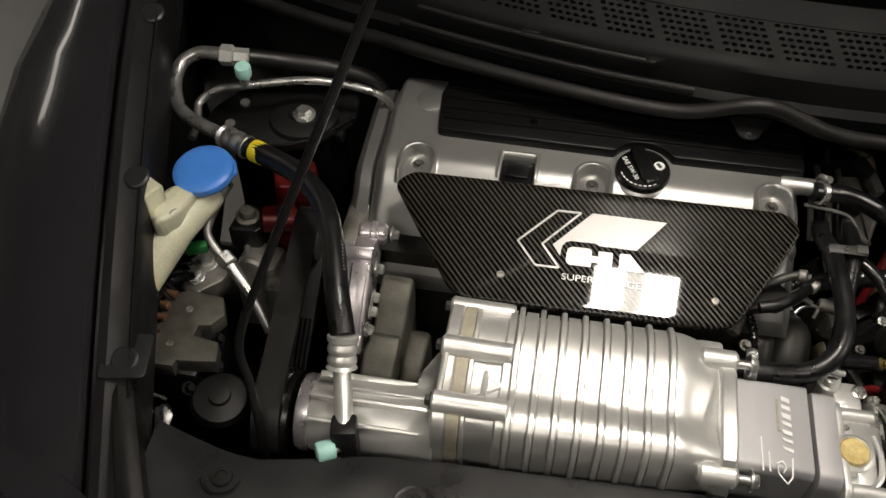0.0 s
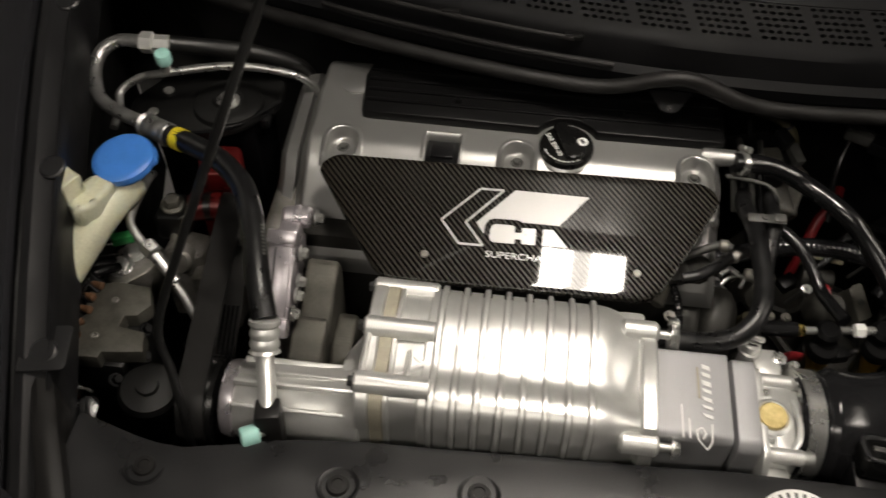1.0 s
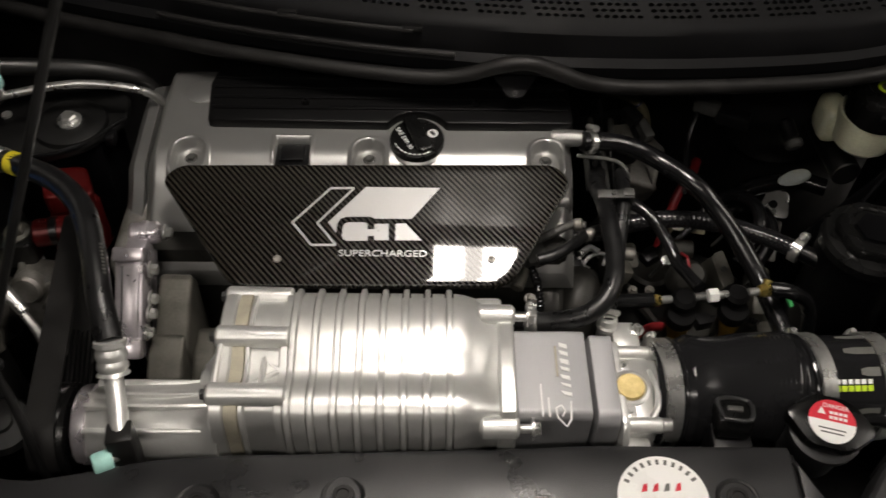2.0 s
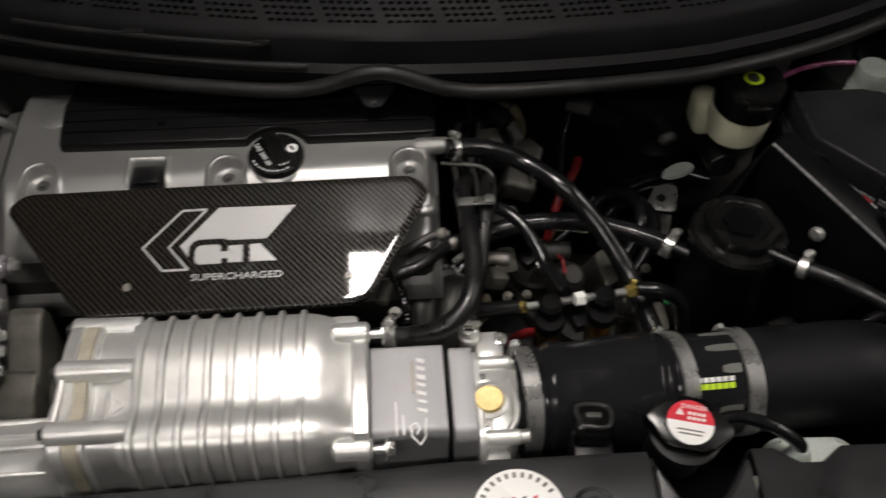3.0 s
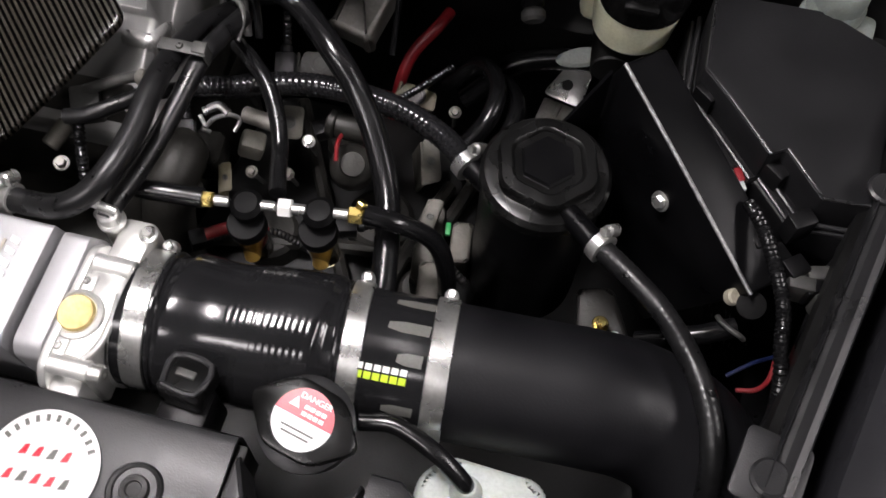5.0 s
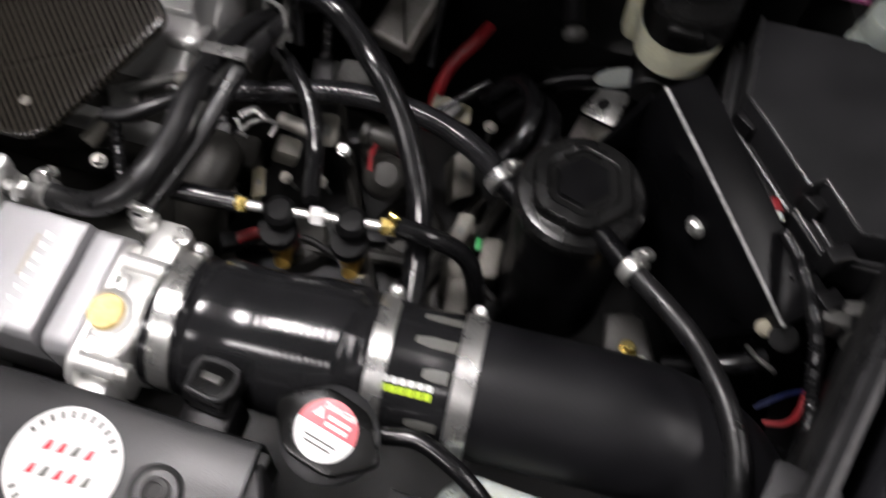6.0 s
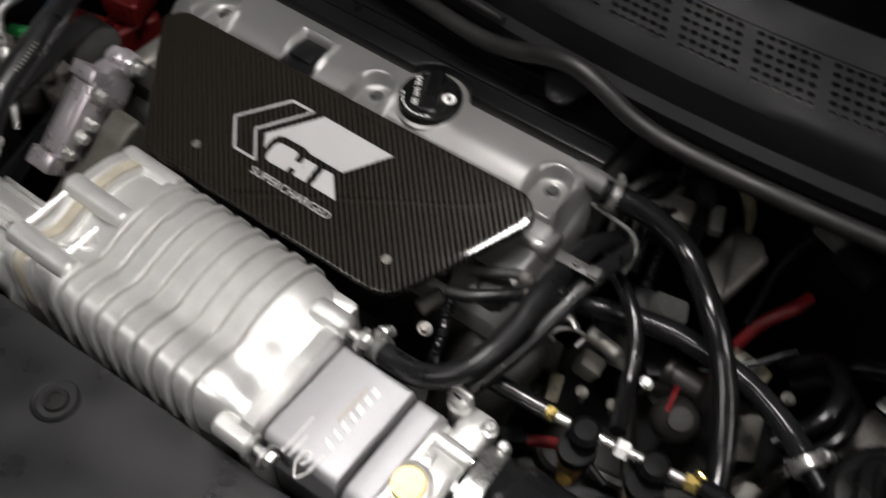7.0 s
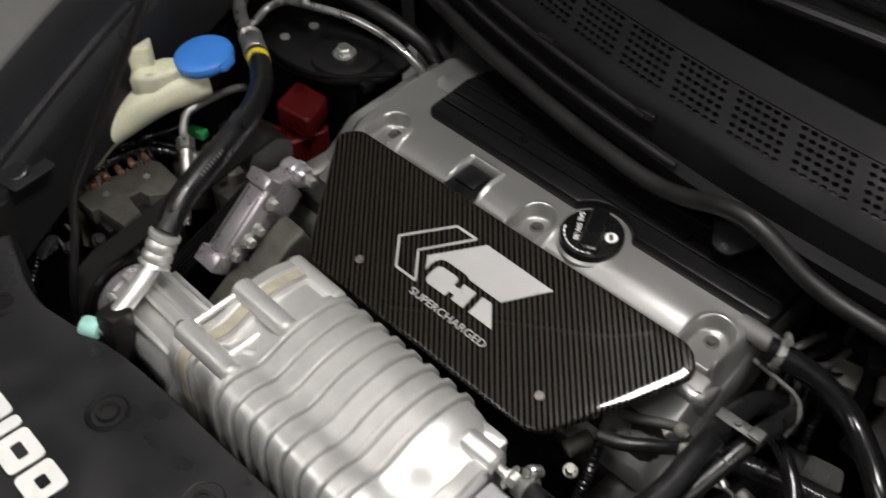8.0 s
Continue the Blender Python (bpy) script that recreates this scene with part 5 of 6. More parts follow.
for k in range(6):
    y = 0.447 + k * 0.0165
    x = -0.321 + 0.003 * (k % 2)
    t = part("terminal", cyl((x + 0.008, y, 0.800), (x - 0.008, y + 0.003, 0.799), 0.0045, 0.0035, 12), RUSTY, absu)
    part("wire", hose([(x - 0.006, y + 0.003, 0.799), (x - 0.018, y + 0.010, 0.803 + 0.003 * (k % 3)), (x - 0.024 + 0.002 * k, y + 0.035, 0.81), (x - 0.020, y + 0.07, 0.80), (x - 0.01, y + 0.10, 0.775)], 0.0036, 10, 5), RUBBER, t)
for k in range(7):
    y = 0.452 + k * 0.0145
    x = -0.326 + 0.002 * (k % 3)
    part("cable", hose([(x + 0.010, y, 0.792), (x - 0.004, y + 0.004, 0.803), (x - 0.012, y + 0.014, 0.812 + 0.002 * (k % 2)), (x - 0.016, y + 0.030, 0.806), (x - 0.020, y + 0.045, 0.78)], 0.0031, 8, 5), RUBBER, absu)
for x, y, z in ((-0.257, 0.498, 0.778), (-0.246, 0.464, 0.778), (-0.268, 0.435, 0.772), (-0.285, 0.408, 0.765)):
    part("stud", hexnut((x, y, z - 0.004), (0.6, -0.1, 0.6), 0.0055, 0.008), BOX, absu)
for y0, z0 in ((0.420, 0.770), (0.405, 0.762)):
    part("clip", hose([(-0.312, y0, z0), (-0.295, y0 - 0.001, z0 + 0.001), (-0.285, y0 - 0.003, z0)], 0.0018, 8), STEEL, absu)
pump = thing("pump_motor", "dark round pump motor beside the control unit", "pump")
part("can", lathe([(0.030, -0.07), (0.032, -0.004), (0.028, 0.002), (0.014, 0.004), (0.0005, 0.004)], (-0.232, 0.432, 0.765), (0.1, -0.1, 1), 32), BAY, pump)
part("boss", lathe([(0.012, 0), (0.011, 0.006), (0.0005, 0.007)], (-0.232, 0.432, 0.768), (0.1, -0.1, 1), 20), BAY, pump)
frag = thing("wire_tag", "torn black wire tag on the loom", "wire tag")
part("tape", prism(rounded([(-0.006, -0.012), (0.007, -0.014), (0.010, 0.006), (-0.002, 0.016), (-0.010, 0.010)], 0.003), 0, 0.003, pose(-0.270, 0.383, 0.79, 20, 10, 10), 0.0008), RUBBER, frag)
loom = thing("wiring_loom", "black corrugated wiring loom along the wing", "wiring loom")
for k, (dx, dz) in enumerate(((0, 0), (0.010, -0.006), (-0.006, -0.012))):
    part("sleeve", hose([(-0.325 + dx, 0.60, 0.76 + dz), (-0.338 + dx, 0.55, 0.80 + dz), (-0.338 + dx, 0.50, 0.815 + dz), (-0.330 + dx, 0.45, 0.81 + dz), (-0.318 + dx, 0.40, 0.79 + dz), (-0.30 + dx, 0.36, 0.74)], 0.0052, 10, 5, 0.0006, 0.005), RUBBER, loom)
gclip = thing("green_connector", "green plastic connector under the washer neck", "connector")
part("body", xf(box(-0.012, 0.012, -0.006, 0.006, -0.006, 0.006, 0.002), pose(-0.315, 0.600, 0.800, 0, 0, 25)), GREENW, gclip)

# belt tensioner: polished housing with bolts, and dull castings behind it
ten = thing("belt_tensioner", "polished aluminium tensioner bracket with zinc bolts", "belt tensioner")
YZX = Matrix(((0, 0, 1, 0), (1, 0, 0, 0), (0, 1, 0, 0), (0, 0, 0, 1)))
TM = pose(-0.103, 0.522, 0.866, 40, 0, 1)
part("housing", join(xf(box(-0.015, 0.013, -0.062, 0.046, -0.050, 0.000, 0.003), TM), xf(box(-0.008, 0.010, -0.042, 0.030, -0.004, 0.0045, 0.0015), TM)), POLISHED, ten)
for ya, yb in ((-0.063, -0.044), (0.032, 0.046)):
    part("step", xf(box(-0.016, 0.014, ya, yb, -0.012, 0.0065, 0.002), TM), POLISHED, ten)
part("slot", xf(box(-0.0065, -0.0050, -0.040, 0.028, 0.004, 0.0055, 0.0004), TM), INK, ten)
part("arm", cyl((-0.114, 0.586, 0.883), (-0.084, 0.590, 0.883), 0.0115, n=32, bevel=0.003), POLISHED, ten)
part("arm_step", cyl((-0.102, 0.5875, 0.883), (-0.094, 0.5885, 0.883), 0.0132, n=32, bevel=0.002), POLISHED, ten)
part("arm_web", box(-0.114, -0.092, 0.552, 0.585, 0.862, 0.888, 0.004), POLISHED, ten)
for y, z in ((0.590, 0.883), (0.548, 0.874), (0.497, 0.838), (0.528, 0.852), (0.515, 0.845)):
    part("bolt", hexnut((-0.087 if y < 0.58 else -0.080, y, z), (1, 0, 0), 0.0058, 0.008), STEEL, ten)
cast = thing("pump_casting", "rough dull grey aluminium pump casting", "casting")
part("upper", prism(rounded([(0.492, 0.76), (0.495, 0.815), (0.535, 0.848), (0.556, 0.858), (0.565, 0.84), (0.565, 0.76)], 0.006), 0, 0.034, Matrix.Translation((-0.083, 0, 0)) @ YZX, 0.004, 3), WEATHERED, cast)
part("lower", prism(rounded([(0.440, 0.72), (0.445, 0.79), (0.485, 0.818), (0.508, 0.825), (0.515, 0.72)], 0.006), 0, 0.036, Matrix.Translation((-0.088, 0, 0)) @ YZX, 0.004, 3), WEATHERED, cast)
part("side", prism(rounded([(0.468, 0.72), (0.470, 0.775), (0.50, 0.798), (0.535, 0.80), (0.545, 0.72)], 0.008), 0, 0.024, Matrix.Translation((-0.050, 0, 0)) @ YZX, 0.005, 3), WEATHERED, cast)


# ---- hoses and fittings between engine and bulkhead ----
def hose_thing(name, label, pts, r, ripple=0.0, m=None, clamps=(), **kw):
    e = thing(name, label, "hose")
    part("tube", hose(pts, r, 18, 8, ripple), m or RUBBER, e)
    for p, d, cr, w in clamps:
        hose_clamp(p, d, cr, w, parent=e, screw_dir=(0.2, 0.6, 0.8))
    return e


hose_thing("breather_hose", "black rubber breather hose curving to the intake pipe", [(0.352, 0.722, 0.902), (0.380, 0.730, 0.896), (0.408, 0.734, 0.886), (0.439, 0.728, 0.874), (0.478, 0.695, 0.868), (0.505, 0.673, 0.848), (0.529, 0.643, 0.828), (0.549, 0.603, 0.809), (0.563, 0.544, 0.798), (0.566, 0.515, 0.795)], 0.0106, m=RUBBER, clamps=(((0.362, 0.725, 0.899), (0.9, 0.3, -0.2), 0.0122, 0.007),))
hose_thing("catch_can_hose", "glossy black braided hose to the catch can", [(0.300, 0.655, 0.815), (0.330, 0.672, 0.800), (0.370, 0.690, 0.788), (0.425, 0.704, 0.795), (0.476, 0.708, 0.799), (0.527, 0.706, 0.794), (0.571, 0.687, 0.796), (0.605, 0.660, 0.802)], 0.0105, 0.0004, SILICONE, clamps=(((0.602, 0.660, 0.803), (0.75, -0.65, 0), 0.0132, 0.011),))
hose_thing("vent_hose", "black rubber hose from the catch can over the intake pipe", [(0.712, 0.596, 0.842), (0.746, 0.569, 0.848), (0.773, 0.547, 0.848), (0.797, 0.513, 0.854), (0.812, 0.485, 0.853), (0.822, 0.457, 0.845), (0.828, 0.434, 0.82), (0.830, 0.41, 0.78)], 0.0084, 0.0002, m=HOSE, clamps=(((0.721, 0.590, 0.843), (0.75, -0.6, 0.1), 0.0115, 0.010),))
hose_thing("coolant_hose", "black rubber hose looping to the throttle body", [(0.276, 0.505, 0.862), (0.305, 0.500, 0.868), (0.337, 0.498, 0.880), (0.357, 0.509, 0.889), (0.368, 0.530, 0.896), (0.372, 0.562, 0.898), (0.3705, 0.600, 0.900), (0.370, 0.635, 0.894), (0.369, 0.690, 0.870), (0.380, 0.74, 0.84)], 0.0094, m=HOSE, clamps=(((0.290, 0.5025, 0.865), (1, -0.1, 0.15), 0.0102, 0.012),))
hose_thing("vacuum_hose", "black rubber hose down to the throttle nipple", [(0.398, 0.705, 0.872), (0.394, 0.670, 0.885), (0.390, 0.640, 0.890), (0.384, 0.605, 0.880), (0.378, 0.570, 0.872), (0.371, 0.540, 0.866), (0.366, 0.518, 0.864), (0.3645, 0.505, 0.862)], 0.0078, m=HOSE, clamps=(((0.3645, 0.5075, 0.862), (0, -1, 0.1), 0.0085, 0.006),))
clipm = thing("hose_clip", "bright steel double clip holding two hoses", "hose clip")
CLM = pose(0.380, 0.640, 0.902, 10, 0, 2)
part("saddle", xf(join(box(-0.018, 0.018, -0.0052, 0.0052, 0.002, 0.0040, 0.001), box(-0.019, -0.017, -0.0052, 0.0052, -0.012, 0.0035, 0.0008), box(0.017, 0.019, -0.0052, 0.0052, -0.012, 0.0035, 0.0008)), CLM), GREYCAST, clipm)
part("tab", xf(box(0.008, 0.019, -0.004, 0.006, 0.0036, 0.006, 0.001), CLM), GREYCAST, clipm)
part("screw", xf(screw((-0.002, 0, 0.0038), (0, 0, 1), 0.0030, 0.0020), CLM), GREYCAST, clipm)
hook = thing("cable_guide", "bent grey wire cable guide on the head", "bracket")
part("wire", hose([(0.348, 0.718, 0.885), (0.372, 0.714, 0.886), (0.392, 0.711, 0.884), (0.402, 0.700, 0.880), (0.403, 0.680, 0.872)], 0.0022, 10), GREYCAST, hook)

vac = thing("vacuum_line", "black vacuum line with two filters and brass fittings", "vacuum line")
part("hose_piece", hose([(0.368, 0.544, 0.846), (0.395, 0.548, 0.843), (0.418, 0.5505, 0.842)], 0.0080, 16), RUBBER, vac)
part("hose_piece", hose([(0.540, 0.5705, 0.841), (0.568, 0.574, 0.832), (0.592, 0.580, 0.808), (0.604, 0.578, 0.775), (0.61, 0.57, 0.72)], 0.0080, 16), RUBBER, vac)
part("hose_piece", hose([(0.470, 0.572, 0.838), (0.462, 0.594, 0.833), (0.455, 0.616, 0.828), (0.446, 0.639, 0.836), (0.432, 0.661, 0.846), (0.412, 0.680, 0.850), (0.390, 0.70, 0.84)], 0.0070, 16), RUBBER, vac)
d = Vector((0.105, 0.015, 0)).normalized()
for a, b, r, m in ((0.416, 0.426, 0.0068, BRASS), (0.426, 0.438, 0.0042, STEEL), (0.462, 0.474, 0.0042, STEEL), (0.476, 0.486, 0.0078, WHITE), (0.486, 0.497, 0.0042, STEEL), (0.518, 0.530, 0.0042, STEEL), (0.530, 0.541, 0.0072, BRASS)):
    f = lambda x: (x, 0.552 + (x - 0.428) * 0.145, 0.841)
    part("fitting", cyl(f(a), f(b), r, n=6 if r > 0.006 else 16, bevel=0.0008), m, vac)
part("tee", cyl((0.536, 0.568, 0.838), (0.539, 0.576, 0.850), 0.0046, n=6), BRASS, vac)
for x, y in ((0.451, 0.5555), (0.507, 0.5635)):
    fl = part("filter_head", join(lathe([(0.007, -0.012), (0.0125, -0.006), (0.013, 0.002), (0.009, 0.006), (0.0005, 0.0065)], (x, y, 0.838), (0, -0.1, 1), 24), lathe([(0.0145, 0), (0.0155, 0.003), (0.0155, 0.012), (0.0145, 0.014)], (x - 0.0005, y - 0.006, 0.812), (0, -0.15, 1), 28)), MATTBLACK, vac)
    part("filter_bowl", lathe([(0.004, -0.05), (0.0125, -0.042), (0.0135, 0.0), (0.0135, 0.004)], (x - 0.001, y - 0.007, 0.812), (0, -0.15, 1), 24), TINTB, fl)
    part("filter_core", cyl((x - 0.001, y - 0.0135, 0.775), (x - 0.001, y - 0.0085, 0.806), 0.0065), AMBER, fl)

# castings and small parts of the gearbox side
gear = thing("gearbox", "dull cast aluminium gearbox housing", "gearbox")
# aluminium case and ribs darkened by colour, as deep shade would
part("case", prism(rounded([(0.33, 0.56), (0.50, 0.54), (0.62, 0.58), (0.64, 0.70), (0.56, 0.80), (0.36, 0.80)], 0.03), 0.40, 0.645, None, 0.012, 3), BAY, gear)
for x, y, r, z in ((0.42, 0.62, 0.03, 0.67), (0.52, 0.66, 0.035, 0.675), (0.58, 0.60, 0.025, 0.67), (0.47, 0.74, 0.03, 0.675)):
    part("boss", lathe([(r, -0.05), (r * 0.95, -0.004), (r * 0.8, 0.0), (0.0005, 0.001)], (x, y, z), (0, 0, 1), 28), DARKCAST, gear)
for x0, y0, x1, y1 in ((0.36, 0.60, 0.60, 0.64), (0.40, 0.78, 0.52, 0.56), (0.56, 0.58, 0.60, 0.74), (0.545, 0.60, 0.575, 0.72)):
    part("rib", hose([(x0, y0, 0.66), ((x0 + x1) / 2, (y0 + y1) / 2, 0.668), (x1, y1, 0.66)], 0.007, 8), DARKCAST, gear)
for x, y, z in ((0.590, 0.575, 0.735), (0.578, 0.600, 0.720), (0.604, 0.640, 0.70), (0.575, 0.650, 0.70)):
    part("lug", xf(prism(rounded([(-0.010, -0.02), (0.010, -0.02), (0.012, 0.02), (-0.008, 0.02)], 0.006), -0.08, 0.0, pose(x, y, z, 12, 0, 10), 0.003), Matrix.Identity(4)), WEATHERED, gear)

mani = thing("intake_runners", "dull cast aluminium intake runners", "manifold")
# runners take the shade between the castings as a dark colour
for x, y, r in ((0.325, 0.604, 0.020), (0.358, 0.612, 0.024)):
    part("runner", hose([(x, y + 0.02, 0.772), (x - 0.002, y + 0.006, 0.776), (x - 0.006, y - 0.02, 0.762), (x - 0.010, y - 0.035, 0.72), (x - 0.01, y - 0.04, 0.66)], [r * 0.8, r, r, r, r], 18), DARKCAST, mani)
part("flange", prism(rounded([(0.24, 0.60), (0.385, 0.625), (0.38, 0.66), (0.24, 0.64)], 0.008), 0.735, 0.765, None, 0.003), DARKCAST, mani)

plug = thing("sensor_plug", "grey sensor plug with a corrugated cable", "connector", "sensor plugs")
part("body", xf(box(-0.012, 0.012, -0.014, 0.014, -0.010, 0.010, 0.003), pose(0.298, 0.606, 0.846, 15, 0, 25)), GREYCAST, plug)
part("stub", cyl((0.288, 0.588, 0.842), (0.280, 0.566, 0.836), 0.0075), WEATHERED, plug)
part("cable", hose([(0.296, 0.590, 0.842), (0.302, 0.575, 0.835), (0.306, 0.560, 0.815), (0.304, 0.552, 0.78)], 0.0045, 12, 6, 0.0008, 0.004), RUBBER, plug)
bolt2 = thing("head_bolt", "bright bolt head beside the carbon plate", "bolt")
part("hexagon", hexnut((0.294, 0.556, 0.832), (0.2, -0.3, 1), 0.0044, 0.007), DULL, bolt2)
hose_thing("heater_hose", "glossy black hose behind the carbon plate", [(0.300, 0.578, 0.868), (0.318, 0.583, 0.871), (0.336, 0.597, 0.872), (0.352, 0.615, 0.868), (0.372, 0.640, 0.85)], 0.0062, 0.0, HOSE)
fuel = thing("fuel_pipe", "dull metal fuel pipe with clips", "pipe")
part("tube", hose([(0.290, 0.612, 0.852), (0.312, 0.618, 0.862), (0.338, 0.627, 0.870), (0.352, 0.624, 0.872)], 0.0045, 12), GREYCAST, fuel)
part("clip", cyl((0.340, 0.627, 0.870), (0.349, 0.626, 0.872), 0.0068), DULL, fuel)
part("clip", cyl((0.352, 0.616, 0.870), (0.359, 0.612, 0.870), 0.0068), DULL, fuel)

inj = thing("injector_plug", "zinc and grey plugs on the head side", "connector", "sensor plugs")
part("pin", cyl((0.392, 0.676, 0.775), (0.425, 0.672, 0.775), 0.0075), DULL, inj)
part("housing", xf(box(-0.011, 0.011, -0.011, 0.009, -0.012, 0.010, 0.004), pose(0.408, 0.652, 0.768, 0, 20, 10)), WEATHERED, inj)
part("lever", hose([(0.360, 0.664, 0.782), (0.372, 0.672, 0.785), (0.382, 0.668, 0.782)], 0.004, 10), PIPE, inj)
sol = thing("solenoid", "black and grey solenoid valve", "solenoid")
part("body", cyl((0.470, 0.700, 0.755), (0.500, 0.700, 0.755), 0.012), DARKCAST, sol)
part("cap", cyl((0.463, 0.701, 0.755), (0.471, 0.700, 0.755), 0.0140), DARKCAST, sol)
knob = thing("sensor_dome", "dark grey dome sensor with a red wire", "sensor")
part("dome", lathe([(0.021, -0.02), (0.021, 0.0), (0.018, 0.010), (0.012, 0.015), (0.011, 0.019), (0.0005, 0.020)], (0.494, 0.668, 0.742), (0.2, -0.4, 0.9), 28), DARKCAST, knob)
part("lead", hose([(0.486, 0.652, 0.772), (0.484, 0.664, 0.780), (0.482, 0.680, 0.77)], 0.002, 10), REDW, knob)
cov = thing("starter_cover", "grey plastic cover behind the engine", "cover")
part("shell", prism(rounded([(-0.022, -0.03), (0.020, -0.03), (0.024, 0.03), (0.006, 0.042), (-0.022, 0.036)], 0.004), -0.05, 0.0, pose(0.456, 0.830, 0.772, 24, 10, -8), 0.006, 3), DULL, cov)
strap = thing("red_cable", "thick red battery cable", "cable", "red cables")
part("sleeve", hose([(0.535, 0.868, 0.745), (0.527, 0.848, 0.742), (0.508, 0.826, 0.722), (0.498, 0.806, 0.69), (0.49, 0.80, 0.62)], 0.0062, 14), REDW, strap)
rc2 = thing("red_cable", "short red cable end under the intake pipe", "cable", "red cables")
part("sleeve", hose([(0.410, 0.546, 0.788), (0.425, 0.556, 0.788), (0.438, 0.563, 0.782), (0.45, 0.57, 0.77)], 0.005, 12), REDW, rc2)

# plugs near the bulkhead
lever = thing("loom_plug", "aged tan and black loom plugs behind the valve cover", "connector", "loom plugs")
part("tan_sleeve", hose([(0.392, 0.848, 0.872), (0.406, 0.850, 0.869), (0.428, 0.850, 0.861), (0.443, 0.850, 0.846), (0.452, 0.850, 0.825), (0.456, 0.850, 0.806)], [0.0035, 0.0052, 0.0060, 0.0062, 0.0056, 0.0036], 14), TANP, lever, "aged tan cable sleeve")
part("tail", hose([(0.394, 0.848, 0.872), (0.386, 0.835, 0.872), (0.388, 0.81, 0.858)], 0.0034, 10), RUBBER, lever)
part("black_plug", xf(box(-0.008, 0.008, -0.011, 0.011, -0.008, 0.008, 0.003), pose(0.418, 0.795, 0.880, 15, 0, 38)), PLASTIC, lever)
part("grey_plug", xf(box(-0.012, 0.012, -0.013, 0.013, -0.012, 0.010, 0.003), pose(0.406, 0.776, 0.862, 10, 0, 12)), WEATHERED, lever)
part("blue_band", cyl((0.4345, 0.850, 0.8565), (0.4375, 0.850, 0.8530), 0.0068, n=20), BLUEW, lever)
part("side_plug", xf(box(-0.006, 0.006, -0.013, 0.013, -0.007, 0.007, 0.002), pose(0.436, 0.790, 0.862, 15, 0, 22)), GREYCAST, lever)
part("body", xf(box(-0.03, 0.03, -0.03, 0.03, -0.03, 0.012, 0.006), pose(0.395, 0.795, 0.85, 0, 0, 20)), PLASTIC, lever)
for k in range(4):
    part("wire", hose([(0.372 + 0.012 * k, 0.80, 0.868), (0.368 + 0.012 * k, 0.772, 0.880 - 0.004 * k), (0.362 + 0.010 * k, 0.75, 0.87), (0.37 + 0.01 * k, 0.72, 0.83)], 0.0036, 10), RUBBER if k % 2 else GREYCAST, lever)
plug2 = thing("loom_plug", "grey two-piece loom plug by the bulkhead", "connector", "loom plugs")
part("half", xf(box(-0.016, 0.016, -0.009, 0.009, -0.008, 0.008, 0.003), pose(0.524, 0.857, 0.846, 0, 0, -24)), GREYCAST, plug2)
part("half", xf(box(-0.020, 0.020, -0.011, 0.011, -0.009, 0.009, 0.003), pose(0.555, 0.842, 0.842, 0, 0, -24)), PLASTIC, plug2)
part("wire", hose([(0.512, 0.85, 0.842), (0.50, 0.82, 0.82), (0.50, 0.78, 0.77)], 0.003, 8), RUBBER, plug2)
plug3 = thing("loom_plug", "dark round loom plug by the bulkhead", "connector", "loom plugs")
part("barrel", cyl((0.615, 0.835, 0.845), (0.622, 0.812, 0.835), 0.010, n=24, bevel=0.003), PLASTIC, plug3)
part("tip", cyl((0.622, 0.812, 0.835), (0.625, 0.802, 0.830), 0.011, n=24, bevel=0.003), GREYCAST, plug3)

# catch can
can = thing("catch_can", "satin black oil catch can with a lobed screw cap", "catch can")
part("body", lathe([(0.047, -0.20), (0.050, -0.195), (0.050, -0.016)], (0.668, 0.645, 0.845), (0.02, -0.02, 1), 48), BOX, can)
part("rim", lathe([(0.050, -0.018), (0.0525, -0.016), (0.0525, -0.006), (0.049, -0.001), (0.044, 0.0005)], (0.668, 0.645, 0.845), (0.02, -0.02, 1), 56), GLOSSPLASTIC, can)
lobe = lambda a, r, h: 1.0 + (0.045 * math.cos(6 * a) if r > 0.026 else 0)
ccap = part("screw_cap", lathe([(0.040, -0.002), (0.040, 0.009), (0.038, 0.0125), (0.030, 0.0135), (0.028, 0.0120), (0.027, 0.0100), (0.0005, 0.0098)], (0.668, 0.645, 0.845), (0.02, -0.02, 1), 72, lobe), GLOSSPLASTIC, can)
part("cap_hub", lathe([(0.023, 0), (0.022, 0.004), (0.0005, 0.0045)], (0.668, 0.645, 0.8545), (0.02, -0.02, 1), 6), BOX, ccap)
part("port", cyl((0.630, 0.640, 0.803), (0.600, 0.662, 0.803), 0.010), BOX, can)
part("port", cyl((0.690, 0.615, 0.840), (0.716, 0.592, 0.843), 0.009), BOX, can)

# box with a folded edge beside the can
bx = thing("battery_shield", "satin black folded metal shield with a bright edge", "heat shield")
A, B = Vector((0.706, 0.716, 0.903)), Vector((0.837, 0.583, 0.836))
dn = Vector((-0.03, 0.026, -0.105)) * 1.7
back = Vector((0.030, 0.028, -0.004))
bm = bmesh.new()
P8 = [A, B, B + dn, A + dn, A + back, B + back, B + back + dn, A + back + dn]
vs = [bm.verts.new(p) for p in P8]
for f in ((0, 1, 2, 3), (4, 7, 6, 5), (0, 4, 5, 1), (1, 5, 6, 2), (2, 6, 7, 3), (3, 7, 4, 0)):
    bm.faces.new([vs[i] for i in f])
bmesh.ops.bevel(bm, geom=bm.edges[:], offset=0.003, segments=3, affect="EDGES", profile=0.5)
part("panel", bm, BOX, bx)
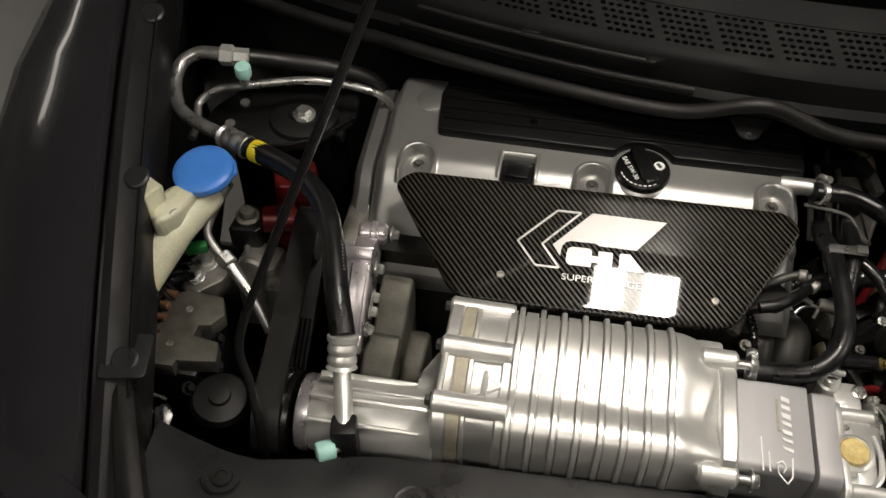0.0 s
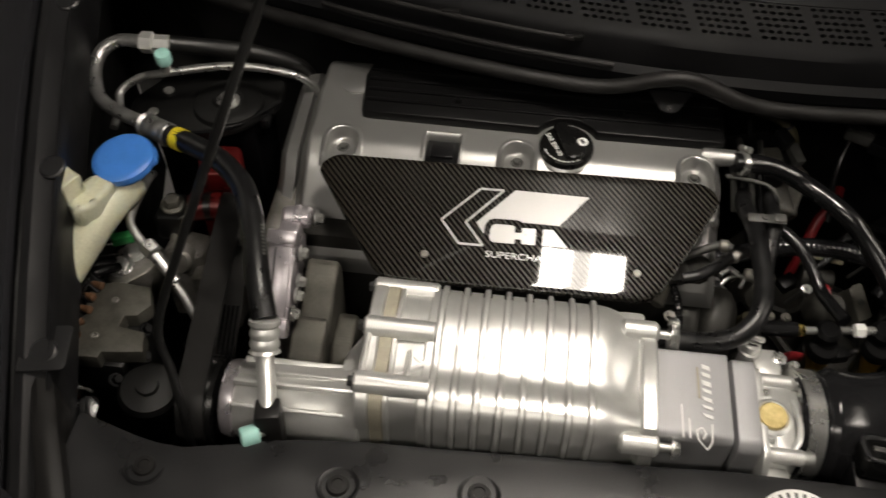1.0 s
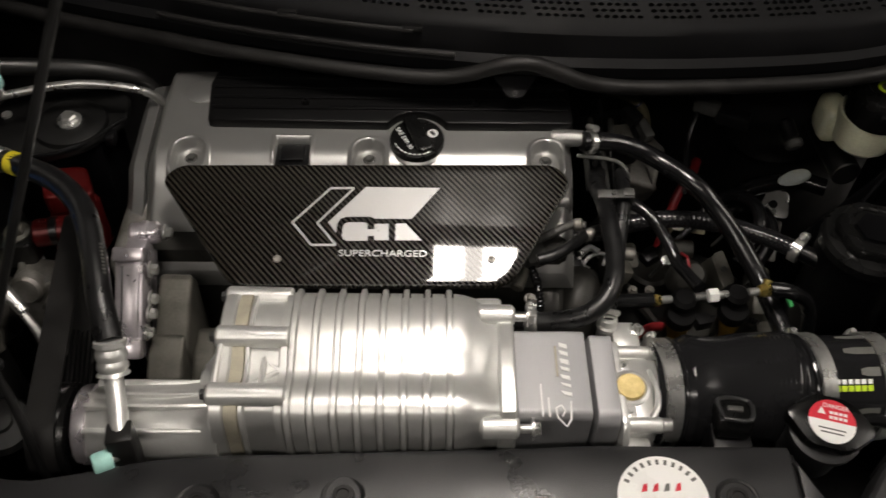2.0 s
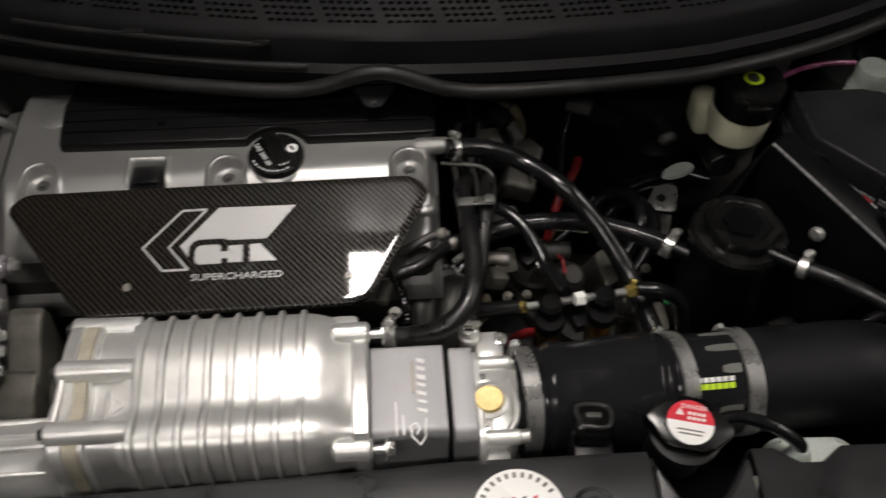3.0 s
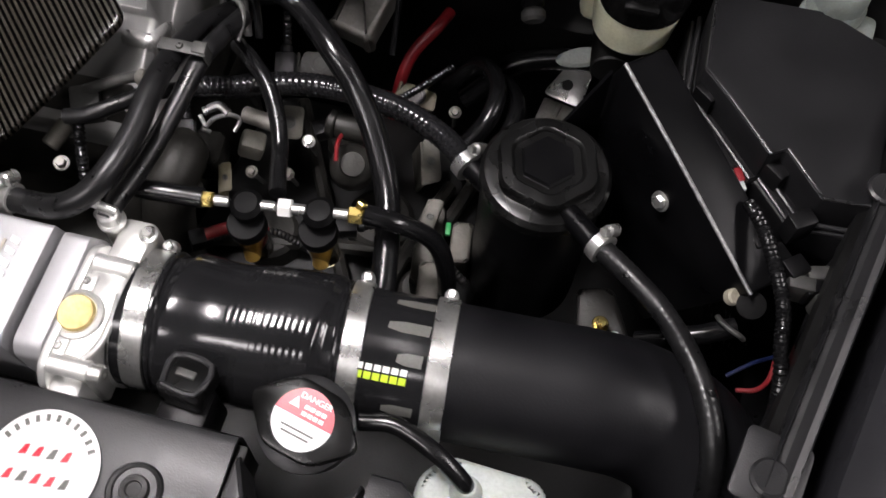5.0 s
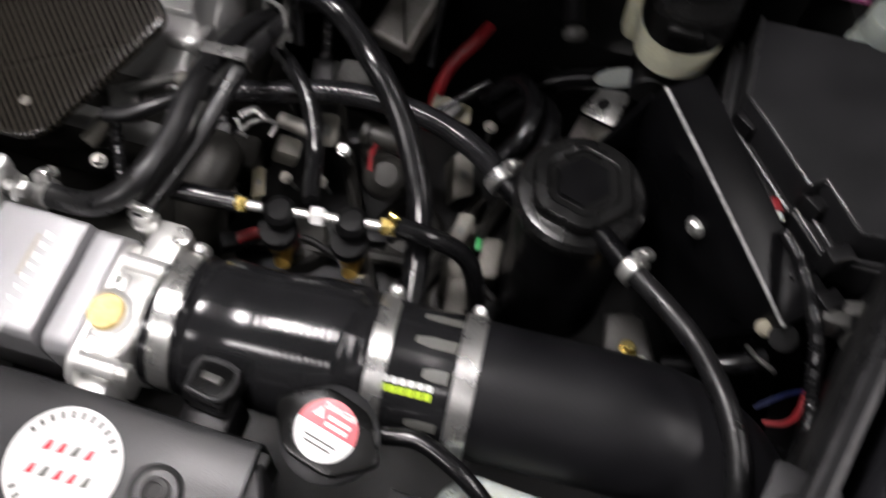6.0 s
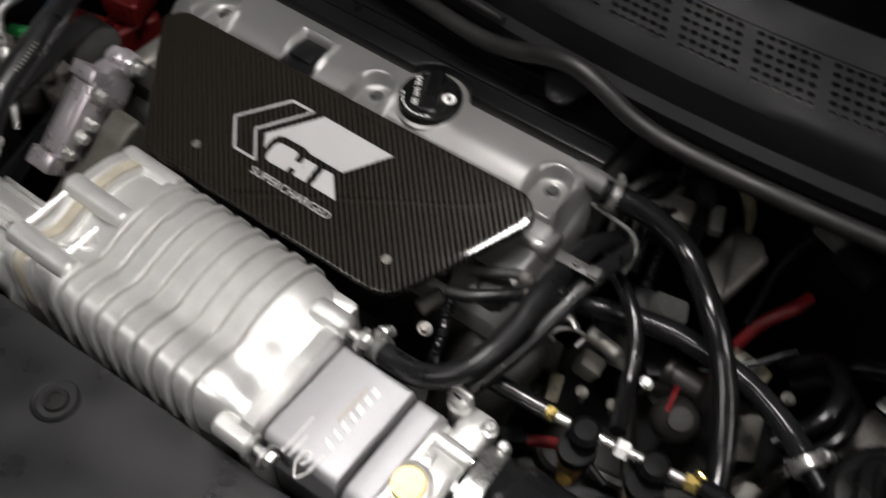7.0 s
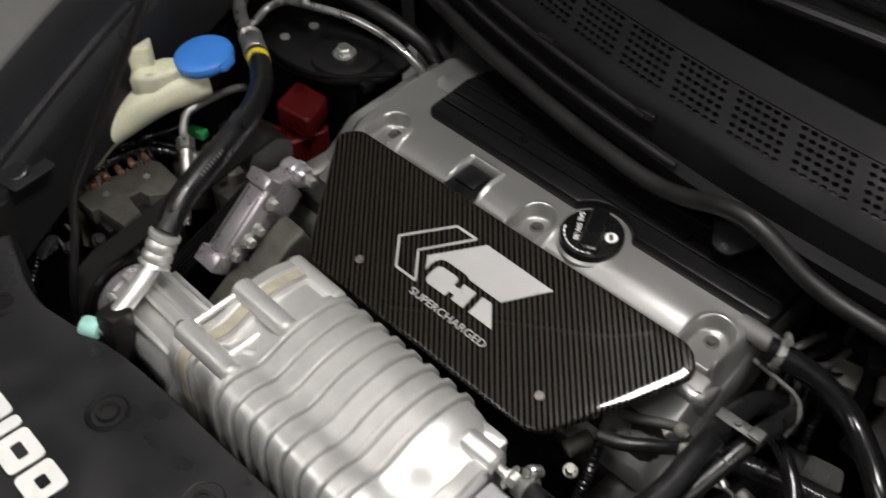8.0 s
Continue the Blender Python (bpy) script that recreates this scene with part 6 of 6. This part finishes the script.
part("folded_edge", hose([A + Vector((0.001, -0.001, 0.001)), (A + B) / 2 + Vector((0.001, 0, 0.001)), B + Vector((0, 0, 0.001))], 0.0017, 10, 6), SEALW, bx, "bright folded edge")
part("bolt", hexnut((0.762, 0.655, 0.822), (-0.6, -0.6, 0.3), 0.006, 0.006), STEEL, bx)
part("side_panel", thick(sheet([[(0.700, 0.712, 0.895), (0.655, 0.690, 0.80)], [(0.700, 0.72, 0.70), (0.655, 0.70, 0.66)]]), 0.003), BOX, bx)
bolt3 = thing("strap_bolt", "white capped bolt and clip at the shield's lower end", "bolt")
part("cap", cyl((0.827, 0.588, 0.815), (0.830, 0.586, 0.824), 0.0065, n=16), GASKET, bolt3)
part("washer", lathe([(0.011, 0), (0.011, 0.003), (0.006, 0.004)], (0.842, 0.582, 0.822), (-0.2, -0.3, 1), 24), MATTBLACK, bolt3)
part("clip", hose([(0.822, 0.575, 0.805), (0.828, 0.565, 0.812), (0.838, 0.560, 0.812), (0.843, 0.560, 0.807)], 0.0022, 10), GREYCAST, bolt3)
hose_thing("drain_hose", "short black hose below the shield", [(0.838, 0.572, 0.80), (0.815, 0.562, 0.795), (0.79, 0.556, 0.785), (0.77, 0.555, 0.77)], 0.008)
xmem = thing("gearbox_bracket", "rough stained metal bracket behind the intake pipe", "bracket")
part("plate", prism(rounded([(-0.022, -0.025), (0.026, -0.03), (0.02, 0.025), (-0.012, 0.03)], 0.008), -0.05, 0.0, pose(0.738, 0.588, 0.72, 10, -14, 20), 0.004), DARKCAST, xmem)
part("stud", hexnut((0.742, 0.578, 0.732), (0, -0.2, 1), 0.005, 0.010), BRASS, xmem)
part("tip", cyl((0.752, 0.568, 0.74), (0.758, 0.558, 0.742), 0.006), WHITEPL, xmem)

# brake fluid and clutch reservoirs
br = thing("brake_reservoir", "cream brake fluid reservoir with a black cap", "brake reservoir")
part("tank", join(lathe([(0.028, -0.046), (0.035, -0.038), (0.0385, -0.006), (0.0385, 0.004), (0.034, 0.008)], (0.709, 0.821, 0.870), (0, -0.04, 1), 40), box(0.660, 0.690, 0.825, 0.872, 0.815, 0.868, 0.012, 3)), CREAM, br)
bcap = part("cap", lathe([(0.038, -0.006), (0.0395, 0.004), (0.0385, 0.022), (0.0385, 0.030), (0.036, 0.034), (0.022, 0.035), (0.020, 0.0335), (0.0005, 0.0335)], (0.711, 0.818, 0.879), (0, -0.04, 1), 44), GLOSSPLASTIC, br, "black ridged screw cap")
part("symbol", lathe([(0.0115, 0), (0.0115, 0.0006)], (0.711, 0.8165, 0.9128), (0, -0.04, 1), 28), LIME, bcap, "yellow-green symbol disc")
part("symbol_ring", lathe([(0.0075, 0), (0.0075, 0.0006), (0.006, 0.0008), (0.006, 0.0002)], (0.711, 0.8165, 0.9133), (0, -0.04, 1), 24), INK, bcap)
part("lip", xf(box(-0.014, 0.014, -0.003, 0.003, -0.004, 0.004, 0.0015), pose(0.711, 0.777, 0.897)), GLOSSPLASTIC, bcap)
cl = thing("clutch_reservoir", "frosted white clutch fluid reservoir on its bracket", "fluid reservoir")
part("tank", lathe([(0.018, -0.07), (0.024, -0.06), (0.024, -0.012), (0.020, -0.006)], (0.868, 0.845, 0.892), (0, 0, 1), 32), FROST, cl)
part("cap", lathe([(0.023, -0.010), (0.0240, -0.004), (0.0232, 0.012), (0.021, 0.015), (0.0005, 0.016)], (0.868, 0.845, 0.888), (0, 0, 1), 36, lambda a, r, h: 0.9 + 0.012 * math.cos(18 * a)), FROST, cl)
part("bracket", prism(rounded([(-0.045, -0.014), (0.04, -0.02), (0.045, 0.01), (-0.03, 0.02)], 0.008), -0.004, 0.0, pose(0.868, 0.835, 0.872) @ Matrix.Diagonal((0.8, 1, 1, 1)), 0.0015), FROST, cl)
part("feed_hose", hose([(0.742, 0.828, 0.90), (0.775, 0.838, 0.908), (0.81, 0.845, 0.910), (0.843, 0.850, 0.906)], 0.0032, 12), PINK, cl, "purple-pink fluid hose")

# fuse box with a stepped lid
fb = thing("fuse_box", "matt black fuse box with a stepped lid", "fuse box")
lid = [(0.768, 0.827), (0.769, 0.744), (0.789, 0.722), (0.826, 0.676), (0.838, 0.684), (0.867, 0.647), (0.905, 0.650), (0.918, 0.80), (0.86, 0.83)]
part("lid", prism(rounded(lid, 0.003, 2), 0.845, 0.884, None, 0.002), LID, fb)
base = [(x - 0.013, y - 0.011) for x, y in lid[:-2]] + [(0.925, 0.632), (0.935, 0.80), (0.86, 0.83)]
part("base", prism(base, 0.76, 0.852, None, 0.003), PLASTIC, fb)
part("ridge", hose([(x - 0.005, y - 0.004, 0.8545) for x, y in lid[:7]], 0.0022, 8, 1), COVER, fb)
part("ridge", hose([(x - 0.010, y - 0.0085, 0.8525) for x, y in lid[:7]], 0.0018, 8, 1), COVER, fb)
part("ridge", hose([(x + 0.0015, y + 0.0015, 0.8842) for x, y in lid[:7]], 0.0014, 8, 1), COVER, fb)
for x, y, a in ((0.790, 0.748, -40), (0.850, 0.690, -40), (0.872, 0.650, 35)):
    part("catch", xf(box(-0.010, 0.010, -0.007, 0.007, -0.02, 0.006, 0.002), pose(x - 0.012, y - 0.012, 0.864, 0, 0, a)), PLASTIC, fb)
for k in range(4):
    part("relay", xf(box(-0.009, 0.009, -0.008, 0.008, -0.02, 0.0, 0.002), pose(0.838 + 0.014 * k, 0.630 - 0.009 * k, 0.846 - 0.004 * (k % 2), 0, 0, 40)), PLASTIC, fb)
rclip = thing("red_clip", "small red and white terminal clip by the fuse box", "terminal")
part("red_piece", xf(box(-0.003, 0.003, -0.006, 0.006, -0.003, 0.003, 0.001), pose(0.813, 0.674, 0.853, 0, 0, 25)), REDW, rclip)
part("white_piece", xf(box(-0.004, 0.004, -0.004, 0.004, -0.003, 0.003, 0.001), pose(0.815, 0.664, 0.852, 0, 0, 25)), WHITEPL, rclip)
con = thing("conduit", "black corrugated wiring conduit by the wing", "conduit")
part("sleeve", hose([(0.822, 0.648, 0.858), (0.834, 0.626, 0.862), (0.846, 0.595, 0.862), (0.855, 0.565, 0.860), (0.857, 0.536, 0.856), (0.862, 0.518, 0.845), (0.868, 0.505, 0.82)], 0.0052, 12, 8, 0.0007, 0.0042), RUBBER, con)
part("sleeve", hose([(0.885, 0.565, 0.82), (0.882, 0.545, 0.825), (0.878, 0.530, 0.815)], 0.0042, 10, 6, 0.0006, 0.004), RUBBER, con)
rw = thing("loose_wires", "loose red and blue wires below the fuse box", "wires")
part("red_wire", hose([(0.876, 0.575, 0.79), (0.871, 0.557, 0.800), (0.867, 0.536, 0.800), (0.858, 0.525, 0.80), (0.845, 0.523, 0.795)], 0.0019, 10), REDW, rw)
part("blue_wire", hose([(0.872, 0.560, 0.79), (0.855, 0.548, 0.795), (0.838, 0.535, 0.79)], 0.0016, 10), BLUEW, rw)
jb = thing("terminal_block", "grey fuse terminals beside the wing rail", "terminal block")
for k, (x, y) in enumerate(((0.872, 0.600), (0.885, 0.612), (0.893, 0.592), (0.898, 0.575))):
    part("terminal", xf(box(-0.010, 0.010, -0.006, 0.006, -0.02, 0.004, 0.002), pose(x, y, 0.84, 0, 0, 15 * k)), GREYCAST, jb)

# strap bracket, white clip and dark pieces under the reservoir
sb = thing("strap_bracket", "bright pressed steel bracket with a bolt hole", "bracket")
SBM = pose(0.665, 0.882, 0.652, 25, 0, -12)
part("plate", prism(rounded([(-0.022, -0.018), (0.022, -0.018), (0.020, 0.022), (-0.008, 0.024)], 0.008), 0, 0.003, SBM, 0.001), STEEL, sb)
part("hole", lathe([(0.006, 0.0031), (0.006, 0.0036), (0.004, 0.0036)], (0, 0, 0), (0, 0, 1), 18), BAY, sb).matrix_basis = SBM
part("leg", prism(rounded([(-0.020, -0.08), (0.014, -0.08), (0.018, -0.018), (-0.020, -0.018)], 0.004), -0.012, -0.009, SBM, 0.001), DULL, sb)
part("fold", prism([(-0.002, -0.075), (0.002, -0.075), (0.002, -0.02), (-0.002, -0.02)], -0.012, -0.004, SBM, 0.001), DULL, sb)
wc = thing("white_clip", "white plastic oval clip on a black pipe", "clip")
part("oval", xf(lathe([(0.010, 0), (0.012, 0.003), (0.010, 0.008), (0.0005, 0.009)], (0, 0, 0), (0, 0, 1), 24), pose(0.672, 0.868, 0.716, 10, 0, 24) @ Matrix.Diagonal((2.2, 0.9, 1, 1))), WHITEPL, wc)
part("pipe", hose([(0.56, 0.83, 0.66), (0.61, 0.868, 0.69), (0.68, 0.882, 0.70), (0.72, 0.87, 0.70)], 0.012, 12), RUBBER, wc)
boost = thing("brake_servo", "black round brake servo on the bulkhead", "brake servo")
part("drum", lathe([(0.08, -0.05), (0.098, -0.03), (0.10, 0.0), (0.09, 0.02), (0.05, 0.032), (0.0005, 0.035)], (0.66, 0.93, 0.80), (0, -1, 0.05), 40), BAY, boost)
part("master_cylinder", cyl((0.69, 0.90, 0.79), (0.70, 0.80, 0.79), 0.018), BAY, boost)
lines = thing("brake_lines", "dark looping hoses beside the gearbox", "hose")
for dx, dz in ((0, 0), (0.02, -0.02)):
    part("tube", hose([(0.575 + dx, 0.73, 0.70 + dz), (0.60 + dx, 0.76, 0.73 + dz), (0.60 + dx, 0.80, 0.735 + dz), (0.575 + dx, 0.83, 0.72 + dz), (0.545 + dx, 0.82, 0.69 + dz)], 0.009, 12), RUBBER, lines)
gb = thing("green_tag", "small green wire tag below the catch can", "wire tag")
part("tape", xf(box(-0.0025, 0.0025, -0.006, 0.006, -0.002, 0.002, 0.001), pose(0.597, 0.618, 0.76, 0, 0, 10)), GREENW, gb)


# small clutter on the gearbox side
def small_bolt(x, y, z, r, m, d=(0.1, -0.4, 1)):
    e = thing("flange_bolt", "small zinc flange bolt among the gearbox castings", "bolt", "bolts on the gearbox side")
    part("flange", lathe([(r * 1.5, -0.002), (r * 1.5, 0.0), (r * 1.1, 0.0012)], (x, y, z), d, 20), m, e)
    part("hexagon", hexnut((x, y, z), d, r, r * 1.1), m, e)
    part("shank", cyl((x, y, z), Vector((x, y, z)) - 0.06 * Vector(d).normalized(), r * 0.55, n=10), GREYCAST, e)


for x, y, z, r, m in ((0.459, 0.660, 0.780, 0.0040, STEEL), (0.418, 0.623, 0.770, 0.0036, WEATHERED), (0.566, 0.767, 0.720, 0.0042, WEATHERED), (0.375, 0.600, 0.762, 0.0034, DULL), (0.598, 0.703, 0.715, 0.0040, WEATHERED), (0.443, 0.640, 0.750, 0.0038, WEATHERED), (0.381, 0.705, 0.770, 0.0034, DULL)):
    small_bolt(x, y, z, r, m)


def small_bracket(x, y, z, w, l, turn, m, label):
    """A pressed bracket with a folded foot and a hole ring."""
    e = thing("small_bracket", label, "bracket", "brackets on the gearbox side")
    M = pose(x, y, z, 24, 6, turn)
    part("plate", prism(rounded([(-w, -l), (w, -l * 0.8), (w * 0.8, l), (-w * 0.7, l * 0.9)], min(w, l) * 0.4), -0.003, 0.0, M, 0.0008), m, e)
    part("foot", xf(box(-w, -w + 0.003, -l, l * 0.8, -0.07, -0.001, 0.001), M), m, e)
    part("hole_ring", xf(lathe([(w * 0.42, 0), (w * 0.42, 0.0012), (w * 0.28, 0.0012), (w * 0.26, 0.0002)], (0, 0, 0), (0, 0, 1), 18), M), GREYCAST, e)


small_bracket(0.424, 0.697, 0.745, 0.014, 0.017, 6, WEATHERED, "dull grey pressed bracket beside the runners")
small_bracket(0.396, 0.614, 0.765, 0.006, 0.014, 18, TANP, "small tan bracket below the vacuum line")
small_bracket(0.522, 0.787, 0.705, 0.022, 0.010, -8, TANP, "pale folded bracket behind the gearbox")
small_bracket(0.429, 0.770, 0.745, 0.022, 0.012, 14, GREYCAST, "dark grey triangular bracket behind the head")
small_bracket(0.555, 0.719, 0.700, 0.010, 0.024, 20, WEATHERED, "stained casting bracket beside the gearbox")
small_bracket(0.575, 0.640, 0.735, 0.008, 0.018, -10, WEATHERED, "stained casting bracket by the catch can")

spc = thing("spring_clip", "bent bright spring clip on a hidden hose", "hose clip")
part("ring", hose([(0.362, 0.652, 0.772), (0.370, 0.662, 0.778), (0.382, 0.668, 0.780), (0.391, 0.669, 0.775), (0.388, 0.660, 0.768)], 0.0022, 10), PIPE, spc)
part("ear", hose([(0.364, 0.654, 0.776), (0.358, 0.660, 0.782)], 0.0022, 8, 2), PIPE, spc)
part("ear", hose([(0.370, 0.650, 0.774), (0.364, 0.648, 0.780)], 0.0022, 8, 2), PIPE, spc)


def loom_branch(pts, r, m, ripple=0.0006):
    e = thing("loom_branch", "thin black wiring branch between the castings", "wiring", "wiring on the gearbox side")
    part("sleeve", hose(pts, r, 10, 6, ripple, 0.004), m, e)
    p, q = Vector(pts[-1]), Vector(pts[-2])
    M = Matrix.Translation(p) @ (p - q).to_track_quat("Y", "Z").to_matrix().to_4x4()
    part("plug", xf(box(-r * 2.2, r * 2.2, -r, r * 4.5, -r * 1.8, r * 1.8, 0.001), M), PLASTIC, e)
    part("boot", xf(cyl((0, -r * 3, 0), (0, -r, 0), r * 1.4), M), PLASTIC, e)


loom_branch([(0.395, 0.80, 0.83), (0.400, 0.78, 0.80), (0.404, 0.762, 0.782), (0.408, 0.745, 0.775)], 0.0042, RUBBER)
loom_branch([(0.55, 0.82, 0.72), (0.52, 0.77, 0.73), (0.49, 0.73, 0.74), (0.46, 0.71, 0.735)], 0.0038, RUBBER)
loom_branch([(0.34, 0.70, 0.80), (0.345, 0.67, 0.795), (0.352, 0.645, 0.785)], 0.0036, RUBBER)
loom_branch([(0.62, 0.60, 0.70), (0.58, 0.62, 0.715), (0.54, 0.625, 0.725), (0.51, 0.615, 0.728)], 0.0036, SEALR)
loom_branch([(0.47, 0.60, 0.69), (0.44, 0.60, 0.71), (0.41, 0.585, 0.725), (0.39, 0.57, 0.73)], 0.0036, SEALR)
